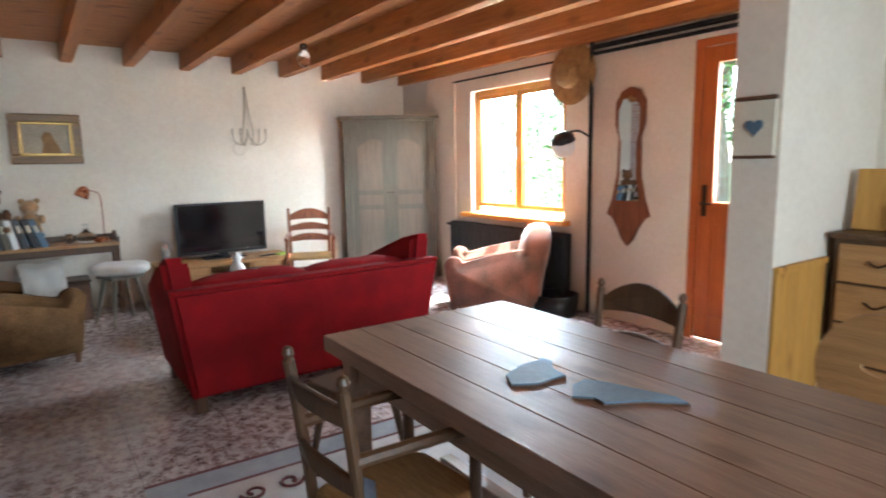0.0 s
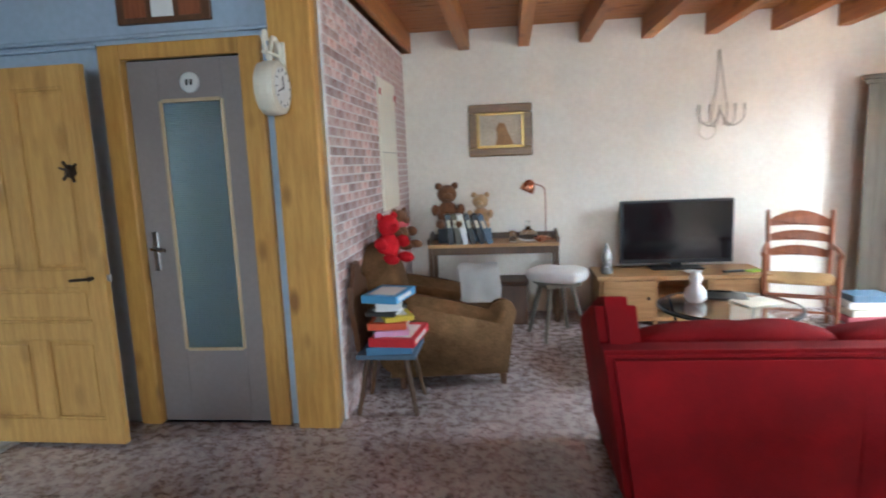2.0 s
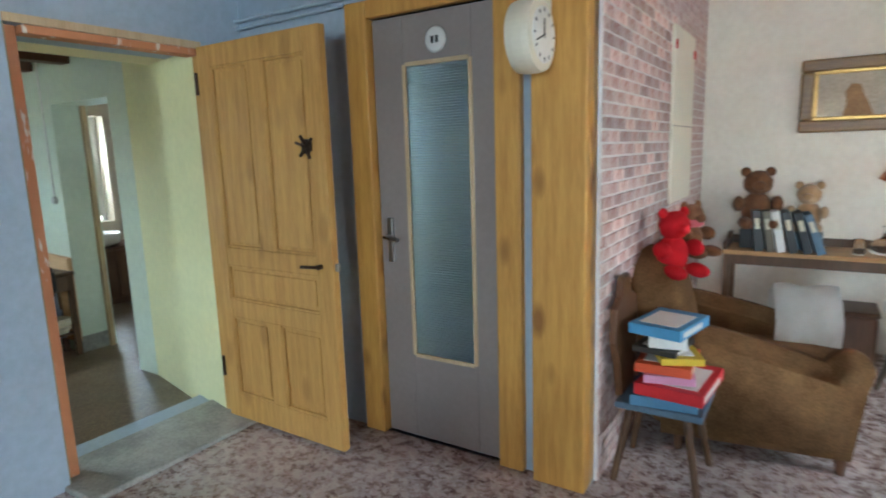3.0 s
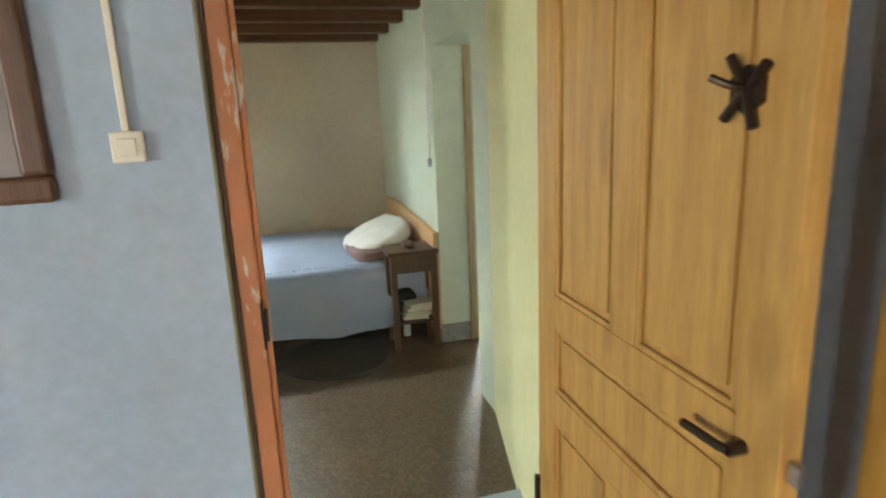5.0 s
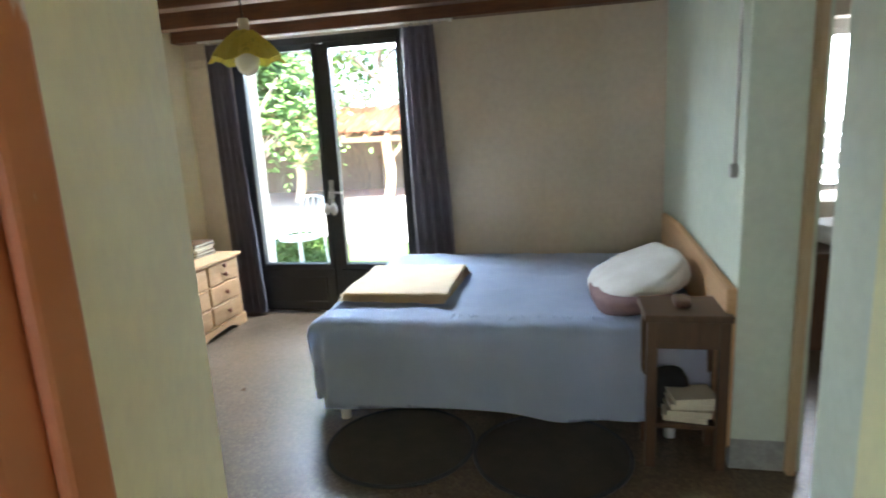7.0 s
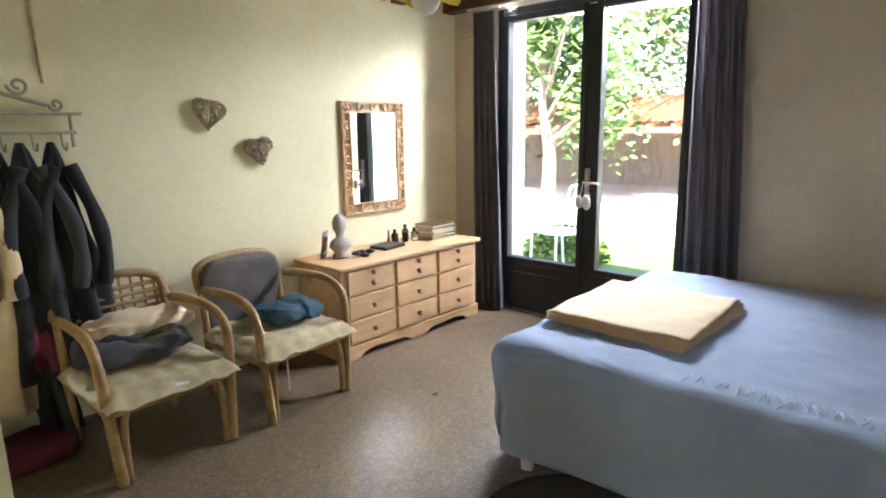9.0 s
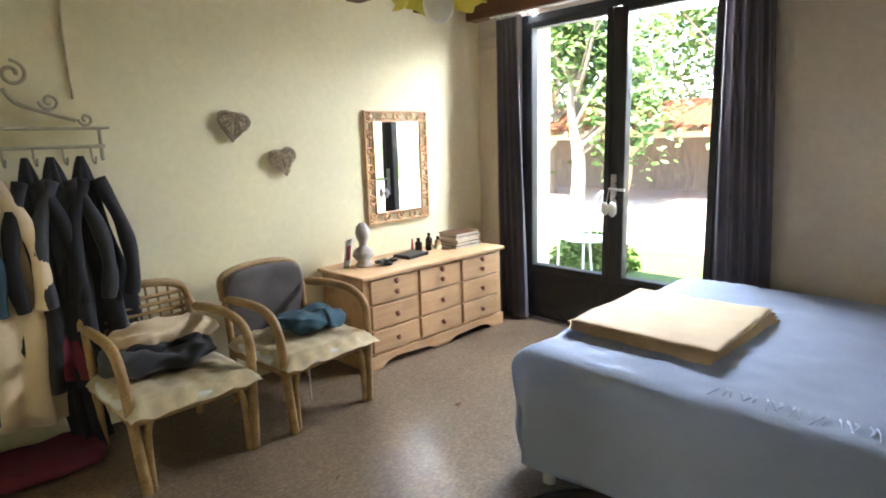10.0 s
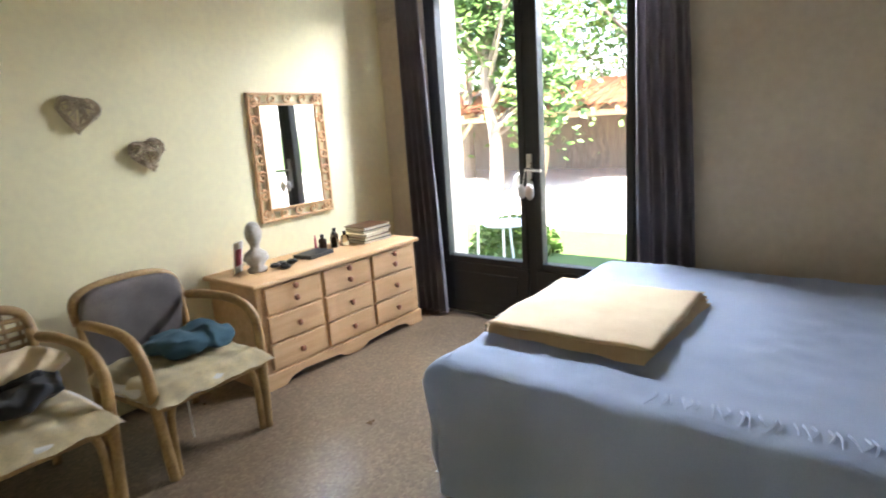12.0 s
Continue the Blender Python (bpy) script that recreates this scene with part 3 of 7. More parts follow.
# grey closet door
d3 = tagged(new("door_3"), "closed taupe painted door with a tall ribbed glass pane", "door", kind="structure")
bm = bmesh.new()
box((-1.965, 4.525, 0.0), (-1.84, 4.60, 2.125), 0.008, bm=bm), box((-1.18, 4.525, 0.0), (-1.06, 4.60, 2.125), 0.008, bm=bm), box((-1.84, 4.525, 2.045), (-1.18, 4.60, 2.125), 0.008, bm=bm)
part("frame", bm, PINE, d3, "knotty yellow pine frame")
bm = bmesh.new()
box((-1.835, 4.57, 0.008), (-1.665, 4.61, 2.04), 0.004, bm=bm), box((-1.305, 4.57, 0.008), (-1.185, 4.61, 2.04), 0.004, bm=bm)
box((-1.665, 4.57, 1.825), (-1.305, 4.61, 2.04), 0.004, bm=bm), box((-1.665, 4.57, 0.008), (-1.305, 4.61, 0.44), 0.004, bm=bm)
leaf = part("leaf", bm, GREYPAINT, d3)
bm = bmesh.new()
for k in range(116):
    z = 0.445 + k * 0.0119
    box((-1.66, 4.583, z), (-1.31, 4.595, z + 0.0105), 0.003, 1, bm=bm)
part("ribbed_pane", bm, FROST, leaf, "horizontally ribbed frosted glass")
bm = bmesh.new()
for a in ((-1.668, 4.562, 0.44, -1.648, 1.825), (-1.322, 4.562, 0.44, -1.302, 1.825)):
    box((a[0], a[1], a[2]), (a[3], 4.575, a[4]), 0.004, bm=bm)
box((-1.65, 4.562, 0.43), (-1.32, 4.575, 0.45), 0.004, bm=bm), box((-1.65, 4.562, 1.815), (-1.32, 4.575, 1.835), 0.004, bm=bm)
part("pane_bead", bm, PALEWOOD, leaf, "pale wooden glazing bead")
bm = box((-1.79, 4.556, 0.9), (-1.755, 4.572, 1.12), 0.005)
tube([(-1.772, 4.56, 1.03), (-1.772, 4.51, 1.03), (-1.69, 4.505, 1.02)], 0.010, bm=bm)
part("handle", bm, STEEL, leaf)
lm = shift(lathe([(0.001, 0), (0.052, 0), (0.056, 0.006), (0.046, 0.012), (0.001, 0.013)], 28), pose(-1.48, 4.571, 1.915, 90))
plate = part("number_plate", lm, WHITE, leaf, "small round enamel plate", True)
for dx in (-0.018, 0.006):
    part("mark", box((-1.48 + dx, 4.553, 1.90), (-1.48 + dx + 0.012, 4.558, 1.93)), BLACK, plate)

# open panelled door
d4 = tagged(new("door_4"), "open honey coloured wooden door with five sunk panels", "door", kind="structure")
d4.matrix_world = Matrix.Translation((-2.715, 4.272, 0)) @ pose(0, 0, 0, 0, 0, -1)
W, H0, H1 = 0.855, 0.022, 1.985
bm = bmesh.new()
for a, b in ((0.0, 0.095), (W - 0.095, W)):
    box((a, -0.02, H0), (b, 0.02, H1), 0.003, bm=bm)
for a, b in ((H0, 0.16), (0.60, 0.69), (0.88, 0.97), (1.88, H1)):
    box((0.095, -0.02, a), (W - 0.095, 0.02, b), 0.003, bm=bm)
for a, b in ((0.16, 0.60), (0.97, 1.88)):
    box((W / 2 - 0.045, -0.02, a), (W / 2 + 0.045, 0.02, b), 0.003, bm=bm)
leaf = part("leaf", bm, DOORWOOD, d4)
for a, b, c, d in ((0.095, W / 2 - 0.045, 0.16, 0.60), (W / 2 + 0.045, W - 0.095, 0.16, 0.60), (0.095, W - 0.095, 0.69, 0.88), (0.095, W / 2 - 0.045, 0.97, 1.88), (W / 2 + 0.045, W - 0.095, 0.97, 1.88)):
    bm = box((a - 0.005, -0.006, c - 0.005), (b + 0.005, 0.006, d + 0.005))
    for s in (-1, 1):
        box((a + 0.03, min(s * 0.005, s * 0.013), c + 0.03), (b - 0.03, max(s * 0.005, s * 0.013), d - 0.03), 0.006, bm=bm)
        for q in ((a, c, a + 0.014, d), (b - 0.014, c, b, d), (a, c, b, c + 0.014), (a, d - 0.014, b, d)):
            box((q[0], min(s * 0.006, s * 0.018), q[1]), (q[2], max(s * 0.006, s * 0.018), q[3]), 0.004, bm=bm)
    part("panel", bm, DOORWOOD, leaf)
bm = cyl((W - 0.07, -0.022, 0.925), (W - 0.07, -0.05, 0.925), 0.012)
tube([(W - 0.07, -0.05, 0.925), (W - 0.085, -0.055, 0.925), (W - 0.17, -0.056, 0.92)], 0.008, bm=bm)
part("handle", bm, BRONZE, leaf)
part("handle", cyl((W - 0.07, 0.022, 0.925), (W - 0.07, 0.06, 0.925), 0.011), STEEL, leaf)
part("lock_bolt", box((W, -0.008, 0.905), (W + 0.02, 0.008, 0.94), 0.003), STEEL, leaf)
hk = tube(spline([(W - 0.11, -0.02, 1.47), (W - 0.11, -0.05, 1.475), (W - 0.135, -0.07, 1.49)]), 0.006)
cyl((W - 0.11, -0.019, 1.47), (W - 0.11, -0.03, 1.47), 0.035, seg=6, bm=hk)
for a in (0.6, 2.2, 3.9, 5.2):
    tube([(W - 0.11, -0.028, 1.47), (W - 0.11 + 0.05 * math.cos(a), -0.034, 1.47 + 0.06 * math.sin(a))], 0.008, bm=hk)
part("coat_hook", hk, BRONZE, leaf, "small dark star-shaped metal hook")
bm = bmesh.new()
for z in (0.25, 1.75):
    cyl((-0.008, -0.028, z), (-0.008, -0.028, z + 0.11), 0.009, bm=bm)
part("hinge", bm, BRONZE, leaf)

# doorway lining
DARKBROWN = wood("dark_brown_wood", (0.15, 0.10, 0.065), (0.09, 0.06, 0.04), "z", 0.7)
OLIVE = material("olive_grey_plaster_edge", (0.36, 0.35, 0.24), 0.85, scale=5, grain=40, second=(0.26, 0.25, 0.17), bump=0.3)
structure("wall_jamb", box((-2.80, 3.25, -0.3), (-2.75, 3.424, 1.985)), PLASTER_BLUE, "pale blue-grey painted wall edge beside the doorway")
structure("trim_hinge_post", box((-2.795, 4.284, -0.3), (-2.75, 4.40, 1.985)), DOORWOOD, "honey coloured wooden door post beside the hinges")
structure("trim_plaster_edge", box((-2.802, 3.40, 0.0), (-2.752, 3.431, 1.985), 0.003), OLIVE, "rough olive grey plaster edge round the doorway")
# Dark brown strip between the plaster edge and the frame.
structure("trim_dark_edge", box((-2.85, 3.40, 0.0), (-2.792, 3.442, 1.985), 0.003), DARKBROWN, "dark brown strip beside the door frame")
bm = bmesh.new()
box((-2.875, 3.442, 0.022), (-2.80, 3.492, 1.985), 0.006, bm=bm), box((-2.885, 3.492, 0.022), (-2.84, 3.508, 1.955), 0.006, bm=bm)
box((-2.835, 3.492, 1.95), (-2.742, 4.282, 1.984), 0.005, bm=bm)
structure("trim_doorway", bm, JAMBWOOD, "peeling orange painted wooden doorway lining")
structure("trim_doorway_edge", box((-2.752, 3.425, 1.985), (-2.738, 4.30, 2.02), 0.002), PALEWOOD, "bare pale wooden doorway edge")
sp = thing("strike_plate", I4, "dark iron strike box on the doorway lining", "strike plate")
part("plate", box((-2.84, 3.490, 0.86), (-2.797, 3.496, 0.99), 0.002), IRON, sp)
part("keeper", box((-2.832, 3.496, 0.88), (-2.80, 3.506, 0.965), 0.003), IRON, sp)
structure("wall_reveal", prism([(-2.876, 3.25), (-2.876, 3.478), (-3.154, 3.345), (-3.154, 3.25)], -0.06, 1.985, 0, "z"), PLASTER_YEL, "splayed pale yellow plaster doorway reveal")
structure("wall_reveal_hinge", prism([(-2.796, 4.284), (-3.155, 4.362), (-3.155, 4.56), (-2.796, 4.56)], -0.06, 1.985, 0, "z"), PLASTER_GREENLIT, "splayed yellow plaster tinted by green foliage light beside the door hinges")
structure("wall_bed_corner", prism(WEDGE, -0.3, 2.33, 0, "z"), PLASTER_GREENLIT, "splayed yellow plaster wall tinted by green foliage light beside the doorway")
bm = bmesh.new()
box((-4.90, 4.516, FB), (-4.856, 4.72, 0.07), bm=bm)
structure("baseboard", bm, STONE, "grey cement base of the doorway")
structure("trim_back_doorway", box((-4.863, 4.72, FB), (-4.825, 4.755, 1.862), 0.004), PALEWOOD, "pale wooden door frame edge")

# post
p0 = single("post", box((-1.0, 4.49, 0.0), (-0.77, 4.62, 2.44), 0.008), PINE, I4, "knotty yellow pine post from floor to ceiling", "post", kind="structure")


def light_switch(m, label):
    t = thing("light_switch", m, label, "light switch")
    part("back_box", box((-0.035, -0.022, -0.035), (0.035, 0, 0.035), 0.005), IVORY, t)
    part("rocker", box((-0.02, -0.028, -0.02), (0.02, -0.02, 0.02), 0.003), IVORY, t)
    return t


light_switch(pose(-2.75, 3.252, 1.412, 0, 0, 90), "ivory surface-mounted light switch on the blue wall")
single("cable_duct", box((-2.766, 3.244, 1.447), (-2.75, 3.260, 2.62), 0.003), IVORY, I4 @ Matrix.Translation((0.016, 0, 0)), "ivory cable duct above the light switch", "cable duct")
sw = thing("light_switch", pose(-4.975, 4.52, 1.15), "small steel switch on the pale green wall", "light switch")
part("plate", shift(lathe([(0.001, 0), (0.03, 0), (0.026, 0.022), (0.001, 0.024)], 16), pose(0, 0, 0, 90)), STEEL, sw)
single("cable", tube([(-4.975, 4.513, 1.17), (-4.975, 4.513, 2.3)], 0.006), WHITE, I4, "thin pale cable on the plaster wall", "cable")

dm = thing("picture", pose(-2.75, 2.885, 1.56, 0, 0, 90), "dark carved wooden picture frame on the blue wall", "picture")
for a, b in (((-0.21, -0.26), (0.21, -0.20)), ((-0.21, 0.20), (0.21, 0.26)), ((-0.21, -0.20), (-0.15, 0.20)), ((0.15, -0.20), (0.21, 0.20))):
    part("frame_rail", box((a[0], -0.035, a[1]), (b[0], 0, b[1]), 0.012, 3), WALNUT, dm)
part("backing", box((-0.152, -0.012, -0.202), (0.152, -0.004, 0.202)), GREYPAINT, dm)

# pipes
single("pipe", tube([(-2.74, 4.53, 2.155), (-1.0, 4.53, 2.165)], 0.013), PLASTER_BLUE, I4, "painted pipe above the closet door", "pipe")
single("pipe", tube([(-2.74, 4.535, 2.115), (-1.97, 4.535, 2.125)], 0.010), PLASTER_BLUE, I4, "painted thin pipe above the closet door", "pipe")
vent = thing("picture", pose(-1.57, 4.55, 2.31), "small dark framed picture above the closet door", "picture")
part("frame", box((-0.26, -0.02, -0.09), (0.26, 0.005, 0.09), 0.006), WALNUT, vent)
for k in range(3):
    part("panel", box((-0.21 + k * 0.15, -0.024, -0.06), (-0.09 + k * 0.15, -0.018, 0.06)), (REDWOOD, WHITE, REDWOOD)[k], vent)
for y0, y1, z, r in ((1.83, 3.75, 2.40, 0.022), (1.83, 3.75, 2.345, 0.016), (3.75, 5.85, 2.345, 0.011)):
    single("pipe", tube([(4.125, y0, z), (4.125, y1, z)], r), IRON, I4, "dark heating pipe along the wall top", "pipe", "heating pipes")
single("pipe", tube([(4.10, 3.75, 0.02), (4.10, 3.75, 2.44)], 0.02), IRON, I4, "dark upright heating pipe", "pipe", "heating pipes")
single("pipe", tube([(4.12, 5.82, 0.3), (4.12, 5.82, 2.345)], 0.011), PLASTER, I4, "white upright heating pipe beside the window", "pipe", "heating pipes")

# ---- living room ----


def sofa():
    t = thing("sofa", pose(1.40, 3.56, 0), "red fabric two-seat sofa with flared arms on dark feet", "sofa")
    bm = prism([(-0.79, 0.10), (0.79, 0.10), (0.90, 0.755), (-0.88, 0.745)], 0.0, 0.15, 0.03)
    for v in bm.verts:
        v.co.y += (v.co.z - 0.1) * -0.05 + 0.03
    part("backrest", bm, RED, t)
    part("base", box((-0.78, 0.1, 0.10), (0.78, 0.88, 0.30), 0.03, 3), RED, t)
    for s in (-1, 1):
        o = [(0.10, 0.10), (0.90, 0.10), (0.93, 0.62), (0.80, 0.70), (0.30, 0.88), (0.10, 0.925)]
        bm = prism(o, 0.0, 0.15, 0.035, axis="x")
        for v in bm.verts:
            v.co.x = s * (v.co.x + 0.645 + (v.co.z - 0.1) * 0.13)
        part("arm", bm, RED, t)
        x0, x1 = (-0.70, -0.005) if s < 0 else (0.005, 0.70)
        part("seat_cushion", soft((x0, 0.2, 0.30), (x1, 0.9, 0.45), 0.04, 8, 0.006, 3), RED, t, smooth=True)
        bm = soft((x0 - 0.03, 0.16, 0.42), (x1 + 0.03, 0.36, 0.755), 0.05, 8, 0.012, 9 + s)
        part("back_cushion", bm, RED, t, smooth=True)
        for y in (0.1, 0.82):
            part("foot", box((s * 0.74 - 0.035, y - 0.035, 0), (s * 0.74 + 0.035, y + 0.035, 0.115), 0.006), WALNUT, t)
    bm = tube([(-0.87, 0.0, 0.735), (0.89, 0.0, 0.745)], 0.006)
    part("piping", bm, RED, t)
    part("back_seam", tube([(0.0, 0.031, 0.12), (0.0, 0.0, 0.735)], 0.0035), RED, t)


sofa()


def dining_table():
    t = thing("dining_table", pose(1.33, 1.20, 0), "large worn brown wooden dining table with plank top", "dining table")
    top = part("tabletop", box((-0.43, -1.02, 0.672), (0.43, 1.02, 0.686)), TABLEWOOD, t)
    w = 0.94 / 6
    for k in range(6):
        x = -0.47 + k * w
        part("plank", box((x + 0.0006, -1.10, 0.687), (x + w - 0.0006, 1.10, 0.75), 0.0025, 1), TABLEWOOD, top)
    for sx in (-1, 1):
        for sy in (-1, 1):
            part("leg", box((sx * 0.39 - 0.04, sy * 0.98 - 0.04, 0), (sx * 0.39 + 0.04, sy * 0.98 + 0.04, 0.672), 0.008), TABLEWOOD, t)
        part("apron", box((sx * 0.39 - 0.013, -0.94, 0.58), (sx * 0.39 + 0.013, 0.94, 0.672), 0.003), TABLEWOOD, t)
    for sy in (-1, 1):
        part("apron", box((-0.35, sy * 0.98 - 0.013, 0.58), (0.35, sy * 0.98 + 0.013, 0.672), 0.003), TABLEWOOD, t)
    part("stretcher", box((-0.03, -0.94, 0.1), (0.03, 0.94, 0.16), 0.005), TABLEWOOD, t)


dining_table()


def ladder_chair(m, label, h=0.92, w=0.42, seat=0.44, arms=False, rails=3, wood_mat=None, seat_mat=None, crest=0.05, group=""):
    """A ladder-back chair facing +y, its seat's middle at the origin."""
    wm, sm = wood_mat or CHAIRWOOD, seat_mat or RUSH
    t = thing("chair", m, label, "chair", group)
    hw, d = w / 2, 0.19
    for s in (-1, 1):
        back = spline([(s * hw * 0.95, -d, 0), (s * hw * 0.95, -d, seat), (s * hw, -d - 0.05, h)])
        part("back_post", tube(back, 0.018, 10), wm, t)
        fin = lathe([(0.017, 0), (0.011, 0.008), (0.018, 0.022), (0.013, 0.04), (0.002, 0.046)], 12, at=(s * hw, -d - 0.05, h - 0.002))
        part("finial", fin, wm, t)
        fh = seat + 0.22 if arms else seat + 0.01
        part("front_leg", tube([(s * hw * 1.08, d, 0), (s * hw * 1.08, d, fh)], 0.019, 10), wm, t)
        if arms:
            arm = spline([(s * hw * 0.98, -d - 0.02, seat + 0.24), (s * hw * 1.08, 0, seat + 0.235), (s * hw * 1.12, d + 0.05, seat + 0.22)])
            bm = tube(arm, 0.02, 8)
            part("arm", bm, wm, t)
        for z in (0.14, 0.27):
            part("stretcher", tube([(s * hw * 0.95, -d, z), (s * hw * 1.08, d, z)], 0.010), wm, t)
    for z in (0.17, 0.30):
        part("stretcher", tube([(-hw * 1.08, d, z), (hw * 1.08, d, z)], 0.010), wm, t)
    part("stretcher", tube([(-hw, -d, 0.2), (hw, -d, 0.2)], 0.010), wm, t)
    for k in range(rails):
        z = seat + 0.16 + (h - seat - 0.24) * k / max(rails - 1, 1)
        pts = []
        for i in range(11):
            u = -1 + i / 5
            pts.append((u * hw * 0.97, z + 0.035 + crest * (1 - u * u) * (1.3 if k == rails - 1 else 0.7)))
        low = [(x, z - 0.02 + crest * 0.25 * (1 - (x / hw) ** 2)) for x, _ in pts[::-1]]
        bm = prism(pts + low, -d - 0.012, -d + 0.006, 0.003)
        for v in bm.verts:
            v.co.y -= 0.05 * (v.co.z - seat) / (h - seat) + 0.02 * (1 - (v.co.x / hw) ** 2)
        part("slat", bm, wm, t)
    bm = soft((-hw * 1.06, -d - 0.01, seat - 0.02), (hw * 1.12, d + 0.025, seat + 0.02), 0.01, 6)
    part("seat", bm, sm, t, smooth=True)
    return t


ladder_chair(pose(0.78, 1.64, 0, 0, 0, -86), "small dark wooden armchair with rush seat at the dining table", 0.86, 0.32, 0.42, True, 2, crest=0.008, group="chairs round the table")
ladder_chair(pose(1.76, 1.66, 0, 0, 0, 90), "brown wooden chair with curved top rail at the dining table", 0.86, 0.40, 0.45, False, 2, crest=0.07, group="chairs round the table")
ladder_chair(pose(2.50, 6.42, 0, 0, 0, 158), "reddish ladder-back armchair with straw seat beside the television", 0.89, 0.46, 0.40, True, 3, REDWOOD, RUSH, 0.06)


def round_back_chair():
    t = thing("chair", pose(2.02, 0.84, 0, 0, 0, 92), "brown wooden chair with round back and hand hole", "chair", "chairs round the table")
    o = []
    for i in range(33):
        a = math.radians(-50 + i * 280 / 32)
        o.append((0.215 * math.cos(a), 0.70 + 0.205 * math.sin(a)))
    bm = bmesh.new()
    ring = [(0.075 * math.cos(2 * math.pi * i / 33), 0.715 + 0.028 * math.sin(2 * math.pi * i / 33)) for i in range(33)]
    out = []
    for i in range(33):
        a = math.radians(270 + i * 360 / 33)
        out.append((0.215 * math.cos(a), 0.70 + (0.205 if math.sin(a) > 0 else 0.24) * math.sin(a)))
    ring = ring[25:] + ring[:25]
    vs = [[bm.verts.new((x, y, z)) for x, z in lst] for y in (-0.205, -0.183) for lst in (out, ring)]
    for i in range(33):
        j = (i + 1) % 33
        bm.faces.new((vs[0][i], vs[0][j], vs[1][j], vs[1][i]))
        bm.faces.new((vs[2][i], vs[2][j], vs[3][j], vs[3][i]))
        bm.faces.new((vs[0][i], vs[0][j], vs[2][j], vs[2][i]))
        bm.faces.new((vs[1][i], vs[1][j], vs[3][j], vs[3][i]))
    part("backrest", bm, OAK, t)
    part("seat", prism([(-0.2, -0.19), (0.2, -0.19), (0.22, 0.2), (-0.22, 0.2)], 0.42, 0.455, 0.006, "z"), OAK, t)
    for sx in (-1, 1):
        for sy in (-1, 1):
            part("leg", cyl((sx * 0.13, sy * 0.12, 0.42), (sx * 0.2, sy * 0.19, 0), 0.02, 0.014), OAK, t)


round_back_chair()


def stool(m, label, h, r, mat, seat_mat=None, seat_bm=None, name="stool", splay=0.06):
    t = thing(name, m, label, "stool")
    part("seat", seat_bm or box((-r, -r, h - 0.035), (r, r, h), 0.01), seat_mat or mat, t)
    for sx in (-1, 1):
        for sy in (-1, 1):
            part("leg", cyl((sx * r * 0.62, sy * r * 0.62, h - 0.03), (sx * (r * 0.62 + splay), sy * (r * 0.62 + splay), 0), 0.02, 0.014), mat, t)
    return t


stool(pose(1.10, 2.50, 0, 0, 0, 8), "plain brown wooden stool at the table end", 0.45, 0.17, CHAIRWOOD)
stool(pose(0.56, 6.22, 0, 0, 0, 20), "dark wooden stool carrying a white cushion", 0.46, 0.15, GREYWOOD, splay=0.08)
single("cushion", shift(soft((-0.21, -0.16, 0), (0.21, 0.16, 0.10), 0.05, 8, 0.008), pose(0, 0, 0, 0, 0, 0)), OFFWHITE, pose(0.57, 6.22, 0.462, 0, 0, -20), "white cotton cushion lying on the stool", "cushion", smooth=True)


def club_chair(m, label, mat, high=0.87):
    """A rounded club armchair facing +y."""
    t = thing("armchair", m, label, "armchair")
    part("base", box((-0.36, -0.34, 0.09), (0.36, 0.34, 0.30), 0.04, 3), mat, t, smooth=False)
    part("seat_cushion", soft((-0.25, -0.22, 0.28), (0.25, 0.40, 0.43), 0.05, 8, 0.006), mat, t, smooth=True)
    for s in (-1, 1):
        o = [(-0.40, 0.08), (0.36, 0.08), (0.40, 0.40)]
        for i in range(9):
            a = math.radians(i * 20)
            o.append((0.33 + 0.09 * math.cos(a), 0.47 + 0.09 * math.sin(a)))
        o += [(0.0, 0.57), (-0.25, 0.62), (-0.42, 0.64)]
        bm = prism(o, s * 0.24, s * 0.42, 0.055, axis="x")
        part("arm", bm, mat, t, smooth=True)
        for y in (-0.32, 0.33):
            part("foot", cyl((s * 0.33, y, 0), (s * 0.33, y, 0.10), 0.018, 0.026), WALNUT, t)
    bm = soft((-0.37, -0.48, 0.10), (0.37, -0.22, high), 0.04, 10, 0.006)
    for v in bm.verts:
        k = max(0, v.co.z - 0.3)
        v.co.y -= k * 0.22
        if v.co.z > 0.55:
            v.co.x *= 1 - 0.35 * ((v.co.z - 0.55) / 0.35) ** 2
    part("backrest", bm, mat, t, smooth=True)
    return t


club_chair(pose(-0.24, 5.46, 0, 0, 0, -82), "worn brown suede club armchair beside the brick wall", SUEDE)
club_chair(pose(3.56, 4.50, 0, 0, 0, 48), "faded pinkish brown club armchair below the window", TERRACOTTA, 0.79)
# towel over the arm
bm = bmesh.new()
prof = [(-0.20, 0.36), (-0.19, 0.50), (-0.17, 0.62), (-0.11, 0.655), (-0.02, 0.66), (0.05, 0.65), (0.09, 0.60), (0.10, 0.48), (0.105, 0.38)]
rows = [[bm.verts.new((0.29 * (i / 10 - 0.5) + 0.01 * math.sin(k * 1.7), y + 0.008 * math.sin(i * 1.3 + k), z + 0.006 * math.sin(i * 0.9))) for i in range(11)] for k, (y, z) in enumerate(prof)]
for a, b in zip(rows, rows[1:]):
    for i in range(10):
        bm.faces.new((a[i], a[i + 1], b[i + 1], b[i]))
bmesh.ops.solidify(bm, geom=bm.faces[:], thickness=0.012)
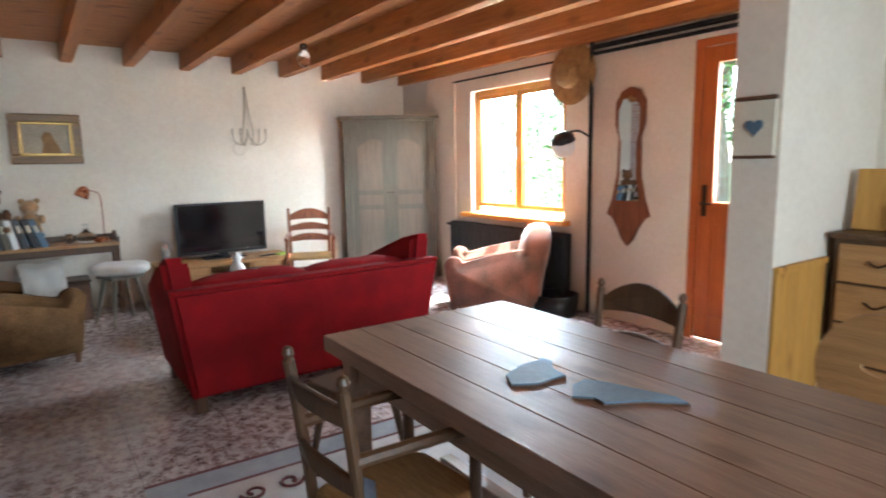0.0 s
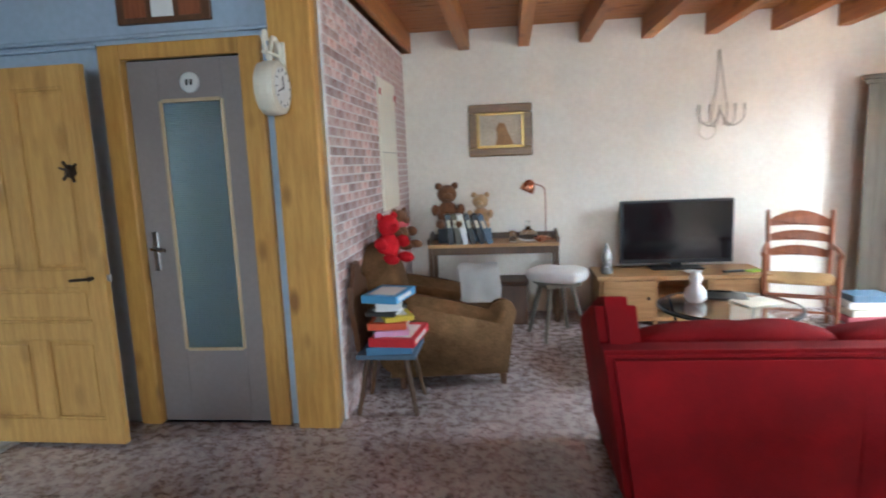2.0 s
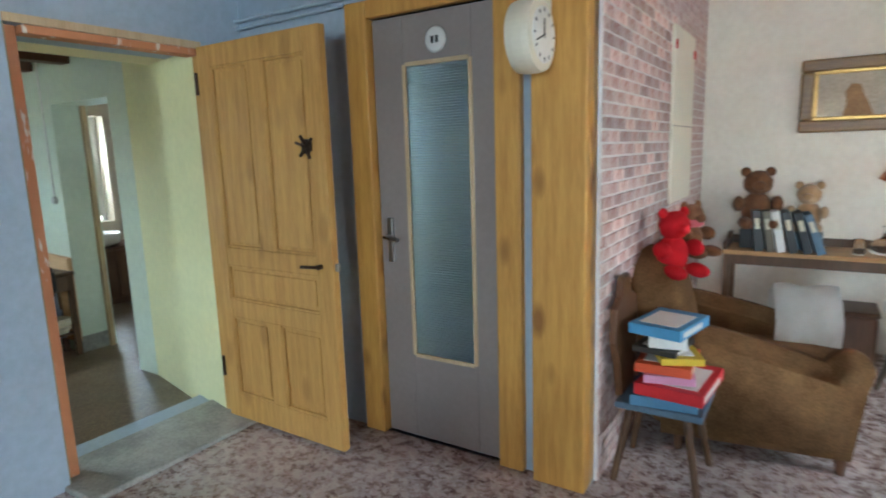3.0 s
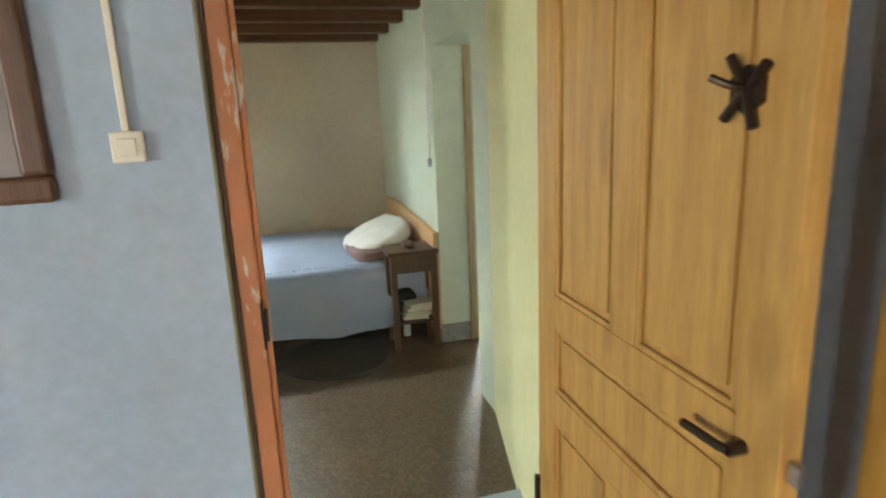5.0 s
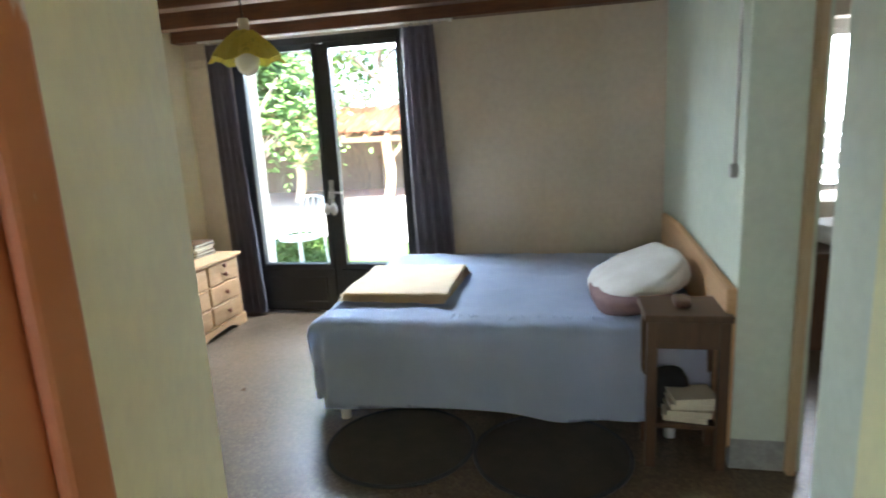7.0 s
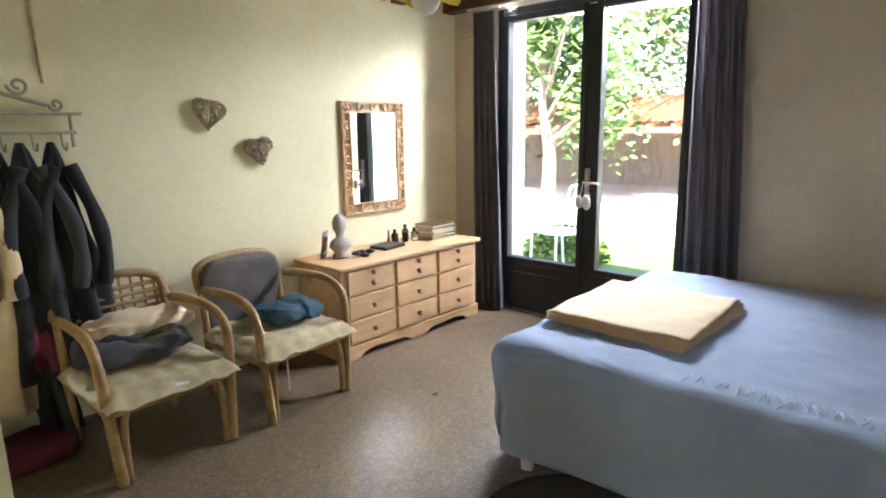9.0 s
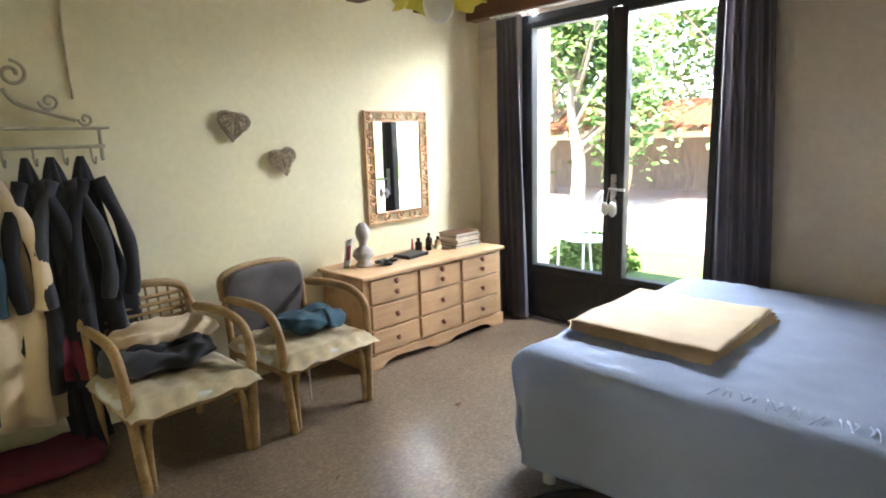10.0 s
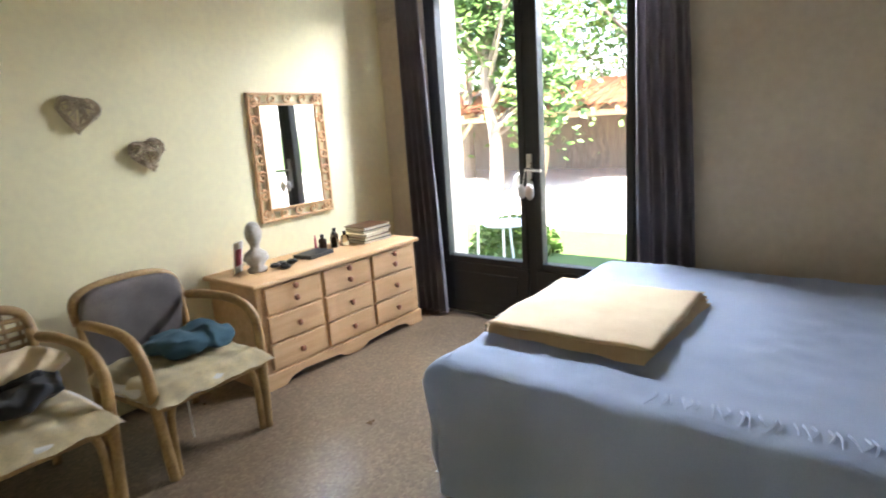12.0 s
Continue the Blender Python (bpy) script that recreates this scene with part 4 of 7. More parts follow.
single("towel", bm, OFFWHITE, pose(-0.05, 5.80, 0.03, 0, 0, 8), "white towel hanging over the brown armchair's arm", "towel", smooth=True)


def plain_chair():
    t = thing("chair", pose(-0.53, 4.83, 0, 0, 0, -90), "rustic wooden chair with carved dark back, books piled on it", "chair")
    part("seat", box((-0.17, -0.17, 0.335), (0.17, 0.18, 0.365), 0.008), SLATE, t, "blue-grey painted wooden seat")
    for sx in (-1, 1):
        for sy in (-1, 1):
            part("leg", cyl((sx * 0.11, sy * 0.11, 0.34), (sx * 0.16, sy * 0.17, 0), 0.018, 0.014), CHAIRWOOD, t)
    o = [(-0.10, 0.36), (0.10, 0.36), (0.13, 0.5), (0.18, 0.62), (0.16, 0.76), (0.08, 0.80), (0.05, 0.88), (-0.05, 0.88), (-0.08, 0.80), (-0.16, 0.76), (-0.18, 0.62), (-0.13, 0.5)]
    bm = prism(o, -0.185, -0.155, 0.006)
    for v in bm.verts:
        v.co.y -= (v.co.z - 0.36) * 0.03
    part("backrest", bm, WALNUT, t, "dark carved backrest")


plain_chair()
zb = 0.366
for nm, c, sx, sy, h, rz, dx in (("box", (0.10, 0.25, 0.42), 0.33, 0.26, 0.045, 6, 0.0), ("box", (0.62, 0.02, 0.03), 0.36, 0.27, 0.05, -5, 0.05), ("box", (0.72, 0.35, 0.52), 0.28, 0.2, 0.035, 14, 0.0),
                                ("box", (0.70, 0.10, 0.03), 0.28, 0.22, 0.04, 2, 0.0), ("book", (0.75, 0.55, 0.05), 0.24, 0.17, 0.03, 24, 0.03), ("book", (0.04, 0.035, 0.03), 0.24, 0.18, 0.025, -8, -0.02),
                                ("box", (0.80, 0.78, 0.72), 0.21, 0.15, 0.055, 9, 0.0), ("box", (0.10, 0.33, 0.58), 0.30, 0.22, 0.045, -12, 0.0)):
    word = {(0.10, 0.25, 0.42): "blue", (0.62, 0.02, 0.03): "red", (0.72, 0.35, 0.52): "pink", (0.70, 0.10, 0.03): "orange-red", (0.75, 0.55, 0.05): "yellow", (0.04, 0.035, 0.03): "black", (0.80, 0.78, 0.72): "white", (0.10, 0.33, 0.58): "light blue"}[c]
    t = thing("game_box" if nm == "box" else "book", pose(-0.52 + dx, 4.83, zb, 0, 0, 90 + rz), word + (" cardboard game box" if nm == "box" else " book") + " in the pile on the rustic chair", "box" if nm == "box" else "book", "pile on the chair")
    pm = paint(word.replace(" ", "_") + "_card", c)
    part("cover", box((-sx / 2, -sy / 2, 0), (sx / 2, sy / 2, h), 0.003), pm, t)
    part("print", box((-sx / 2 + 0.04, -sy / 2 + 0.03, h), (sx / 2 - 0.06, sy / 2 - 0.03, h + 0.002)), OFFWHITE if word != "white" else PINKCLOTH, t)
    part("print", box((-sx / 2 + 0.03, -sy / 2 - 0.0015, h * 0.25), (sx / 2 - 0.08, -sy / 2, h * 0.75)), OFFWHITE if word != "white" else BLACK, t)
    zb += h + 0.002


def teddy(m, label, mat, s=1.0, second=None):
    """A plush bear as one plain mesh, sitting, facing -y."""
    bm = ball((0, 0, 0.12 * s), (0.09 * s, 0.08 * s, 0.12 * s), 3, None, 0.1)
    ball((0, -0.01 * s, 0.29 * s), (0.085 * s, 0.08 * s, 0.08 * s), 3, bm, 0.1)
    ball((0, -0.085 * s, 0.275 * s), (0.04 * s, 0.035 * s, 0.032 * s), 2, bm)
    for q in (-1, 1):
        ball((q * 0.07 * s, 0, 0.36 * s), (0.032 * s, 0.016 * s, 0.032 * s), 2, bm)
        ball((q * 0.11 * s, -0.05 * s, 0.16 * s), (0.035 * s, 0.07 * s, 0.05 * s), 2, bm)
        ball((q * 0.075 * s, -0.12 * s, 0.045 * s), (0.042 * s, 0.09 * s, 0.042 * s), 2, bm)
    return single("soft_toy", bm, mat, m, label, "soft toy", smooth=True)


teddy(pose(-0.60, 5.26, 0.80, 0, 0, 50), "red plush toy sitting on the armchair's back", REDFUR, 0.85)
teddy(pose(-0.58, 5.60, 0.84, 0, 0, 60), "brown plush toy in a pink scarf on the armchair", TANFUR, 0.75)
single("scarf", shift(lathe([(0.055, 0), (0.068, 0.012), (0.068, 0.035), (0.055, 0.05)], 20), I4), PINKCLOTH, pose(-0.58, 5.60, 1.0), "pink checked scarf round the plush toy", "scarf", smooth=True)


def console():
    t = thing("console_table", pose(0.045, 6.80, 0), "narrow dark wooden console table with a raised rim", "console table")
    part("tabletop", box((-0.58, -0.19, 0.685), (0.58, 0.19, 0.715), 0.004), OAK, t)
    part("rim", box((-0.58, 0.17, 0.715), (0.58, 0.19, 0.77), 0.003), CHAIRWOOD, t)
    for s in (-1, 1):
        o = [(-0.19, 0.715), (0.17, 0.715), (0.17, 0.80), (0.08, 0.80), (0.0, 0.765), (-0.19, 0.765)]
        part("side_rim", shift(prism(o, -0.012, 0.012, 0.003, "x"), Matrix.Translation((s * 0.568, 0, 0))), CHAIRWOOD, t)
        for y in (-0.165, 0.165):
            part("leg", box((s * 0.555 - 0.02, y - 0.02, 0), (s * 0.555 + 0.02, y + 0.02, 0.685), 0.003), CHAIRWOOD, t)
        part("brace", box((s * 0.555 - 0.012, -0.145, 0.12), (s * 0.555 + 0.012, 0.145, 0.15), 0.003), CHAIRWOOD, t)
    part("apron", box((-0.535, -0.18, 0.62), (0.535, -0.165, 0.685), 0.003), CHAIRWOOD, t)


console()
teddy(pose(-0.36, 6.78, 0.85, 0, 0, 12), "large dark brown plush bear behind the folders", TANFUR, 1.05)
teddy(pose(-0.06, 6.82, 0.83, 0, 0, -8), "blond plush bear in a blue top behind the folders", BLONDEFUR, 0.85)
single("storage_box", box((-0.09, -0.08, 0), (0.09, 0.08, 0.13), 0.006), BLACK, pose(-0.36, 6.80, 0.716), "black box under the brown plush bear", "box")
single("storage_box", box((-0.09, -0.07, 0), (0.09, 0.07, 0.11), 0.006), SLATE, pose(-0.06, 6.83, 0.716), "blue box under the blond plush bear", "box")
for k, (x, c, lean) in enumerate(((-0.33, BLACK, -6), (-0.26, GREYWOOD, -9), (-0.20, WHITE, -11), (-0.13, BLACK, -13), (-0.05, ANTHRACITE, -16), (0.02, SLATE, -20))):
    t = thing("folder", pose(x, 6.69, 0.716, 0, lean, 8), ("black", "grey", "white", "black", "dark grey", "blue")[k] + " ring binder leaning on the console table", "folder", "folders on the console")
    part("cover", box((-0.025, -0.08, 0), (0.025, 0.10, 0.27), 0.003), c, t)
    part("spine_label", box((-0.014, -0.082, 0.15), (0.014, -0.08, 0.22)), PAPER, t)
g = lathe([(0.055, 0), (0.085, 0.01), (0.09, 0.05), (0.06, 0.09), (0.022, 0.11), (0.02, 0.16), (0.03, 0.175), (0.026, 0.178)], 28)
single("decanter", g, BUBBLE, pose(0.36, 6.76, 0.716), "round clear glass decanter on the console table", "decanter", smooth=True)
single("jar", lathe([(0.03, 0), (0.035, 0.01), (0.035, 0.07), (0.028, 0.085), (0.03, 0.1)], 20), BUBBLE, pose(0.22, 6.70, 0.716), "small clear glass jar on the console table", "jar", smooth=True)
single("bowl", lathe([(0.03, 0), (0.06, 0.02), (0.075, 0.045), (0.07, 0.045), (0.055, 0.022), (0.01, 0.01)], 24), COPPER, pose(0.47, 6.68, 0.716), "small copper bowl on the console table", "bowl", smooth=True)
lamp = thing("desk_lamp", pose(0.52, 6.84, 0.716, 0, 0, 0), "copper desk lamp with a thin stem on the console", "desk lamp")
part("base", lathe([(0.07, 0), (0.072, 0.012), (0.02, 0.02), (0.008, 0.03)], 24), COPPER, lamp, smooth=True)
part("stem", tube(spline([(0, 0, 0.02), (0, 0, 0.38), (-0.02, 0, 0.47), (-0.10, 0, 0.50)]), 0.005), COPPER, lamp)
part("shade", shift(lathe([(0.066, -0.06), (0.06, -0.01), (0.042, 0.03), (0.018, 0.05), (0.002, 0.052)], 24), pose(-0.14, 0, 0.49, 0, 25, 0)), COPPER, lamp, smooth=True)
bag = thing("storage_basket", pose(0.12, 6.68, 0), "dark woven storage basket under the console table", "basket")
part("body", box((-0.22, -0.15, 0), (0.22, 0.15, 0.36), 0.02), WALNUT, bag)
part("rim", box((-0.23, -0.16, 0.36), (0.23, 0.16, 0.39), 0.01), CHAIRWOOD, bag)
single("magazine_stack", box((-0.15, -0.12, 0), (0.15, 0.12, 0.28), 0.01), CHARCOAL, pose(-0.25, 6.74, 0), "dark stack of papers on the floor", "papers")

pic = thing("picture", pose(0.134, 7.02, 1.71), "small framed painting with carved gilt wooden frame", "picture")
for i, (a, b) in enumerate((((-0.29, 0.155), (0.29, 0.235)), ((-0.29, -0.235), (0.29, -0.155)), ((-0.29, -0.155), (-0.21, 0.155)), ((0.21, -0.155), (0.29, 0.155)))):
    part("frame_rail", box((a[0], -0.045, a[1]), (b[0], -0.002, b[1]), 0.014, 3), wood("gilded_brown_wood", (0.27, 0.15, 0.055), (0.16, 0.08, 0.03), "x", 0.4) if i == 0 else bpy.data.materials["gilded_brown_wood"], pic)
bm = bmesh.new()
for a, b in (((-0.215, 0.135), (0.215, 0.16)), ((-0.215, -0.16), (0.215, -0.135)), ((-0.215, -0.135), (-0.19, 0.135)), ((0.19, -0.135), (0.215, 0.135))):
    box((a[0], -0.04, a[1]), (b[0], -0.015, b[1]), 0.006, bm=bm)
part("gilt_slip", bm, material("gilt", (0.62, 0.40, 0.13), 0.35, scale=20, grain=90, metal=0.7), pic)
can = part("canvas", box((-0.2, -0.018, -0.145), (0.2, -0.01, 0.145)), material("pale_canvas", (0.62, 0.54, 0.42), 0.8, scale=5, grain=60, second=(0.42, 0.35, 0.26)), pic)
part("painted_shape", prism([(-0.05, -0.14), (0.12, -0.14), (0.09, -0.06), (0.06, 0.0), (0.04, 0.06), (-0.01, 0.07), (-0.04, 0.02), (-0.03, -0.06)], -0.020, -0.018), material("ochre_paint", (0.42, 0.24, 0.10), 0.7, scale=14, grain=60, second=(0.26, 0.14, 0.06)), can)


def curl(c, r, turns, start, sgn=1, n=26):
    """A flat spiral in x and z round c."""
    return [(c[0] + r * (1 - 0.75 * i / n) * math.cos(start + sgn * turns * 2 * math.pi * i / n), c[1], c[2] + r * (1 - 0.75 * i / n) * math.sin(start + sgn * turns * 2 * math.pi * i / n)) for i in range(n + 1)]


CREAMWIRE = material("antique_cream_wire", (0.50, 0.43, 0.33), 0.5, scale=14, grain=60, second=(0.36, 0.30, 0.22))
sc = thing("wall_sconce", pose(2.05, 7.015, 1.54), "white wire wall sconce with curled arms", "wall lamp")
for s in (-1, 1):
    part("strand", tube(spline([(-0.01, -0.02, 0.75), (s * 0.025, -0.025, 0.5), (s * 0.06, -0.03, 0.25), (s * 0.05 - 0.02, -0.03, 0.12)]), 0.006), CREAMWIRE, sc)
part("ceiling_hook", ball((-0.01, -0.015, 0.755), 0.014), CREAMWIRE, sc, smooth=True)
for k, (s, r) in enumerate(((-1, 0.09), (1, 0.10), (1, 0.17), (-1, 0.17))):
    part("arm", tube(spline([(0, -0.02, 0.3 - k * 0.03), (s * r * 0.5, -0.06, 0.12), (s * r, -0.08, 0.16), (s * r * 1.1, -0.08, 0.24)]), 0.006), CREAMWIRE, sc)
    part("candle", cyl((s * r * 1.1, -0.08, 0.235), (s * r * 1.1, -0.08, 0.30), 0.010), CREAMWIRE, sc)
part("ring", tube([(-0.10 + 0.07 * math.cos(a * 0.2618), -0.03, 0.08 + 0.07 * math.sin(a * 0.2618)) for a in range(24)], 0.010, closed=True), IVORY, sc)

tv = thing("television", pose(1.645, 6.80, 0.43), "black flat screen television on the low cabinet", "television")
part("casing", box((-0.475, -0.02, 0.05), (0.475, 0.03, 0.605), 0.006), BLACK, tv)
part("screen", box((-0.455, -0.024, 0.085), (0.455, -0.019, 0.588)), material("dark_screen", (0.008, 0.008, 0.009), 0.12, scale=3, grain=20, bump=0), tv)
part("stand", box((-0.05, -0.01, 0), (0.05, 0.02, 0.06), 0.004), BLACK, tv)
part("foot", box((-0.22, -0.10, 0), (0.22, 0.10, 0.012), 0.004), BLACK, tv)


def tv_cabinet():
    t = thing("tv_cabinet", pose(1.62, 6.70, 0), "low oak television cabinet with open middle shelf", "cabinet")
    part("tabletop", box((-0.70, -0.25, 0.395), (0.70, 0.25, 0.43), 0.005), OAK, t)
    part("bottom", box((-0.68, -0.23, 0.04), (0.68, 0.23, 0.07)), OAK, t)
    part("back_panel", box((-0.68, 0.215, 0.07), (0.68, 0.23, 0.395)), OAK, t)
    for x in (-0.68, -0.23, 0.20, 0.655):
        part("side_panel", box((x, -0.23, 0.0), (x + 0.025, 0.215, 0.395), 0.003), OAK, t)
    part("shelf", box((-0.205, -0.22, 0.22), (0.20, 0.215, 0.24)), OAK, t)
    for a, b in ((-0.65, -0.235), (0.23, 0.65)):
        d = part("door", box((a, -0.245, 0.075), (b, -0.228, 0.39), 0.004), OAK, t)
        part("knob", ball(((a + b) / 2 + (0.16 if a < 0 else -0.16), -0.257, 0.24), 0.014), BRONZE, d, smooth=True)


tv_cabinet()
figure = lathe([(0.045, 0), (0.055, 0.03), (0.035, 0.09), (0.05, 0.14), (0.035, 0.19), (0.018, 0.23), (0.002, 0.27)], 20)
single("ornament", figure, material("silvered_glass", (0.6, 0.6, 0.58), 0.25, scale=30, grain=60, metal=0.6, second=(0.25, 0.27, 0.25)), pose(1.02, 6.60, 0.431), "silvery glass ornament standing on the television cabinet", "ornament", smooth=True)
single("remote_control", box((-0.09, -0.02, 0), (0.09, 0.02, 0.018), 0.005), BLACK, pose(2.05, 6.56, 0.431, 0, 0, 15), "black remote control on the television cabinet", "remote control")
single("notebook", box((-0.06, -0.04, 0), (0.06, 0.04, 0.014), 0.003), paint("lime_card", (0.35, 0.55, 0.05)), pose(2.22, 6.58, 0.431, 0, 0, 25), "small lime green notebook on the television cabinet", "notebook")
single("saucer", lathe([(0.03, 0), (0.07, 0.012), (0.075, 0.018), (0.07, 0.018), (0.03, 0.008)], 24), WHITE, pose(1.72, 6.55, 0.431), "white saucer on the television cabinet", "saucer", smooth=True)

ct = thing("coffee_table", pose(1.60, 5.42, 0), "round black metal coffee table with a glass top", "coffee table")
part("tabletop", lathe([(0.42, 0.435), (0.425, 0.44), (0.42, 0.446)], 48), BUBBLE, ct)
part("rim", tube([(0.43 * math.cos(a * math.pi / 24), 0.43 * math.sin(a * math.pi / 24), 0.43) for a in range(48)], 0.012, closed=True), IRON, ct)
part("lower_ring", tube([(0.30 * math.cos(a * math.pi / 24), 0.30 * math.sin(a * math.pi / 24), 0.10) for a in range(48)], 0.010, closed=True), IRON, ct)
for k in range(4):
    a = math.pi / 4 + k * math.pi / 2
    part("leg", tube([(0.42 * math.cos(a), 0.42 * math.sin(a), 0.43), (0.30 * math.cos(a), 0.30 * math.sin(a), 0.10), (0.36 * math.cos(a), 0.36 * math.sin(a), 0.0)], 0.010), IRON, ct)
vase = lathe([(0.05, 0), (0.07, 0.03), (0.065, 0.08), (0.03, 0.12), (0.045, 0.16), (0.03, 0.19), (0.005, 0.21)], 24)
single("ornament", vase, WHITE, pose(1.42, 5.50, 0.447), "white ceramic figure on the glass coffee table", "ornament", smooth=True)
single("magazine", box((-0.13, -0.10, 0), (0.13, 0.10, 0.012), 0.003), PAPER, pose(1.78, 5.44, 0.447, 0, 0, 20), "pale magazine lying on the glass coffee table", "magazine")
single("magazine", box((-0.13, -0.10, 0), (0.13, 0.10, 0.014), 0.003), BLACK, pose(1.65, 5.60, 0.447, 0, 0, -15), "dark magazine lying on the glass coffee table", "magazine")
for k in range(5):
    single("magazine", box((-0.14, -0.11, 0), (0.14, 0.11, 0.055), 0.004), (OFFWHITE, PINKCLOTH, PAPER, WHITE, SLATE)[k], pose(2.93 + 0.01 * k, 6.36, 0.002 + 0.057 * k, 0, 0, 7 * (k % 3) - 8), "pile of pale magazines on the floor by the chair", "magazine", "floor magazines")


GREYPANEL = wood("worn_grey_pink_paint", (0.22, 0.165, 0.122), (0.15, 0.118, 0.088), "z", 0.65)


def corner_cupboard():
    t = thing("corner_cupboard", pose(3.62, 6.50, 0, 0, 0, -31), "tall grey-green painted corner cupboard with two arched doors", "cupboard")
    hw = 0.56
    body = prism([(-hw, 0), (hw, 0), (hw, 0.10), (0.14, 0.66), (-0.26, 0.50), (-hw + 0.02, 0.14)], 0.0, 1.96, 0, "z")
    part("body", body, GREYWOOD, t)
    part("plinth", box((-hw - 0.01, -0.03, 0), (hw + 0.01, 0.02, 0.12), 0.006), GREYWOOD, t)
    bm = box((-hw - 0.02, -0.035, 1.93), (hw + 0.02, 0.05, 1.965), 0.008)
    box((-hw - 0.05, -0.06, 1.965), (hw + 0.05, 0.06, 2.0), 0.010, bm=bm)
    part("cornice", bm, GREYWOOD, t)
    for s in (-1, 1):
        part("stile", box((min(s * 0.47, s * hw), -0.025, 0.12), (max(s * 0.47, s * hw), 0.0, 1.93), 0.004), GREYWOOD, t)
        o = [(s * 0.465, 0.14), (s * 0.004, 0.14), (s * 0.004, 1.88)]
        for i in range(1, 9):
            u = i / 8
            o.append((s * (0.004 + 0.461 * u), 1.88 - 0.14 * u * u))
        d = part("door", prism(o, -0.022, -0.002, 0.004), GREYWOOD, t)
        for z0, z1, arch in ((0.22, 0.86, 0), (0.92, 1.04, 0), (1.10, 1.70, 1)):
            a, b = 0.09, 0.39
            o = [(s * a, z0), (s * b, z0)]
            if arch:
                for i in range(9):
                    u = i / 8
                    o.append((s * (b - (b - a) * u), z1 - 0.08 + 0.10 * math.sin(u * math.pi * 0.75)))
            else:
                o += [(s * b, z1), (s * a, z1)]
            part("panel", prism(o, -0.036, -0.021, 0.008), GREYPANEL, d)
        part("knob", ball((s * 0.03, -0.034, 1.07), 0.013), BRONZE, d, smooth=True)


corner_cupboard()

rad = thing("radiator", pose(4.06, 4.88, 0), "anthracite panel radiator under the window", "radiator")
part("body", box((-0.045, -0.92, 0.14), (0.045, 0.92, 0.74), 0.012), ANTHRACITE, rad)
for k in range(23):
    part("rib", box((-0.055, -0.90 + k * 0.08, 0.17), (-0.043, -0.86 + k * 0.08, 0.71), 0.005, 1), ANTHRACITE, rad)
for s in (-1, 1):
    part("bracket", box((0.0, s * 0.7 - 0.02, 0.0), (0.04, s * 0.7 + 0.02, 0.15)), ANTHRACITE, rad)
part("valve", cyl((-0.02, 0.92, 0.70), (-0.02, 1.0, 0.70), 0.018), BRONZE, rad)

# shield mirror
mo = [(-0.09, 1.99), (0.0, 2.02), (0.09, 1.99), (0.15, 1.90), (0.15, 1.72), (0.11, 1.60), (0.12, 1.30), (0.17, 1.08), (0.22, 0.95), (0.17, 0.925), (0.11, 0.84), (0.06, 0.74), (0.0, 0.68), (-0.06, 0.74), (-0.11, 0.84), (-0.17, 0.925), (-0.22, 0.95), (-0.17, 1.08), (-0.12, 1.30), (-0.11, 1.60), (-0.15, 1.72), (-0.15, 1.90)]
tm = thing("wall_mirror", pose(4.146, 3.35, 0, 0, 0, 90), "tall shaped wall mirror in a dark walnut frame", "mirror")
part("frame", shift(prism(mo, 0.0, 0.03, 0.008), I4), REDWOOD, tm)
mi = [(x * 0.70, 1.0 + (z - 1.0) * 0.93) for x, z in mo if z > 1.0]
part("glass", prism(mi, 0.030, 0.034), MIRROR, tm)
# light arm with globe
wl = thing("wall_lamp", pose(4.10, 3.75, 1.58), "black adjustable wall lamp with white globe shade", "wall lamp")
part("arm", tube(spline([(-0.02, 0, 0.05), (-0.12, 0.03, 0.10), (-0.2, 0.06, 0.09)]), 0.010), BLACK, wl)
part("cap", shift(lathe([(0.11, 0.0), (0.10, 0.05), (0.06, 0.09), (0.002, 0.10)], 24), pose(-0.25, 0.09, 0.0, 0, -20, 0)), BLACK, wl, smooth=True)
part("globe", ball((-0.25, 0.09, -0.03), (0.105, 0.105, 0.10), 3), WHITE, wl, smooth=True)
bk = thing("straw_hat", pose(4.09, 3.97, 2.20, 0, -90, 0), "round woven straw hat hanging on the wall", "hat")
bm = lathe([(0.27, -0.01), (0.275, 0.0), (0.13, 0.03), (0.12, 0.10), (0.08, 0.13), (0.001, 0.135)], 36)
part("crown", bm, WICKER, bk)
single("floor_basket", lathe([(0.17, 0), (0.2, 0.04), (0.21, 0.2), (0.19, 0.2), (0.17, 0.05)], 28), BLACK, pose(3.86, 3.92, 0), "round black basket on the floor by the armchair", "basket", smooth=True)
cl = thing("pendant_bulb", pose(1.97, 5.05, 2.44), "small glass ceiling lamp under a beam", "lamp")
part("cap", lathe([(0.03, -0.05), (0.03, -0.01), (0.02, 0)], 16), BRONZE, cl)
part("globe", ball((0, 0, -0.12), (0.055, 0.055, 0.075), 3), BUBBLE, cl, smooth=True)

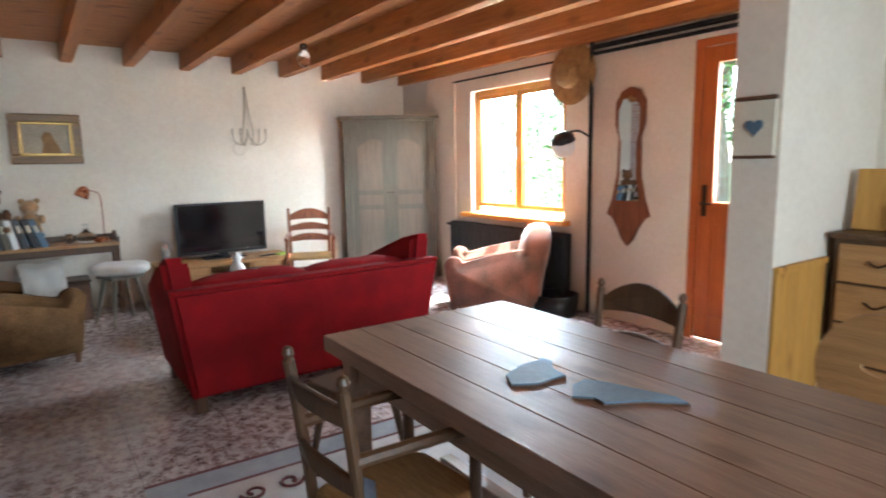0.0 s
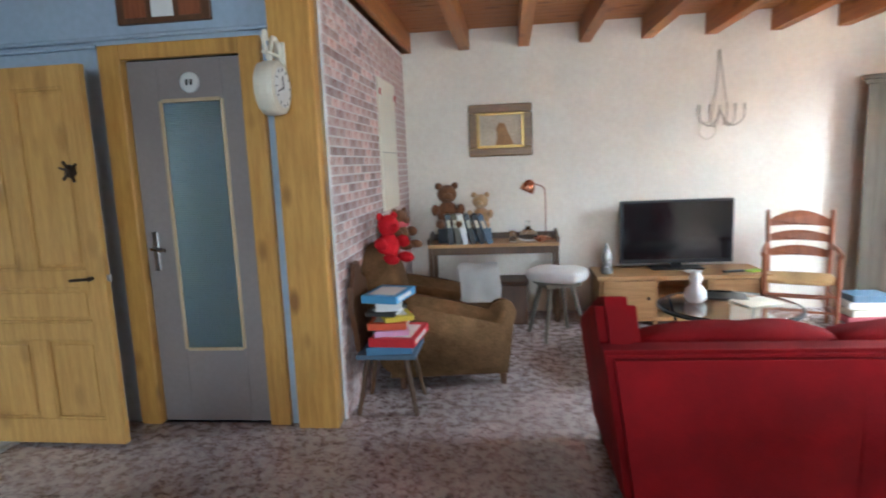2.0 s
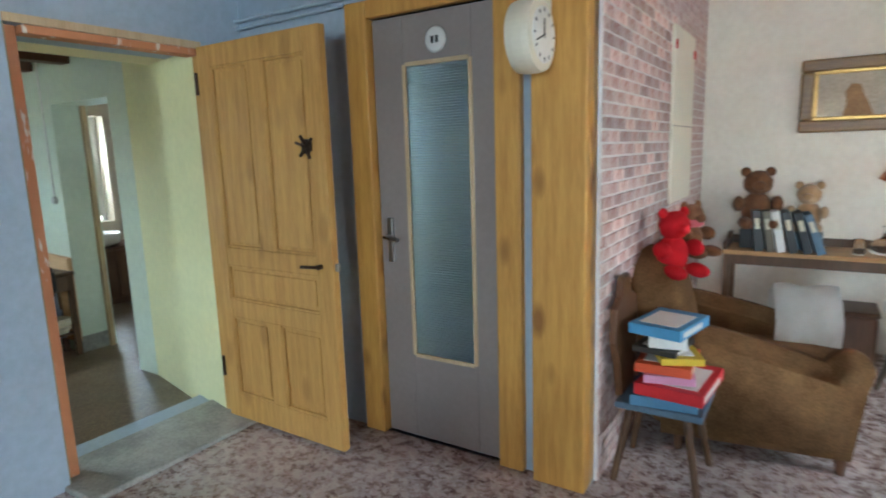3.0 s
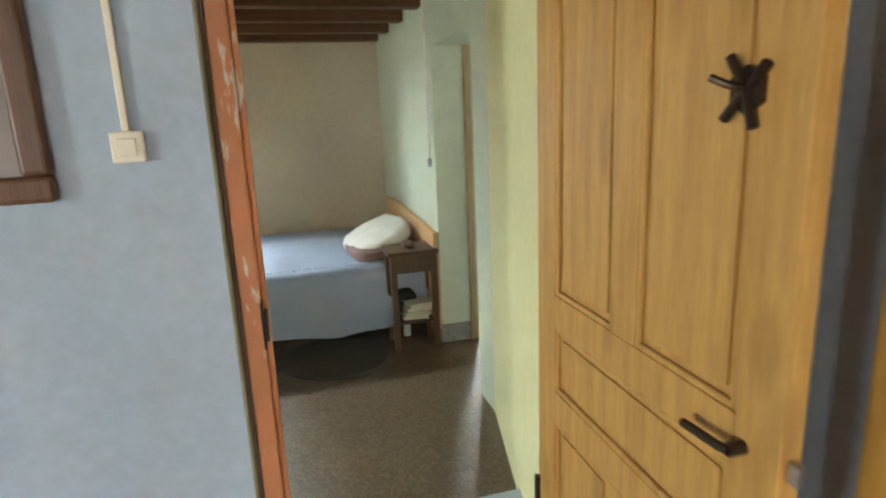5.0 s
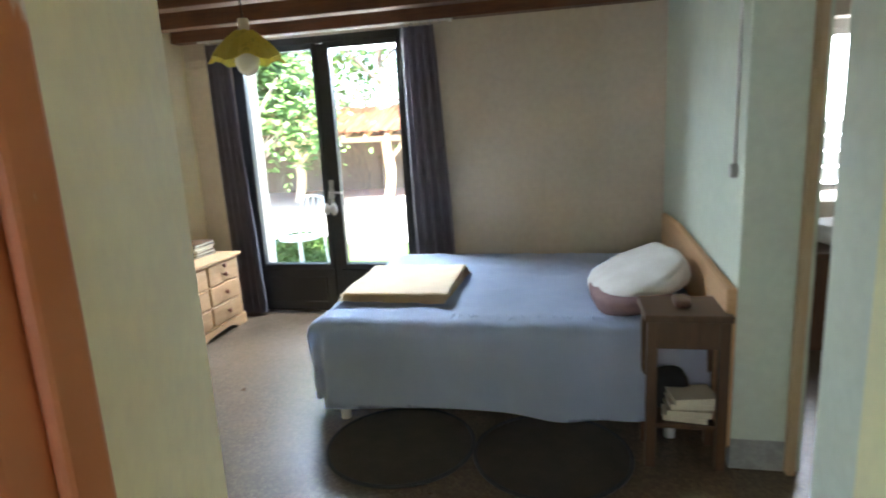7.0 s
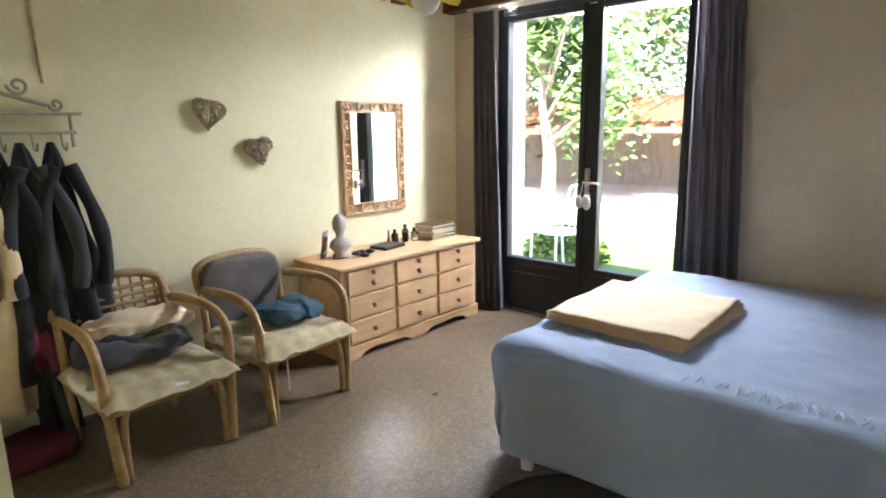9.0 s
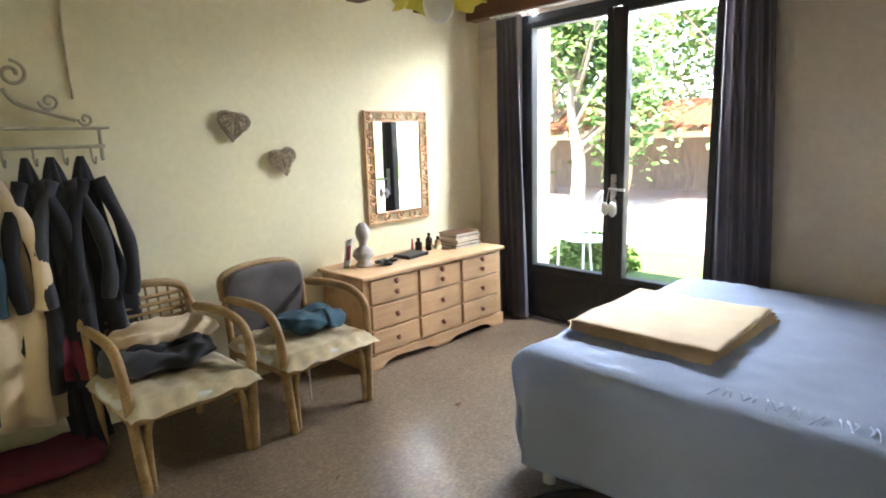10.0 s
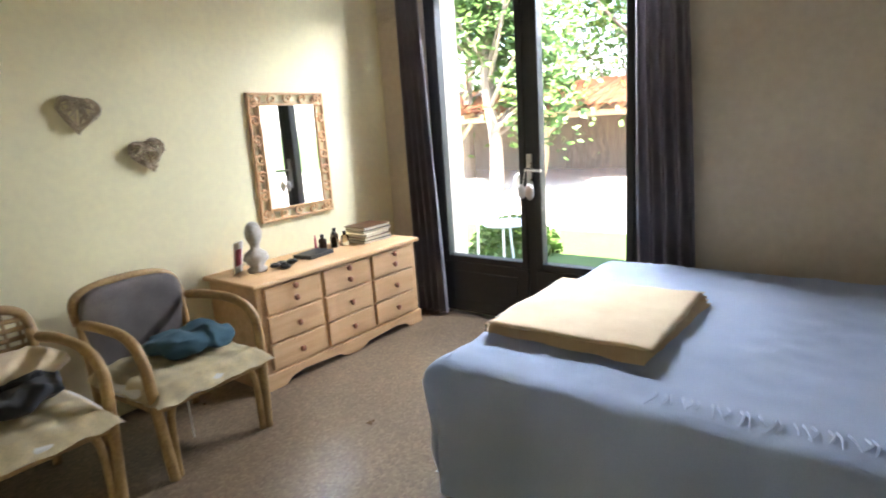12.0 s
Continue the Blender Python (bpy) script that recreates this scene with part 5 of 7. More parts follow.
# dining end: stub wall things
hp = thing("picture", pose(2.948, 1.70, 1.57, 0, 0, -90), "small white hanging with a grey heart", "picture")
part("board", box((-0.10, -0.02, -0.14), (0.10, 0, 0.13), 0.006), IVORY, hp)
part("hanger", box((-0.105, -0.025, 0.13), (0.105, 0, 0.15), 0.004), WALNUT, hp)
part("hanger", box((-0.105, -0.025, -0.155), (0.105, 0, -0.14), 0.004), WALNUT, hp)
ht = [(0.045 * 16 * math.sin(a) ** 3 / 16, 0.045 * (13 * math.cos(a) - 5 * math.cos(2 * a) - 2 * math.cos(3 * a) - math.cos(4 * a)) / 16) for a in [i * 2 * math.pi / 28 for i in range(28)]]
part("heart", prism(ht, -0.027, -0.019), SLATE, hp)
wp = tagged(new("trim_wainscot"), "golden pine wainscot boards with a top rail", "wainscot", kind="structure")
for k in range(5):
    part("board", box((2.955 + k * 0.11, 1.556, 0.0), (3.063 + k * 0.11, 1.578, 0.84), 0.004), PINE, wp)
part("rail", box((2.95, 1.545, 0.84), (3.51, 1.578, 0.875), 0.006), PINE, wp)


def chest():
    t = thing("chest_of_drawers", pose(3.80, 1.06, 0, 0, 0, -90), "brown wooden chest of drawers with a worn top", "chest of drawers")
    part("carcass", box((-0.47, -0.28, 0.06), (0.47, 0.30, 0.98), 0.005), CHAIRWOOD, t)
    part("tabletop", box((-0.49, -0.31, 0.98), (0.49, 0.31, 1.01), 0.008), CHAIRWOOD, t)
    part("plinth", box((-0.48, -0.29, 0), (0.48, 0.29, 0.06), 0.004), CHAIRWOOD, t)
    for k in range(4):
        z = 0.09 + k * 0.22
        d = part("drawer", box((-0.44, -0.298, z), (0.44, -0.275, z + 0.205), 0.006), OAK, t)
        for s in (-1, 1):
            part("handle", tube(spline([(s * 0.25 - 0.05, -0.3, z + 0.12), (s * 0.25, -0.325, z + 0.10), (s * 0.25 + 0.05, -0.3, z + 0.12)]), 0.006), BRONZE, d)


chest()
single("cutting_board", box((-0.012, -0.09, 0), (0.012, 0.09, 0.34), 0.008), PINE, pose(3.72, 1.44, 1.012, 0, 8, 0), "golden wooden cutting board standing on the chest", "cutting board")
single("storage_box", box((-0.13, -0.14, 0), (0.13, 0.14, 0.14), 0.006), WALNUT, pose(3.82, 1.20, 1.012), "dark wooden box on the chest of drawers", "box")
single("bowl", lathe([(0.05, 0), (0.10, 0.03), (0.12, 0.08), (0.11, 0.08), (0.09, 0.035), (0.02, 0.015)], 28), SLATE, pose(3.82, 1.20, 1.154), "blue bowl on the dark wooden box", "bowl", smooth=True)
for k, (x, y, rz, o) in enumerate(((1.22, 1.47, 15, [(-0.14, 0.0), (-0.08, 0.06), (0.02, 0.075), (0.10, 0.05), (0.13, 0.06), (0.12, 0.01), (0.06, -0.03), (0.03, -0.09), (-0.03, -0.07), (-0.08, -0.06)]), (1.27, 1.23, -55, [(-0.10, 0.02), (-0.07, 0.08), (0.0, 0.07), (0.10, 0.04), (0.19, 0.015), (0.22, -0.02), (0.10, -0.04), (0.0, -0.09), (-0.03, -0.06), (-0.09, -0.07)]))):
    t = thing("slate_piece", pose(x, y, 0.751, 0, 0, rz), "flat blue-grey cut-out board on the dining table", "board", "boards on the table")
    part("board", prism(o, 0.0, 0.004, 0, "z"), WALNUT, t)
    part("facing", prism([(a * 0.99, b * 0.99) for a, b in o], 0.0042, 0.010, 0.001, "z"), SLATE, t)
single("cloth", shift(cloth(0.10, 0.34, 8, 12, 0.012, 1.5), I4), material("blue_chequered_cloth", (0.30, 0.40, 0.52), 0.9, scale=20, grain=180, second=(0.55, 0.6, 0.66)), pose(0.60, 1.46, 0.62, 0, 0, -84), "blue cloth hanging on the small armchair", "cloth", smooth=True)


def rocking_horse():
    t = thing("rocking_horse", pose(-0.79, 2.46, 0, 0, 0, 200), "white toy horse on wheels with a red bridle", "toy horse")
    bm = soft((-0.24, -0.08, 0.26), (0.16, 0.08, 0.43), 0.05, 8)
    part("body", bm, WHITE, t, smooth=True)
    bm = tube(spline([(-0.17, 0, 0.36), (-0.22, 0, 0.48), (-0.25, 0, 0.57)]), 0.055, 14, taper=[1.3] * 8 + [0.9] * 9)
    ball((-0.29, 0, 0.585), (0.085, 0.045, 0.048), 3, bm)
    ball((-0.35, 0, 0.575), (0.035, 0.036, 0.036), 3, bm)
    head = part("head", bm, WHITE, t, smooth=True)
    for s in (-1, 1):
        part("ear", cyl((-0.235, s * 0.03, 0.61), (-0.225, s * 0.036, 0.665), 0.016, 0.002), WHITE, head)
        part("eye", ball((-0.295, s * 0.045, 0.60), 0.007, 1), BLACK, head)
        part("leg", cyl((-0.16, s * 0.06, 0.28), (-0.18, s * 0.07, 0.05), 0.03, 0.02), WHITE, t)
        part("leg", cyl((0.10, s * 0.06, 0.28), (0.13, s * 0.07, 0.05), 0.03, 0.02), WHITE, t)
        for x in (-0.2, 0.14):
            w = part("wheel", cyl((x, s * 0.085, 0.045), (x, s * 0.10, 0.045), 0.045, seg=20), REDFUR, t)
    bm = bmesh.new()
    for x, r in ((-0.335, 0.042), (-0.275, 0.053)):
        tube([(x, r * math.cos(a * 0.3142), 0.58 + r * math.sin(a * 0.3142)) for a in range(20)], 0.006, 6, bm, True)
    tube([(-0.34, 0.043, 0.585), (-0.27, 0.053, 0.585)], 0.006, 6, bm), tube([(-0.34, -0.043, 0.585), (-0.27, -0.053, 0.585)], 0.006, 6, bm)
    part("bridle", bm, REDFUR, t, "red strap bridle")
    bm = bmesh.new()
    for k in range(9):
        u = k / 8
        ball((-0.20 + 0.05 * u, 0, 0.62 - 0.18 * u), (0.03, 0.025, 0.03), 2, bm, 0.5)
    part("mane", bm, BLACKCLOTH, t, "dark woolly mane")
    part("saddle", soft((-0.10, -0.09, 0.38), (0.06, 0.09, 0.45), 0.02, 6), SLATE, t, "blue cloth saddle", True)
    bm = tube(spline([(0.16, 0, 0.40), (0.22, 0, 0.38), (0.24, 0, 0.26)]), 0.022, 8)
    part("tail", bm, BLACKCLOTH, t)
    part("deck", box((-0.28, -0.10, 0.05), (0.22, 0.10, 0.07), 0.005), PINE, t)


rocking_horse()


def clock():
    t = thing("wall_clock", pose(-0.94, 4.36, 1.83), "white double-faced station clock on a scrolled bracket", "clock")
    bm = shift(lathe([(0.10, -0.05), (0.125, -0.045), (0.13, -0.02), (0.13, 0.02), (0.125, 0.045), (0.10, 0.05)], 40), pose(0, 0, 0, 0, 90))
    part("case", bm, IVORY, t, smooth=False)
    for s in (-1, 1):
        f = part("dial", shift(lathe([(0.001, 0), (0.098, 0), (0.098, 0.003), (0.001, 0.003)], 40), pose(s * 0.05, 0, 0, 0, s * 90)), WHITE, t)
        x = s * 0.055
        part("clock_hand", box((x - 0.001, -0.004, -0.01), (x + 0.001, 0.004, 0.055)), BLACK, f)
        part("clock_hand", shift(box((-0.001, -0.003, -0.01), (0.001, 0.003, 0.075)), pose(x, 0, 0, 110)), BLACK, f)
        for k in range(12):
            a = k * math.pi / 6
            part("hour_mark", shift(box((-0.001, -0.003, 0.078), (0.001, 0.003, 0.092)), pose(x, 0, 0, 30 * k)), BLACK, f)
    bm = tube(spline([(0, 0.13, 0.02), (0, 0.12, 0.20), (0, 0.06, 0.25), (0, 0.02, 0.21), (0, 0.0, 0.16), (0, 0.0, 0.12)]), 0.012)
    tube(spline([(0, -0.02, 0.13), (0, -0.05, 0.18), (0, -0.07, 0.24), (0, -0.04, 0.26), (0, -0.025, 0.22)]), 0.010, bm=bm)
    box((-0.015, -0.07, 0.155), (0.015, 0.08, 0.17), 0.004, bm=bm)
    box((-0.03, 0.118, -0.06), (0.03, 0.13, 0.24), 0.004, bm=bm)
    part("bracket", bm, IVORY, t)


clock()
for k in range(2):
    single("curtain_rail", tube([(-1.6 + 0.05 * k, 4.30 - 0.05 * k, 2.41), (-0.85, 4.46 - 0.03 * k, 2.33)], 0.008), WHITE, I4, "thin white metal rail near the post", "rail", "white rails")
# niche strip on the brick wall
nb = thing("wall_hanging", pose(-0.748, 6.13, 0), "tall narrow cream board with red corners on the brick wall", "wall hanging")
part("board", box((0.0, -0.30, 1.09), (0.02, 0.30, 2.08), 0.004), IVORY, nb)
for s in (-1, 1):
    part("red_tab", box((0.02, s * 0.28 - 0.02, 1.95), (0.026, s * 0.28 + 0.02, 2.0), 0.003), REDFUR, nb)
part("crease", box((0.018, -0.30, 1.53), (0.0205, 0.30, 1.535)), GREYPAINT, nb)

# ---- bedroom ----


def bed():
    t = thing("bed", pose(0, 0, FB), "bed with a linen cover tinted by blue sky light, on white legs", "bed")
    x0, x1, y0, y1, top = -6.58, -5.04, 2.59, 4.47, 0.53
    bm = bmesh.new()
    nx, ny = 80, 100
    drop = 0.45

    def cover(u, v):
        """u, v run over the cloth in metres from the mattress corner; beyond the edge it hangs."""
        r = 0.07

        def bend(d):
            if d <= 0:
                return 0.0, 0.0
            a = min(d / r, math.pi / 2)
            return r * math.sin(a), r * (1 - math.cos(a)) + max(0, d - r * math.pi / 2)
        ox, dx = bend(u - (x1 - r))
        oy, dy = bend((y0 + r) - v)
        hang = max(dx, dy)
        w = min(1, hang / 0.3)
        fx = 0.014 * w * math.sin(v * 14 + 2 * math.sin(v * 3)) if dx > 0 else 0
        fy = 0.014 * w * math.sin(u * 15) if dy > 0 else 0
        x = min(u, x1 - r) + ox + fx + w * 0.02 * (dx > 0)
        y = max(v, y0 + r) - oy - fy - w * 0.02 * (dy > 0)
        z = top - hang + 0.012 * noise.noise((u * 5, v * 5, 0)) + 0.007 * noise.noise((u * 14, v * 22, 2))
        if dx > 0 and dy > 0:
            z = top - math.sqrt(dx * dx + dy * dy) * 0.86
            x -= 0.05 * w
            y += 0.05 * w
        z = max(z, 0.10 + 0.02 * math.sin(v * 6 + u * 4))
        return x, y, z
    rows = []
    for i in range(nx + 1):
        rows.append([bm.verts.new(cover(x0 + (x1 - x0 + drop) * i / nx, y0 - drop + (y1 - y0 + drop) * j / ny)) for j in range(ny + 1)])
    for i in range(nx):
        for j in range(ny):
            bm.faces.new((rows[i][j], rows[i + 1][j], rows[i + 1][j + 1], rows[i][j + 1]))
    bmesh.ops.solidify(bm, geom=bm.faces[:], thickness=-0.012)
    # LINEN carries the blue of the sky light in its base colour.
    part("cover", bm, LINEN, t, "crumpled linen cover with blue sky light in its colour", True)
    part("mattress", box((x0 + 0.02, y0 + 0.05, 0.32), (x1 - 0.05, y1, top - 0.035), 0.04, 3), OFFWHITE, t)
    part("bed_base", box((x0 + 0.03, y0 + 0.08, 0.20), (x1 - 0.08, y1 - 0.02, 0.32), 0.01), OFFWHITE, t)
    for x in (x0 + 0.12, x1 - 0.05):
        for y in (y0 + 0.16, y1 - 0.15):
            part("leg", cyl((x, y, 0), (x, y, 0.22), 0.026, 0.028), WHITE, t)
    o = [(x0, 0.1), (-4.84, 0.1), (-4.84, 0.77), (-5.1, 0.78), (-5.6, 0.80), (-6.0, 0.82), (x0, 0.80)]
    part("headboard", prism(o, 4.478, 4.513, 0.006), BLEACH, t, "pale wooden headboard")
    for k in range(44):
        y = 3.32 + 0.0235 * k + 0.006 * math.sin(k * 2.3)
        part("tuft", tube(spline([(-5.20, y, top - 0.002), (-5.16, y + 0.012, top + 0.008), (-5.115 - 0.012 * (k % 3), y + 0.014 * (k % 4) - 0.01, top - 0.004)], 4), 0.0045, 5, taper=[1.2 - 0.1 * q for q in range(9)]), LINEN, t)


bed()
pw = soft((-0.27, -0.20, 0), (0.27, 0.20, 0.14), 0.07, 9, 0.012, 4)
single("pillow", pw, OFFWHITE, pose(-5.55, 4.24, 0.51, 24, 0, 8), "white crumpled pillow against the headboard", "pillow", smooth=True)
single("pillow", soft((-0.26, -0.16, 0), (0.26, 0.16, 0.09), 0.05, 8, 0.006, 7), material("mauve_pillow", (0.28, 0.18, 0.17), 0.9, scale=8, grain=160, second=(0.2, 0.12, 0.12), bump=0.3), pose(-5.46, 4.17, 0.474, 6, 0, 6), "dusky mauve pillow under the white one", "pillow", smooth=True)

def fold_layer(w, d, h, seed, n=26):
    """One layer of folded cloth: a thin slab with wavy faces and soft edges."""
    bm = bmesh.new()
    grids = []
    for side in (1, 0):
        g = []
        for i in range(n + 1):
            row = []
            for j in range(n + 1):
                u, v = i / n * 2 - 1, j / n * 2 - 1
                e = max(abs(u), abs(v))
                z = h * side + 0.006 * noise.noise((u * 2.5 + seed, v * 2.5, 0)) + 0.003 * noise.noise((u * 8, v * 8 + seed, 1))
                z += (0.5 - side) * h * max(0, e - 0.95) / 0.05
                row.append(bm.verts.new((u * w / 2 + 0.008 * noise.noise((v * 3, seed, 0)), v * d / 2 + 0.008 * noise.noise((u * 3, seed, 5)), z)))
            g.append(row)
        grids.append(g)
    for g in grids:
        for i in range(n):
            for j in range(n):
                bm.faces.new((g[i][j], g[i + 1][j], g[i + 1][j + 1], g[i][j + 1]))
    a, b = grids
    for i in range(n):
        bm.faces.new((a[i][0], a[i + 1][0], b[i + 1][0], b[i][0]))
        bm.faces.new((a[i][n], a[i + 1][n], b[i + 1][n], b[i][n]))
        bm.faces.new((a[0][i], a[0][i + 1], b[0][i + 1], b[0][i]))
        bm.faces.new((a[n][i], a[n][i + 1], b[n][i + 1], b[n][i]))
    return bm


bl = thing("blanket", pose(-5.69, 2.955, 0.473), "folded beige cotton blanket lying on the bed", "blanket")
for k in range(4):
    part("fold", shift(fold_layer(0.70 - 0.01 * k, 0.60, 0.013, 5.0 * k), pose(0.006 * k, 0, 0.014 * k, 0, 0, 1.2 * k - 2)), BEIGE, bl, smooth=True)


def nightstand():
    t = thing("nightstand", pose(-4.95, 4.34, FB), "narrow wooden nightstand with a drawer and low shelf", "nightstand")
    part("tabletop", box((-0.13, -0.17, 0.64), (0.15, 0.16, 0.67), 0.006), CHAIRWOOD, t)
    part("drawer", box((-0.10, -0.125, 0.52), (0.118, 0.125, 0.635), 0.004), CHAIRWOOD, t)
    for x in (-0.09, 0.11):
        for y in (-0.135, 0.135):
            part("leg", box((x - 0.02, y - 0.02, 0), (x + 0.02, y + 0.02, 0.64), 0.004), CHAIRWOOD, t)
    part("shelf", box((-0.09, -0.12, 0.17), (0.11, 0.12, 0.19), 0.003), CHAIRWOOD, t)


nightstand()
for k in range(4):
    t = thing("book", pose(-4.92 + 0.01 * (k % 2), 4.35 + 0.008 * k, FB + 0.192 + 0.028 * k, 0, 0, 6 * k - 8), "small cream paperback stacked on the nightstand shelf", "book", "books on the shelf")
    part("page_block", box((-0.065, -0.085, 0.002), (0.068, 0.085, 0.025)), PAPER, t)
    part("cover", box((-0.07, -0.09, 0.025), (0.07, 0.09, 0.0275)), IVORY, t)
single("bag", soft((-0.07, -0.08, 0), (0.05, 0.06, 0.16), 0.05, 6, 0.01), BLACKCLOTH, pose(-5.01, 4.31, FB + 0.192), "small black cloth bag on the nightstand shelf", "bag", smooth=True)
single("spectacles_case", soft((-0.06, -0.03, 0), (0.06, 0.03, 0.03), 0.03, 5), WALNUT, pose(-4.95, 4.33, FB + 0.672), "brown spectacles case on the nightstand", "case", smooth=True)
for yc in (3.11, 3.80):
    t = thing("rug", pose(-4.86, yc, FB), "round flat dark grey-brown rug beside the bed", "rug", "round rugs")
    part("mat", lathe([(0.335, 0.0), (0.338, 0.006), (0.33, 0.010), (0.001, 0.010)], 56), material("dark_felt", (0.085, 0.07, 0.055), 0.95, scale=9, grain=160, second=(0.06, 0.05, 0.04), bump=0.4), t)
    part("binding", tube([(0.338 * math.cos(a * math.pi / 28), 0.338 * math.sin(a * math.pi / 28), 0.009) for a in range(56)], 0.009, closed=True), CHARCOAL, t)


def curtain(m, w, label):
    t = thing("curtain", m, label, "curtain", "bedroom curtains")
    bm = cloth(w, 2.13, 44, 14, 0.035, 4.5, w * 7)
    low = min(v.co.z for v in bm.verts)
    for v in bm.verts:
        v.co.x = (v.co.x + w / 2) * (0.8 + 0.42 * v.co.z / low) - w / 2
    part("cloth", bm, CURTAIN, t, smooth=True)
    for k in range(5):
        part("ring", tube([(w * (k / 4 - 0.5) * 0.9, 0.018 * math.cos(a * 0.5236), 0.015 + 0.018 * math.sin(a * 0.5236)) for a in range(12)], 0.003, 6, closed=True), STEEL, t)


curtain(pose(-6.70, 1.27, 2.085, 0, 0, 90), 0.24, "grey-mauve curtain gathered beside the garden door")
curtain(pose(-6.70, 2.865, 2.085, 0, 0, 90), 0.30, "grey-mauve curtain gathered at the garden door")
rod = thing("curtain_rod", pose(-6.70, 2.03, 2.115), "pale metal curtain rod above the garden door", "curtain rod")
part("rod", tube([(0, -0.93, 0), (0, 1.06, 0)], 0.013), WHITE, rod)
for y in (-0.9, 1.03):
    part("bracket", tube([(0, y, 0), (-0.1, y, 0.0)], 0.008), WHITE, rod)
for k, z in enumerate((1.93, 1.99)):
    single("pipe", tube(spline([(-6.78, 0.93, z), (-6.78, 1.15, z), (-6.79, 1.18, z - 0.04)]), 0.014), PLASTER_BED, I4, "painted pipe in the bedroom corner", "pipe", "corner pipes")


def dresser():
    t = thing("dresser", pose(-5.895, 1.12, FB), "wide pale pine dresser with nine drawers", "dresser")
    part("carcass", box((-0.61, -0.21, 0.07), (0.61, 0.205, 0.55), 0.004), BLEACH, t)
    part("tabletop", box((-0.635, -0.225, 0.55), (0.635, 0.235, 0.575), 0.008), BLEACH, t)
    o = [(-0.62, 0), (-0.5, 0), (-0.46, 0.03), (-0.38, 0.045), (-0.12, 0.03), (-0.06, 0.0), (0.06, 0.0), (0.12, 0.03), (0.38, 0.045), (0.46, 0.03), (0.5, 0), (0.62, 0), (0.62, 0.085), (-0.62, 0.085)]
    part("plinth", prism(o, 0.195, 0.222, 0.003), BLEACH, t)
    part("side_plinth", box((0.60, -0.21, 0), (0.62, 0.195, 0.085), 0.003), BLEACH, t)
    part("side_plinth", box((-0.62, -0.21, 0), (-0.60, 0.195, 0.085), 0.003), BLEACH, t)
    for i in range(3):
        for j in range(3):
            xa = -0.565 + i * 0.385
            za, zb2 = (0.10, 0.245, 0.395)[j], (0.235, 0.385, 0.54)[j]
            d = part("drawer", box((xa, 0.20, za), (xa + 0.36, 0.222, zb2), 0.007), BLEACH, t)
            for z in ((za + zb2) / 2,) if j < 2 else ((za + zb2) / 2 - 0.015, zb2 - 0.022):
                bm = shift(lathe([(0.006, 0), (0.007, 0.012), (0.016, 0.018), (0.017, 0.025), (0.008, 0.03)], 14), pose(xa + 0.18, 0.221, z, -90))
                part("knob", bm, REDWOOD, d, smooth=True)


dresser()


def carved_mirror():
    t = thing("wall_mirror", pose(-5.945, 0.893, 1.10), "small wall mirror in a carved openwork wooden frame", "mirror")
    w, h, f = 0.275, 0.37, 0.075
    part("glass", box((-w + f, 0.008, -h + f), (w - f, 0.014, h - f)), MIRROR, t)
    part("backing", box((-w + 0.05, 0.0, -h + 0.05), (w - 0.05, 0.008, h - 0.05)), PALEWOOD, t)
    bm = bmesh.new()
    for q in ((-w + f - 0.012, -h + f - 0.012, -w + f, h - f + 0.012), (w - f, -h + f - 0.012, w - f + 0.012, h - f + 0.012), (-w + f, -h + f - 0.012, w - f, -h + f), (-w + f, h - f, w - f, h - f + 0.012)):
        box((q[0], 0.0, q[1]), (q[2], 0.025, q[3]), 0.004, bm=bm)
    for q in ((-w, -h, -w + 0.014, h), (w - 0.014, -h, w, h), (-w, -h, w, -h + 0.014), (-w, h - 0.014, w, h)):
        box((q[0], 0.0, q[1]), (q[2], 0.022, q[3]), 0.004, bm=bm)
    part("frame", bm, BLEACH, t)
    for s in (-1, 1):
        n = 7
        for k in range(n):
            z = -h + 0.05 + (2 * h - 0.1) * k / (n - 1)
            part("scroll", tube(curl((s * (w - f / 2), 0.016, z), 0.034, 1.2, k * 1.2, 1 if k % 2 else -1, 14), 0.0085, 6), BLEACH, t)
        n = 5
        for k in range(n):
            x = -w + 0.06 + (2 * w - 0.12) * k / (n - 1)
            part("scroll", tube(curl((x, 0.016, s * (h - f / 2)), 0.034, 1.2, k * 1.4, 1 if k % 2 else -1, 14), 0.0085, 6), BLEACH, t)


carved_mirror()


def wicker_heart(m, s):
    t = thing("wicker_heart", m, "woven grey-brown twig heart hanging on the wall", "wall ornament", "wicker hearts")
    rnd = random.Random(int(s * 1000))

    def heart(a, k):
        x = 16 * math.sin(a) ** 3 / 16
        z = (13 * math.cos(a) - 5 * math.cos(2 * a) - 2 * math.cos(3 * a) - math.cos(4 * a)) / 16
        return x * k, z * k
    for n in range(5):
        k = s * (1 - 0.05 * n)
        pts = [(heart(i * math.pi / 14, k)[0], 0.02 + 0.012 * math.sin(i + n), heart(i * math.pi / 14, k)[1]) for i in range(28)]
        part("twig", tube(pts, 0.004, 5, closed=True), TWIG, t)
    for n in range(46):
        a, b = rnd.uniform(0, 6.28), rnd.uniform(0, 6.28)
        p, q = heart(a, s * 0.97), heart(b, s * 0.97)
        part("twig", tube([(p[0], 0.012, p[1]), ((p[0] + q[0]) / 2, 0.03 + rnd.uniform(0, 0.02), (p[1] + q[1]) / 2), (q[0], 0.012, q[1])], 0.0032, 5), TWIG, t)


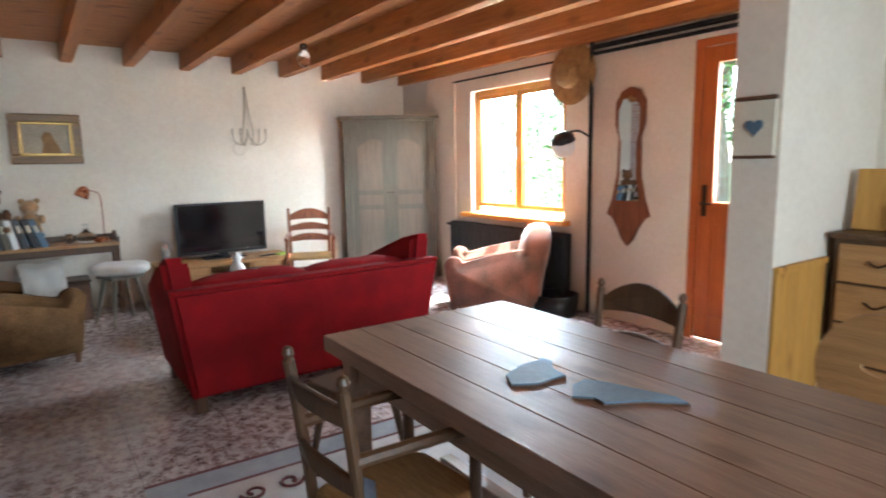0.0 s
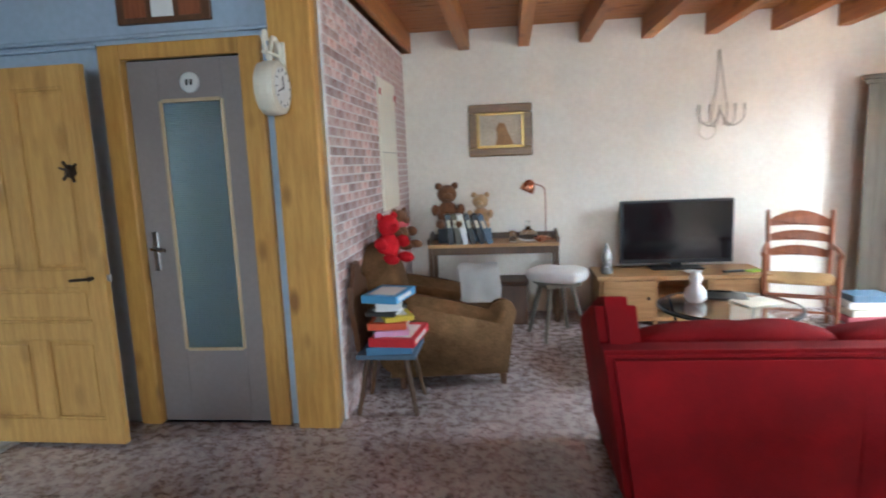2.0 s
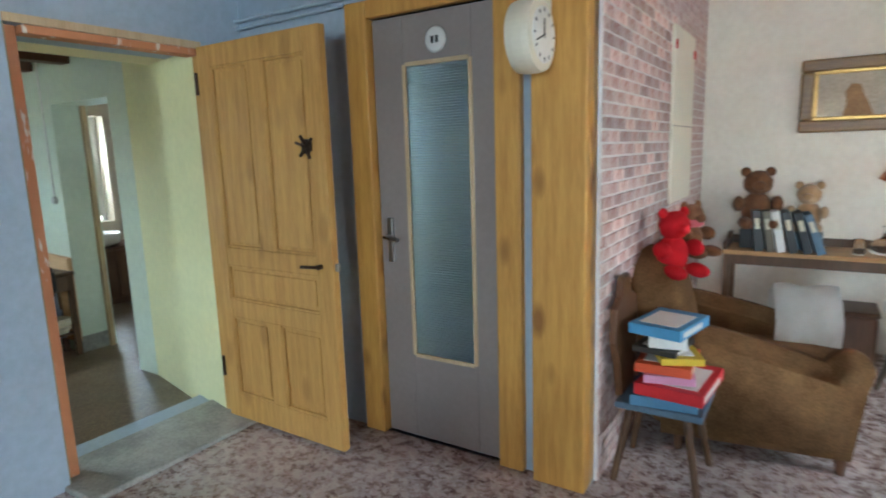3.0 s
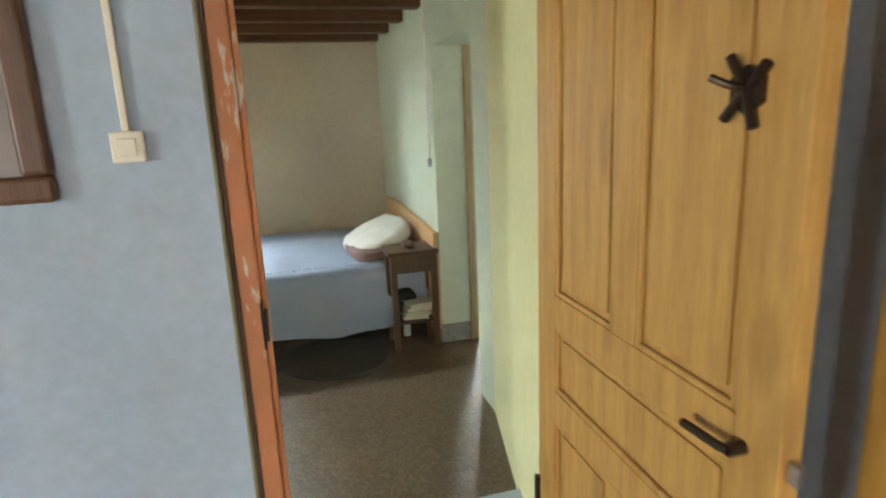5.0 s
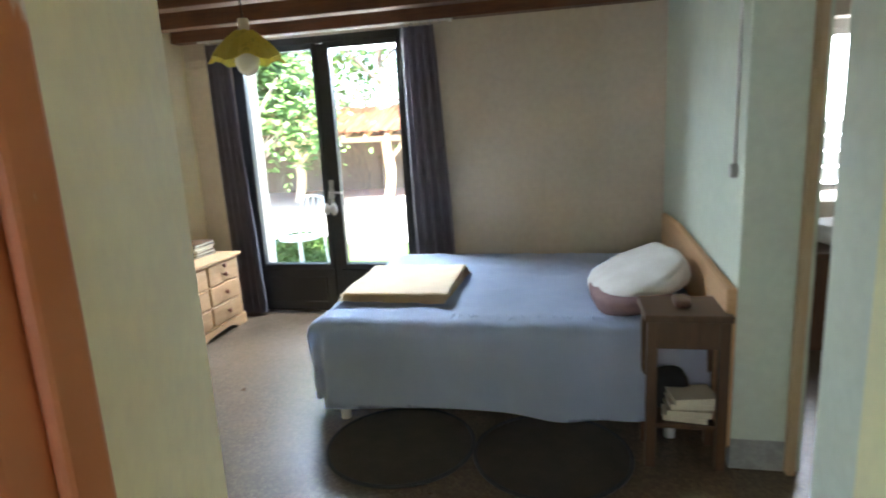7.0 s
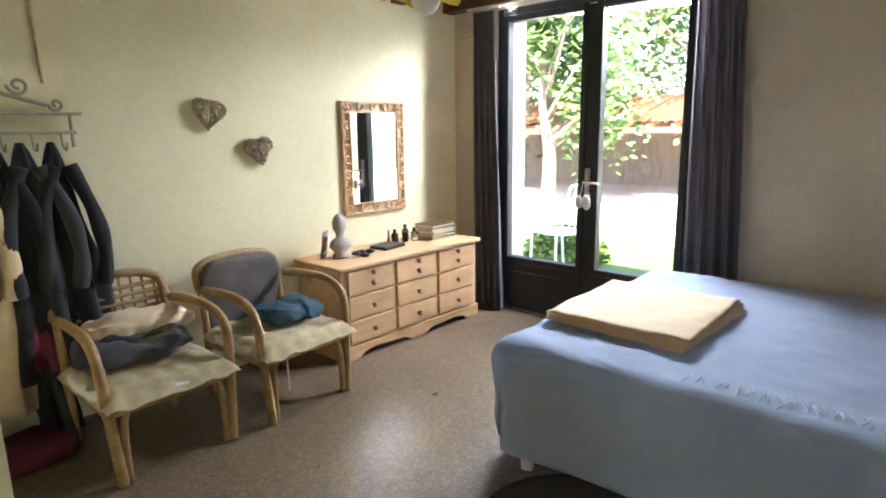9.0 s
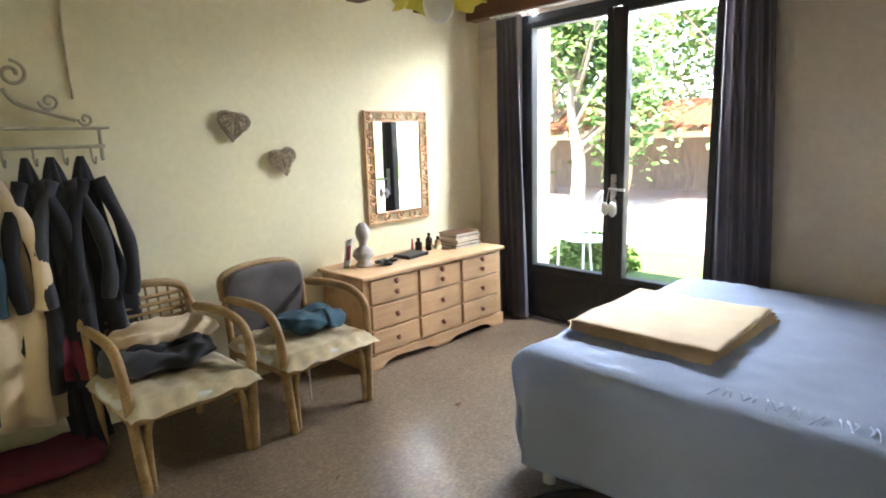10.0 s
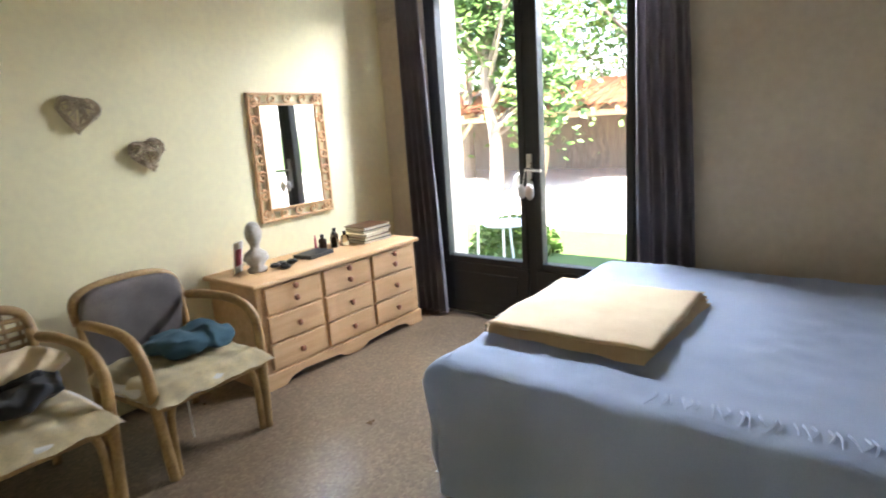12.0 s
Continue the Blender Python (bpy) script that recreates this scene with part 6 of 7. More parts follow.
wicker_heart(pose(-4.80, 0.893, 1.385, 0, -8, 0), 0.090)
wicker_heart(pose(-5.075, 0.893, 1.185, 0, 10, 0), 0.086)


def coat_rack():
    t = thing("coat_rack", pose(-3.80, 0.895, 1.375), "cream wrought iron wall coat rack with scrolls and shelf", "coat rack")
    part("shelf", box((-0.36, 0.02, -0.012), (0.46, 0.16, 0.0), 0.004), material("cream_iron", (0.50, 0.44, 0.30), 0.5, scale=12, grain=60, second=(0.36, 0.31, 0.21), bump=0.2), t)
    iron = MATS["cream_iron"]
    part("rail", tube([(-0.36, 0.05, -0.085), (0.46, 0.05, -0.085)], 0.008), iron, t)
    for s in (-1, 1):
        part("scroll", tube(curl((-0.0 + s * 0.05, 0.04, 0.22), 0.055, 1.3, math.pi / 2 if s > 0 else math.pi / 2, -s), 0.008, 6), iron, t)
        part("scroll", tube(spline([(s * 0.01, 0.04, 0.16), (s * 0.05, 0.04, 0.10), (s * 0.16, 0.04, 0.06), (s * 0.26, 0.04, 0.03)]), 0.009, 6), iron, t)
        part("scroll", tube(curl((s * 0.17, 0.04, 0.11), 0.04, 1.3, 0, s), 0.007, 6), iron, t)
        part("scroll", tube(curl((s * 0.30, 0.04, 0.035), 0.03, 1.2, 0, s), 0.007, 6), iron, t)
    for x in (-0.35, 0.45):
        part("end_bar", tube([(x, 0.03, 0.0), (x, 0.03, -0.15)], 0.008), iron, t)
    for x in (-0.30, -0.19, -0.08, 0.03, 0.14, 0.25):
        part("hook", tube(spline([(x, 0.05, -0.08), (x, 0.06, -0.14), (x, 0.10, -0.16), (x, 0.12, -0.13)]), 0.005, 6), iron, t)


coat_rack()
single("lantern", lathe([(0.035, 0), (0.04, 0.01), (0.04, 0.06), (0.02, 0.08), (0.02, 0.09)], 18), BUBBLE, pose(-3.62, 1.0, 1.376), "small yellowish glass jar on the coat rack", "jar", smooth=True)
single("cable", tube(spline([(-4.07, 0.897, 1.5), (-4.065, 0.897, 1.8), (-4.08, 0.897, 2.1), (-4.07, 0.897, 2.33)]), 0.006), TWIG, I4, "thin brown cable above the coat rack", "cable")


def garment(x, top, w, drop, mat, label, seed, shoulder=0.10):
    bm = bmesh.new()
    rows = []
    nz, na = 22, 56
    for j in range(nz + 1):
        v = j / nz
        half = 0.012 + (w / 2 - 0.012) * min(1, v * 1.5) ** 0.8
        deep = 0.02 + 0.06 * min(1, v * 2)
        row = []
        for i in range(na):
            a = 2 * math.pi * i / na
            r = 1 + (0.06 + 0.26 * v) * math.sin(7 * a + seed + v) + 0.25 * noise.noise((math.cos(a) * 2 + seed, math.sin(a) * 2, v * 4))
            row.append(bm.verts.new((half * math.cos(a) * r + 0.02 * math.sin(seed + 3 * v), 0.03 + deep * math.sin(a) * r, -v * drop + 0.02 * math.cos(2 * a + seed) * v)))
        rows.append(row)
    for a, b in zip(rows, rows[1:]):
        for i in range(na):
            bm.faces.new((a[i], a[(i + 1) % na], b[(i + 1) % na], b[i]))
    bm.faces.new(rows[0])
    bm.faces.new(rows[-1][::-1])
    t = thing("garment", pose(x, 1.0, top), label, "garment", "clothes on the rack")
    part("body", bm, mat, t, smooth=True)
    if drop > 0.8:
        for q in (-1, 1):
            pts = spline([(q * w * 0.12, 0.06, -0.10), (q * w * 0.36, 0.10, -0.30), (q * w * 0.42, 0.13, -0.48), (q * w * 0.36, 0.12, -0.62)])
            part("sleeve", tube(pts, 0.036, 12, taper=[0.85 + 0.10 * math.sin(i * 0.6 + seed) for i in range(len(pts))]), mat, t, smooth=True)
    return t


garment(-4.05, 1.25, 0.26, 0.98, BLACKCLOTH, "long black coat hanging on the rack", 1.0)
garment(-3.94, 1.25, 0.30, 0.92, CHARCOAL, "charcoal jacket hanging on the rack", 2.1)
garment(-3.83, 1.25, 0.26, 1.02, BLACKCLOTH, "black garment hanging on the rack", 3.3)
garment(-3.68, 1.25, 0.32, 1.12, BEIGE, "pale beige dress hanging on the rack", 4.2)
garment(-3.55, 1.25, 0.28, 1.05, TEAL, "grey-green blouse hanging on the rack", 5.6)
garment(-3.90, 0.60, 0.16, 0.30, WINE, "wine red cloth hanging below the jackets", 6.1)
garment(-3.92, 0.42, 0.13, 0.46, BLACKCLOTH, "black trouser leg hanging to the floor", 7.0)
single("cloth", soft((-0.2, -0.14, 0), (0.2, 0.14, 0.07), 0.05, 8, 0.02, 3), WINE, pose(-3.72, 1.12, FB), "crumpled red cloth on the floor", "cloth", smooth=True)


def wicker_chair(m, label):
    """A cane armchair facing +y, its middle at the origin."""
    t = thing("wicker_armchair", m, label, "armchair", "wicker armchairs")
    hw = 0.25
    for s in (-1, 1):
        loop = spline([(s * (hw - 0.02), 0.27, 0), (s * hw, 0.26, 0.30), (s * (hw + 0.01), 0.24, 0.50), (s * (hw + 0.005), 0.14, 0.575), (s * hw, -0.05, 0.585), (s * (hw - 0.01), -0.22, 0.57)])
        part("arm", tube(loop, 0.021, 10), WICKER, t, smooth=True)
        part("front_leg", tube(spline([(s * (hw - 0.045), 0.265, 0), (s * (hw - 0.05), 0.26, 0.24), (s * (hw - 0.09), 0.25, 0.32)]), 0.015, 8), WICKER, t, smooth=True)
        part("back_leg", tube(spline([(s * (hw - 0.03), -0.27, 0), (s * (hw - 0.02), -0.25, 0.35), (s * (hw - 0.02), -0.28, 0.60)]), 0.019, 8), WICKER, t, smooth=True)
        part("side_rail", tube([(s * hw, 0.26, 0.30), (s * (hw - 0.02), -0.25, 0.28)], 0.016), WICKER, t)
    part("top_rail", tube(spline([(-hw + 0.01, -0.27, 0.56), (-hw + 0.03, -0.31, 0.66), (-0.10, -0.32, 0.70), (0.10, -0.32, 0.70), (hw - 0.03, -0.31, 0.66), (hw - 0.01, -0.27, 0.56)]), 0.02, 10), WICKER, t, smooth=True)
    for k in range(8):
        z = 0.38 + k * 0.037
        part("back_weave", tube([(u * (hw - 0.03), -0.285 - 0.10 * (z - 0.4) + 0.006 * math.sin(i * math.pi + k * math.pi), z) for i, u in enumerate([q / 10 - 1 for q in range(21)])], 0.010, 6), WICKER, t)
    for k in range(9):
        x = -hw + 0.045 + k * (2 * hw - 0.09) / 8
        part("back_spoke", tube([(x, -0.26, 0.32), (x, -0.32, 0.685)], 0.006, 6), WICKER, t)
    part("front_rail", tube([(-hw, 0.26, 0.30), (hw, 0.26, 0.30)], 0.018), WICKER, t)
    part("seat_deck", box((-hw, -0.24, 0.285), (hw, 0.25, 0.305), 0.004), WICKER, t)
    return t


def quilt_cushion(m, seed):
    t = thing("cushion", m, "cream quilted seat cushion with scalloped edge", "cushion", "seat cushions")
    bm = soft((-0.25, -0.24, 0), (0.25, 0.26, 0.06), 0.03, 8, 0.004)
    part("pad", bm, OFFWHITE, t, smooth=True)
    bm = bmesh.new()
    n = 30
    rows = []
    for i in range(n + 1):
        row = []
        for j in range(n + 1):
            u, v = i / n * 2 - 1, j / n * 2 - 1
            edge = max(abs(u), abs(v))
            x, y = u * 0.275, v * 0.28 + 0.02
            z = 0.075 + 0.010 * abs(math.sin(u * 9) * math.sin(v * 9)) - 0.055 * max(0, edge - 0.8) / 0.2 + 0.012 * math.sin(14 * (u + v)) * max(0, edge - 0.7) + 0.01 * noise.noise((u * 3 + seed, v * 3, 0))
            row.append(bm.verts.new((x, y, z)))
        rows.append(row)
    for i in range(n):
        for j in range(n):
            bm.faces.new((rows[i][j], rows[i + 1][j], rows[i + 1][j + 1], rows[i][j + 1]))
    bmesh.ops.solidify(bm, geom=bm.faces[:], thickness=0.014)
    part("quilt", bm, CREAM, t, "cream quilted cotton top", True)


def crumple(name, m, a, b, mat, label, seed):
    bm = soft(a, b, 0.06, 12, 0.035, seed)
    for v in bm.verts:
        v.co += Vector(noise.noise_vector(v.co * 22 + Vector((seed, 0, 0)))) * 0.012
    single(name, bm, mat, m, label, name, "clothes on the chairs", smooth=True)


for cx, rz in ((-4.18, 2), (-4.82, 4)):
    wicker_chair(pose(cx, 1.37, FB, 0, 0, rz), "cane armchair piled with clothes beside the bedroom wall")
    quilt_cushion(pose(cx, 1.40, FB + 0.306, 0, 0, rz), cx)
crumple("garment", pose(-4.16, 1.33, FB + 0.39), (-0.2, -0.16, 0), (0.2, 0.12, 0.09), CHARCOAL, "dark crumpled clothes lying on the cane chair", 2)
crumple("garment", pose(-4.12, 1.26, FB + 0.43), (-0.2, -0.10, 0), (0.10, 0.10, 0.06), BLACKCLOTH, "black crumpled clothes lying on the cane chair", 5)
crumple("garment", pose(-4.26, 1.22, FB + 0.43), (-0.15, -0.08, 0), (0.22, 0.08, 0.12), BEIGE, "beige striped shirt lying on the cane chair", 8)
single("shawl", shift(soft((-0.22, -0.03, 0), (0.22, 0.03, 0.36), 0.02, 10, 0.012, 3), I4), GREYKNIT, pose(-4.80, 1.09, FB + 0.33, -4, 0, 4), "grey-brown knitted shawl over the chair back", "shawl", smooth=True)
crumple("jeans", pose(-4.90, 1.36, FB + 0.39, 0, -8, 20), (-0.17, -0.12, 0), (0.17, 0.13, 0.08), TEAL, "folded teal jeans lying on the cane chair", 12)
single("ribbon", tube([(-4.72, 1.63, 0.22), (-4.72, 1.635, 0.06)], 0.004), OFFWHITE, I4, "white cushion tie hanging down", "ribbon")

# things on the dresser
TOPZ = FB + 0.576
bust = lathe([(0.055, 0), (0.06, 0.015), (0.04, 0.03), (0.075, 0.07), (0.065, 0.10), (0.028, 0.125), (0.028, 0.15), (0.045, 0.18), (0.05, 0.215), (0.04, 0.25), (0.02, 0.268), (0.002, 0.272)], 28)
for v in bust.verts:
    v.co.y *= 0.85
single("bust", bust, material("plaster_cast", (0.52, 0.48, 0.42), 0.8, scale=16, grain=80, second=(0.36, 0.32, 0.27)), pose(-5.47, 1.10, TOPZ, 0, 0, 20), "small pale plaster bust standing on the dresser", "bust", smooth=True)
card = thing("card", pose(-5.40, 1.02, TOPZ, -8, 0, 30), "white card with red print leaning by the bust", "card")
part("sheet", box((-0.05, -0.002, 0), (0.05, 0.002, 0.17)), WHITE, card)
part("print", box((-0.03, -0.004, 0.04), (0.03, -0.002, 0.13)), PINKCLOTH, card)
part("print", box((-0.03, 0.002, 0.04), (0.03, 0.004, 0.13)), PINKCLOTH, card)
bm = bmesh.new()
for k in range(6):
    tube([(0.025 * k + 0.02 * math.cos(a * 0.5236), 0.03 * math.sin(k * 2) + 0.02 * math.sin(a * 0.5236), 0.012 + 0.012 * (k % 2)) for a in range(12)], 0.010, 6, bm, True)
single("necklace", bm, BLACK, pose(-5.66, 1.14, TOPZ, 0, 0, 20), "dark bead necklace heaped on the dresser", "necklace", smooth=True)
single("book", box((-0.10, -0.07, 0), (0.10, 0.07, 0.022), 0.003), ANTHRACITE, pose(-5.86, 1.10, TOPZ, 0, 0, 8), "thin dark book lying on the dresser", "book")
for k, (x, y, hh) in enumerate(((-6.02, 1.0, 0.09), (-6.08, 1.04, 0.10), (-6.13, 0.99, 0.11), (-6.16, 1.05, 0.09))):
    t = thing("bottle", pose(x, y, TOPZ), "small dark perfume bottle on the dresser", "bottle", "perfume bottles")
    part("flask", lathe([(0.022, 0), (0.025, 0.005), (0.025, hh * 0.65), (0.01, hh * 0.75), (0.01, hh * 0.8)], 16), BUBBLE if k % 2 else BRONZE, t, smooth=True)
    part("cap", cyl((0, 0, hh * 0.8), (0, 0, hh), 0.012), BLACK, t)
single("lipstick", cyl((0, 0, 0), (0, 0, 0.09), 0.011, 0.004), PINKCLOTH, pose(-5.98, 0.98, TOPZ), "small pink cone-shaped tube on the dresser", "cosmetics")
for k in range(5):
    t = thing("book", pose(-6.33 + 0.008 * (k % 3), 1.10, TOPZ + 0.022 * k, 0, 0, 5 * (k % 3) - 4), "thin book in the pile on the dresser", "book", "books on the dresser")
    part("page_block", box((-0.115, -0.085, 0.002), (0.115, 0.085, 0.018)), PAPER, t)
    part("cover", box((-0.12, -0.09, 0.018), (0.12, 0.09, 0.021)), (CHARCOAL, WALNUT, PAPER, ANTHRACITE, WALNUT)[k], t)

# ceiling lamp
pl = thing("pendant_lamp", pose(-4.60, 2.70, 1.68), "pendant lamp with a pleated yellow patterned shade", "pendant lamp")
bm = bmesh.new()
rings = []
for r, z in ((0.03, 0.11), (0.05, 0.108), (0.10, 0.07), (0.155, 0.02), (0.19, -0.025)):
    rings.append([bm.verts.new((r * (1 + 0.07 * (r / 0.19) * math.cos(k * math.pi / 2.0)) * math.cos(2 * math.pi * k / 48), r * (1 + 0.07 * (r / 0.19) * math.cos(k * math.pi / 2.0)) * math.sin(2 * math.pi * k / 48), z - 0.012 * (r / 0.19) * math.cos(k * math.pi / 4))) for k in range(48)])
for a, b in zip(rings, rings[1:]):
    for k in range(48):
        bm.faces.new((a[k], a[(k + 1) % 48], b[(k + 1) % 48], b[k]))
bmesh.ops.solidify(bm, geom=bm.faces[:], thickness=0.004)
shift(bm, Matrix.Diagonal((0.70, 0.70, 0.8, 1)))
part("shade", bm, material("yellow_lampshade", (0.72, 0.62, 0.16), 0.8, scale=26, grain=60, second=(0.45, 0.40, 0.12), bump=0.1, mix=(0.36, 0.44)), pl)
part("bulb", ball((0, 0, -0.02), (0.045, 0.045, 0.055), 3), WHITE, pl, smooth=True)
part("socket", cyl((0, 0, 0.02), (0, 0, 0.13), 0.02), IVORY, pl)
part("cord", tube([(0, 0, 0.12), (0.05, 0, 0.65)], 0.004), BRONZE, pl)
hb = thing("door_charm", pose(-6.735, 2.05, 0.90), "white fabric hearts hanging from the door handle", "ornament")
part("string", tube([(0, 0, 0.04), (0, -0.02, -0.06)], 0.003), OFFWHITE, hb)
part("heart", ball((0, -0.03, -0.10), (0.018, 0.03, 0.045), 2), OFFWHITE, hb, smooth=True)
part("heart", ball((0.012, 0.03, -0.10), (0.018, 0.032, 0.05), 2), OFFWHITE, hb, smooth=True)

# back room
bc = thing("washstand", pose(-6.45, 5.55, FB), "dark wooden washstand below the back room window", "cabinet")
part("carcass", box((-0.3, -0.5, 0), (0.25, 0.5, 0.60), 0.005), WALNUT, bc)
part("door", box((0.25, -0.48, 0.06), (0.268, -0.01, 0.57), 0.006), WALNUT, bc)
part("door", box((0.25, 0.01, 0.06), (0.268, 0.48, 0.57), 0.006), WALNUT, bc)
part("basin", lathe([(0.10, 0.60), (0.19, 0.63), (0.21, 0.74), (0.19, 0.74), (0.16, 0.64), (0.02, 0.62)], 28), WHITE, bc, smooth=True)

# ---- garden ----
structure("ground", box((-120, -120, -0.5), (120, 120, -0.32)), GRASS, "grass reaching to the horizon")
structure("terrace", box((-24, -16, -0.32), (-7.15, 14, -0.14)), GRAVEL, "pale sunlit gravel court")
structure("lawn", box((-9.9, -3, -0.16), (-7.9, 8, -0.10)), GRASS, "strip of mown lawn by the garden door")


def tree(m, h, r, n, seed, label):
    """Tapered trunk with limbs and a crown of many small leaves."""
    rnd = random.Random(seed)
    t = thing("tree", m, label, "tree", "garden trees")
    bm = tube(spline([(0, 0, -0.2), (0.1, 0.05, h * 0.25), (-0.05, 0.1, h * 0.55), (0.1, 0, h * 0.9)]), 0.16, 8, taper=[1 - 0.03 * k for k in range(25)])
    limbs = []
    for k in range(9):
        a, z = rnd.uniform(0, 6.28), h * rnd.uniform(0.3, 0.8)
        e = (r * 0.75 * math.cos(a), r * 0.75 * math.sin(a), z + h * rnd.uniform(0.05, 0.3))
        limbs.append(e)
        tube(spline([(0, 0.05, z * 0.8), (e[0] * 0.5, e[1] * 0.5, z + 0.1), e]), 0.05, 6, bm, taper=[1 - 0.045 * q for q in range(17)])
    part("trunk", bm, BARK, t)
    verts, faces = [], []
    for k in range(n):
        c = limbs[k % len(limbs)] if k % 3 else (0, 0, h * 0.85)
        p = Vector(c) + Vector((rnd.gauss(0, r * 0.3), rnd.gauss(0, r * 0.3), rnd.gauss(0, h * 0.14)))
        s = rnd.uniform(0.05, 0.13)
        u = Vector((rnd.gauss(0, 1), rnd.gauss(0, 1), rnd.gauss(0, 0.6))).normalized()
        w = u.orthogonal().normalized()
        b = len(verts)
        verts += [p - u * s, p + w * s * 0.5, p + u * s, p - w * s * 0.5]
        faces.append((b, b + 1, b + 2, b + 3))
    me = bpy.data.meshes.new("crown")
    me.from_pydata(verts, [], faces)
    me.materials.append(LEAF)
    c = new("crown", me)
    c.parent = t
    return t


for k, (x, y, h, r) in enumerate(((-15.5, -4.5, 6.0, 2.6), (-17.5, -1.0, 6.5, 2.8), (-14.0, -7.5, 6.0, 2.6), (-18.5, 2.5, 6.5, 3.0), (-13.0, -2.2, 4.2, 1.3), (-19, -6, 7.5, 3.2), (-20, 6, 7, 3.2), (11.0, 6.5, 5.5, 2.6), (12.5, 9.5, 6.5, 3.0), (10.0, 3.6, 5.0, 2.2), (13.5, 12.5, 6, 3), (14, 5, 7, 3.2))):
    tree(pose(x, y, -0.3, 0, 0, 40 * k), h, r, 5200 if k < 7 else 4200, 20 + k, "leafy green garden tree with a grey trunk")


def hedge(x0, x1, y0, y1, z1, n, seed, label):
    rnd = random.Random(seed)
    verts, faces = [], []
    for k in range(n):
        p = Vector((rnd.uniform(x0, x1), rnd.uniform(y0, y1), rnd.uniform(-0.3, z1 + 0.25 * rnd.random())))
        s = rnd.uniform(0.03, 0.07) * (1 if z1 < 1 else 1.6)
        u = Vector((rnd.gauss(0, 1), rnd.gauss(0, 1), rnd.gauss(0, 1))).normalized()
        w = u.orthogonal().normalized()
        b = len(verts)
        verts += [p - u * s, p + w * s * 0.6, p + u * s, p - w * s * 0.6]
        faces.append((b, b + 1, b + 2, b + 3))
    me = bpy.data.meshes.new("hedge")
    me.from_pydata(verts, [], faces)
    me.materials.append(LEAF)
    tagged(new("hedge", me), label, "hedge", kind="stuff")


hedge(-21, -20, -14, 12, 2.4, 9000, 3, "tall green hedge at the end of the garden")
hedge(15.5, 17, -4, 18, 3.2, 9000, 4, "tall green hedge beyond the window")
rnd = random.Random(8)
bm = bmesh.new()
for k in range(1600):
    a, b = rnd.uniform(0, 6.28), rnd.uniform(-0.2, 1.57)
    p = Vector((0.42 * math.cos(b) * math.cos(a), 0.48 * math.cos(b) * math.sin(a), 0.36 * math.sin(b))) * rnd.uniform(0.86, 1.05)
    u = Vector((rnd.gauss(0, 1), rnd.gauss(0, 1), rnd.gauss(0, 1))).normalized() * 0.035
    w = u.orthogonal() * 0.6
    bm.faces.new([bm.verts.new(q) for q in (p - u, p + w, p + u, p - w)])
ball((0, 0, 0), (0.34, 0.40, 0.28), 2, bm)
single("bush", bm, LEAF, pose(-8.75, 0.75, -0.12), "low rounded green bush by the garden door", "bush")


def garden_chair():
    t = thing("garden_chair", pose(-8.0, 1.12, -0.10, 0, 0, -110), "white painted metal garden chair outside the door", "chair")
    for s in (-1, 1):
        part("front_leg", tube([(s * 0.19, 0.19, 0), (s * 0.18, 0.18, 0.43)], 0.011), WHITE, t)
        part("back_leg", tube(spline([(s * 0.19, -0.22, 0), (s * 0.18, -0.18, 0.43), (s * 0.17, -0.23, 0.7)]), 0.011), WHITE, t)
    part("top_rail", tube(spline([(-0.17, -0.23, 0.7), (-0.13, -0.25, 0.83), (0.13, -0.25, 0.83), (0.17, -0.23, 0.7)]), 0.011), WHITE, t)
    for x in (-0.08, 0, 0.08):
        part("back_bar", tube([(x, -0.18, 0.43), (x, -0.25, 0.83)], 0.006), WHITE, t)
    part("seat", lathe([(0.20, 0.425), (0.21, 0.435), (0.20, 0.445)], 32), WHITE, t)


garden_chair()


def pergola():
    t = thing("pergola", pose(-15.0, -2.6, -0.14, 0, 0, 6), "open lean-to with clay tile roof on pale trunks", "pergola")
    for k in range(6):
        y = -6 + k * 2.1
        part("post", tube(spline([(0.1 * (k % 2), y, 0), (0.05, y + 0.1, 0.6), (0, y, 1.35)]), 0.11, 8), PALEWOOD, t)
        part("brace", tube([(0, y, 0.8), (0, y + 0.45, 1.3)], 0.05, 6), PALEWOOD, t)
    part("beam", box((-0.08, -6.5, 1.3), (0.08, 5.2, 1.42), 0.01), PALEWOOD, t)
    part("back_wall", box((-2.6, -6.5, 0), (-2.45, 5.2, 2.0)), BARK, t)
    for k in range(24):
        part("rafter", shift(box((-2.7, -0.035, -0.05), (0.35, 0.035, 0.05)), pose(0, -6.3 + k * 0.49, 1.50, 0, 12, 0)), PALEWOOD, t)
    for k in range(56):
        bm = bmesh.new()
        n = 7
        for side in (0, 1):
            pass
        vs = []
        for x in (-2.75, 0.4):
            vs.append([bm.verts.new((x, 0.11 * math.cos(math.pi * i / n), 0.06 * math.sin(math.pi * i / n))) for i in range(n + 1)])
        for i in range(n):
            bm.faces.new((vs[0][i], vs[0][i + 1], vs[1][i + 1], vs[1][i]))
        bmesh.ops.solidify(bm, geom=bm.faces[:], thickness=0.015)
        part("tile_row", shift(bm, pose(0, -6.4 + k * 0.21, 1.57, 0, 12, 0)), ROOFTILE, t)


pergola()
structure("wall_exterior", box((9.6, 4.4, -0.3), (9.8, 5.0, 2.0)), material("pinkish_render", (0.42, 0.28, 0.25), 0.9), "pinkish rendered pillar outside the window")

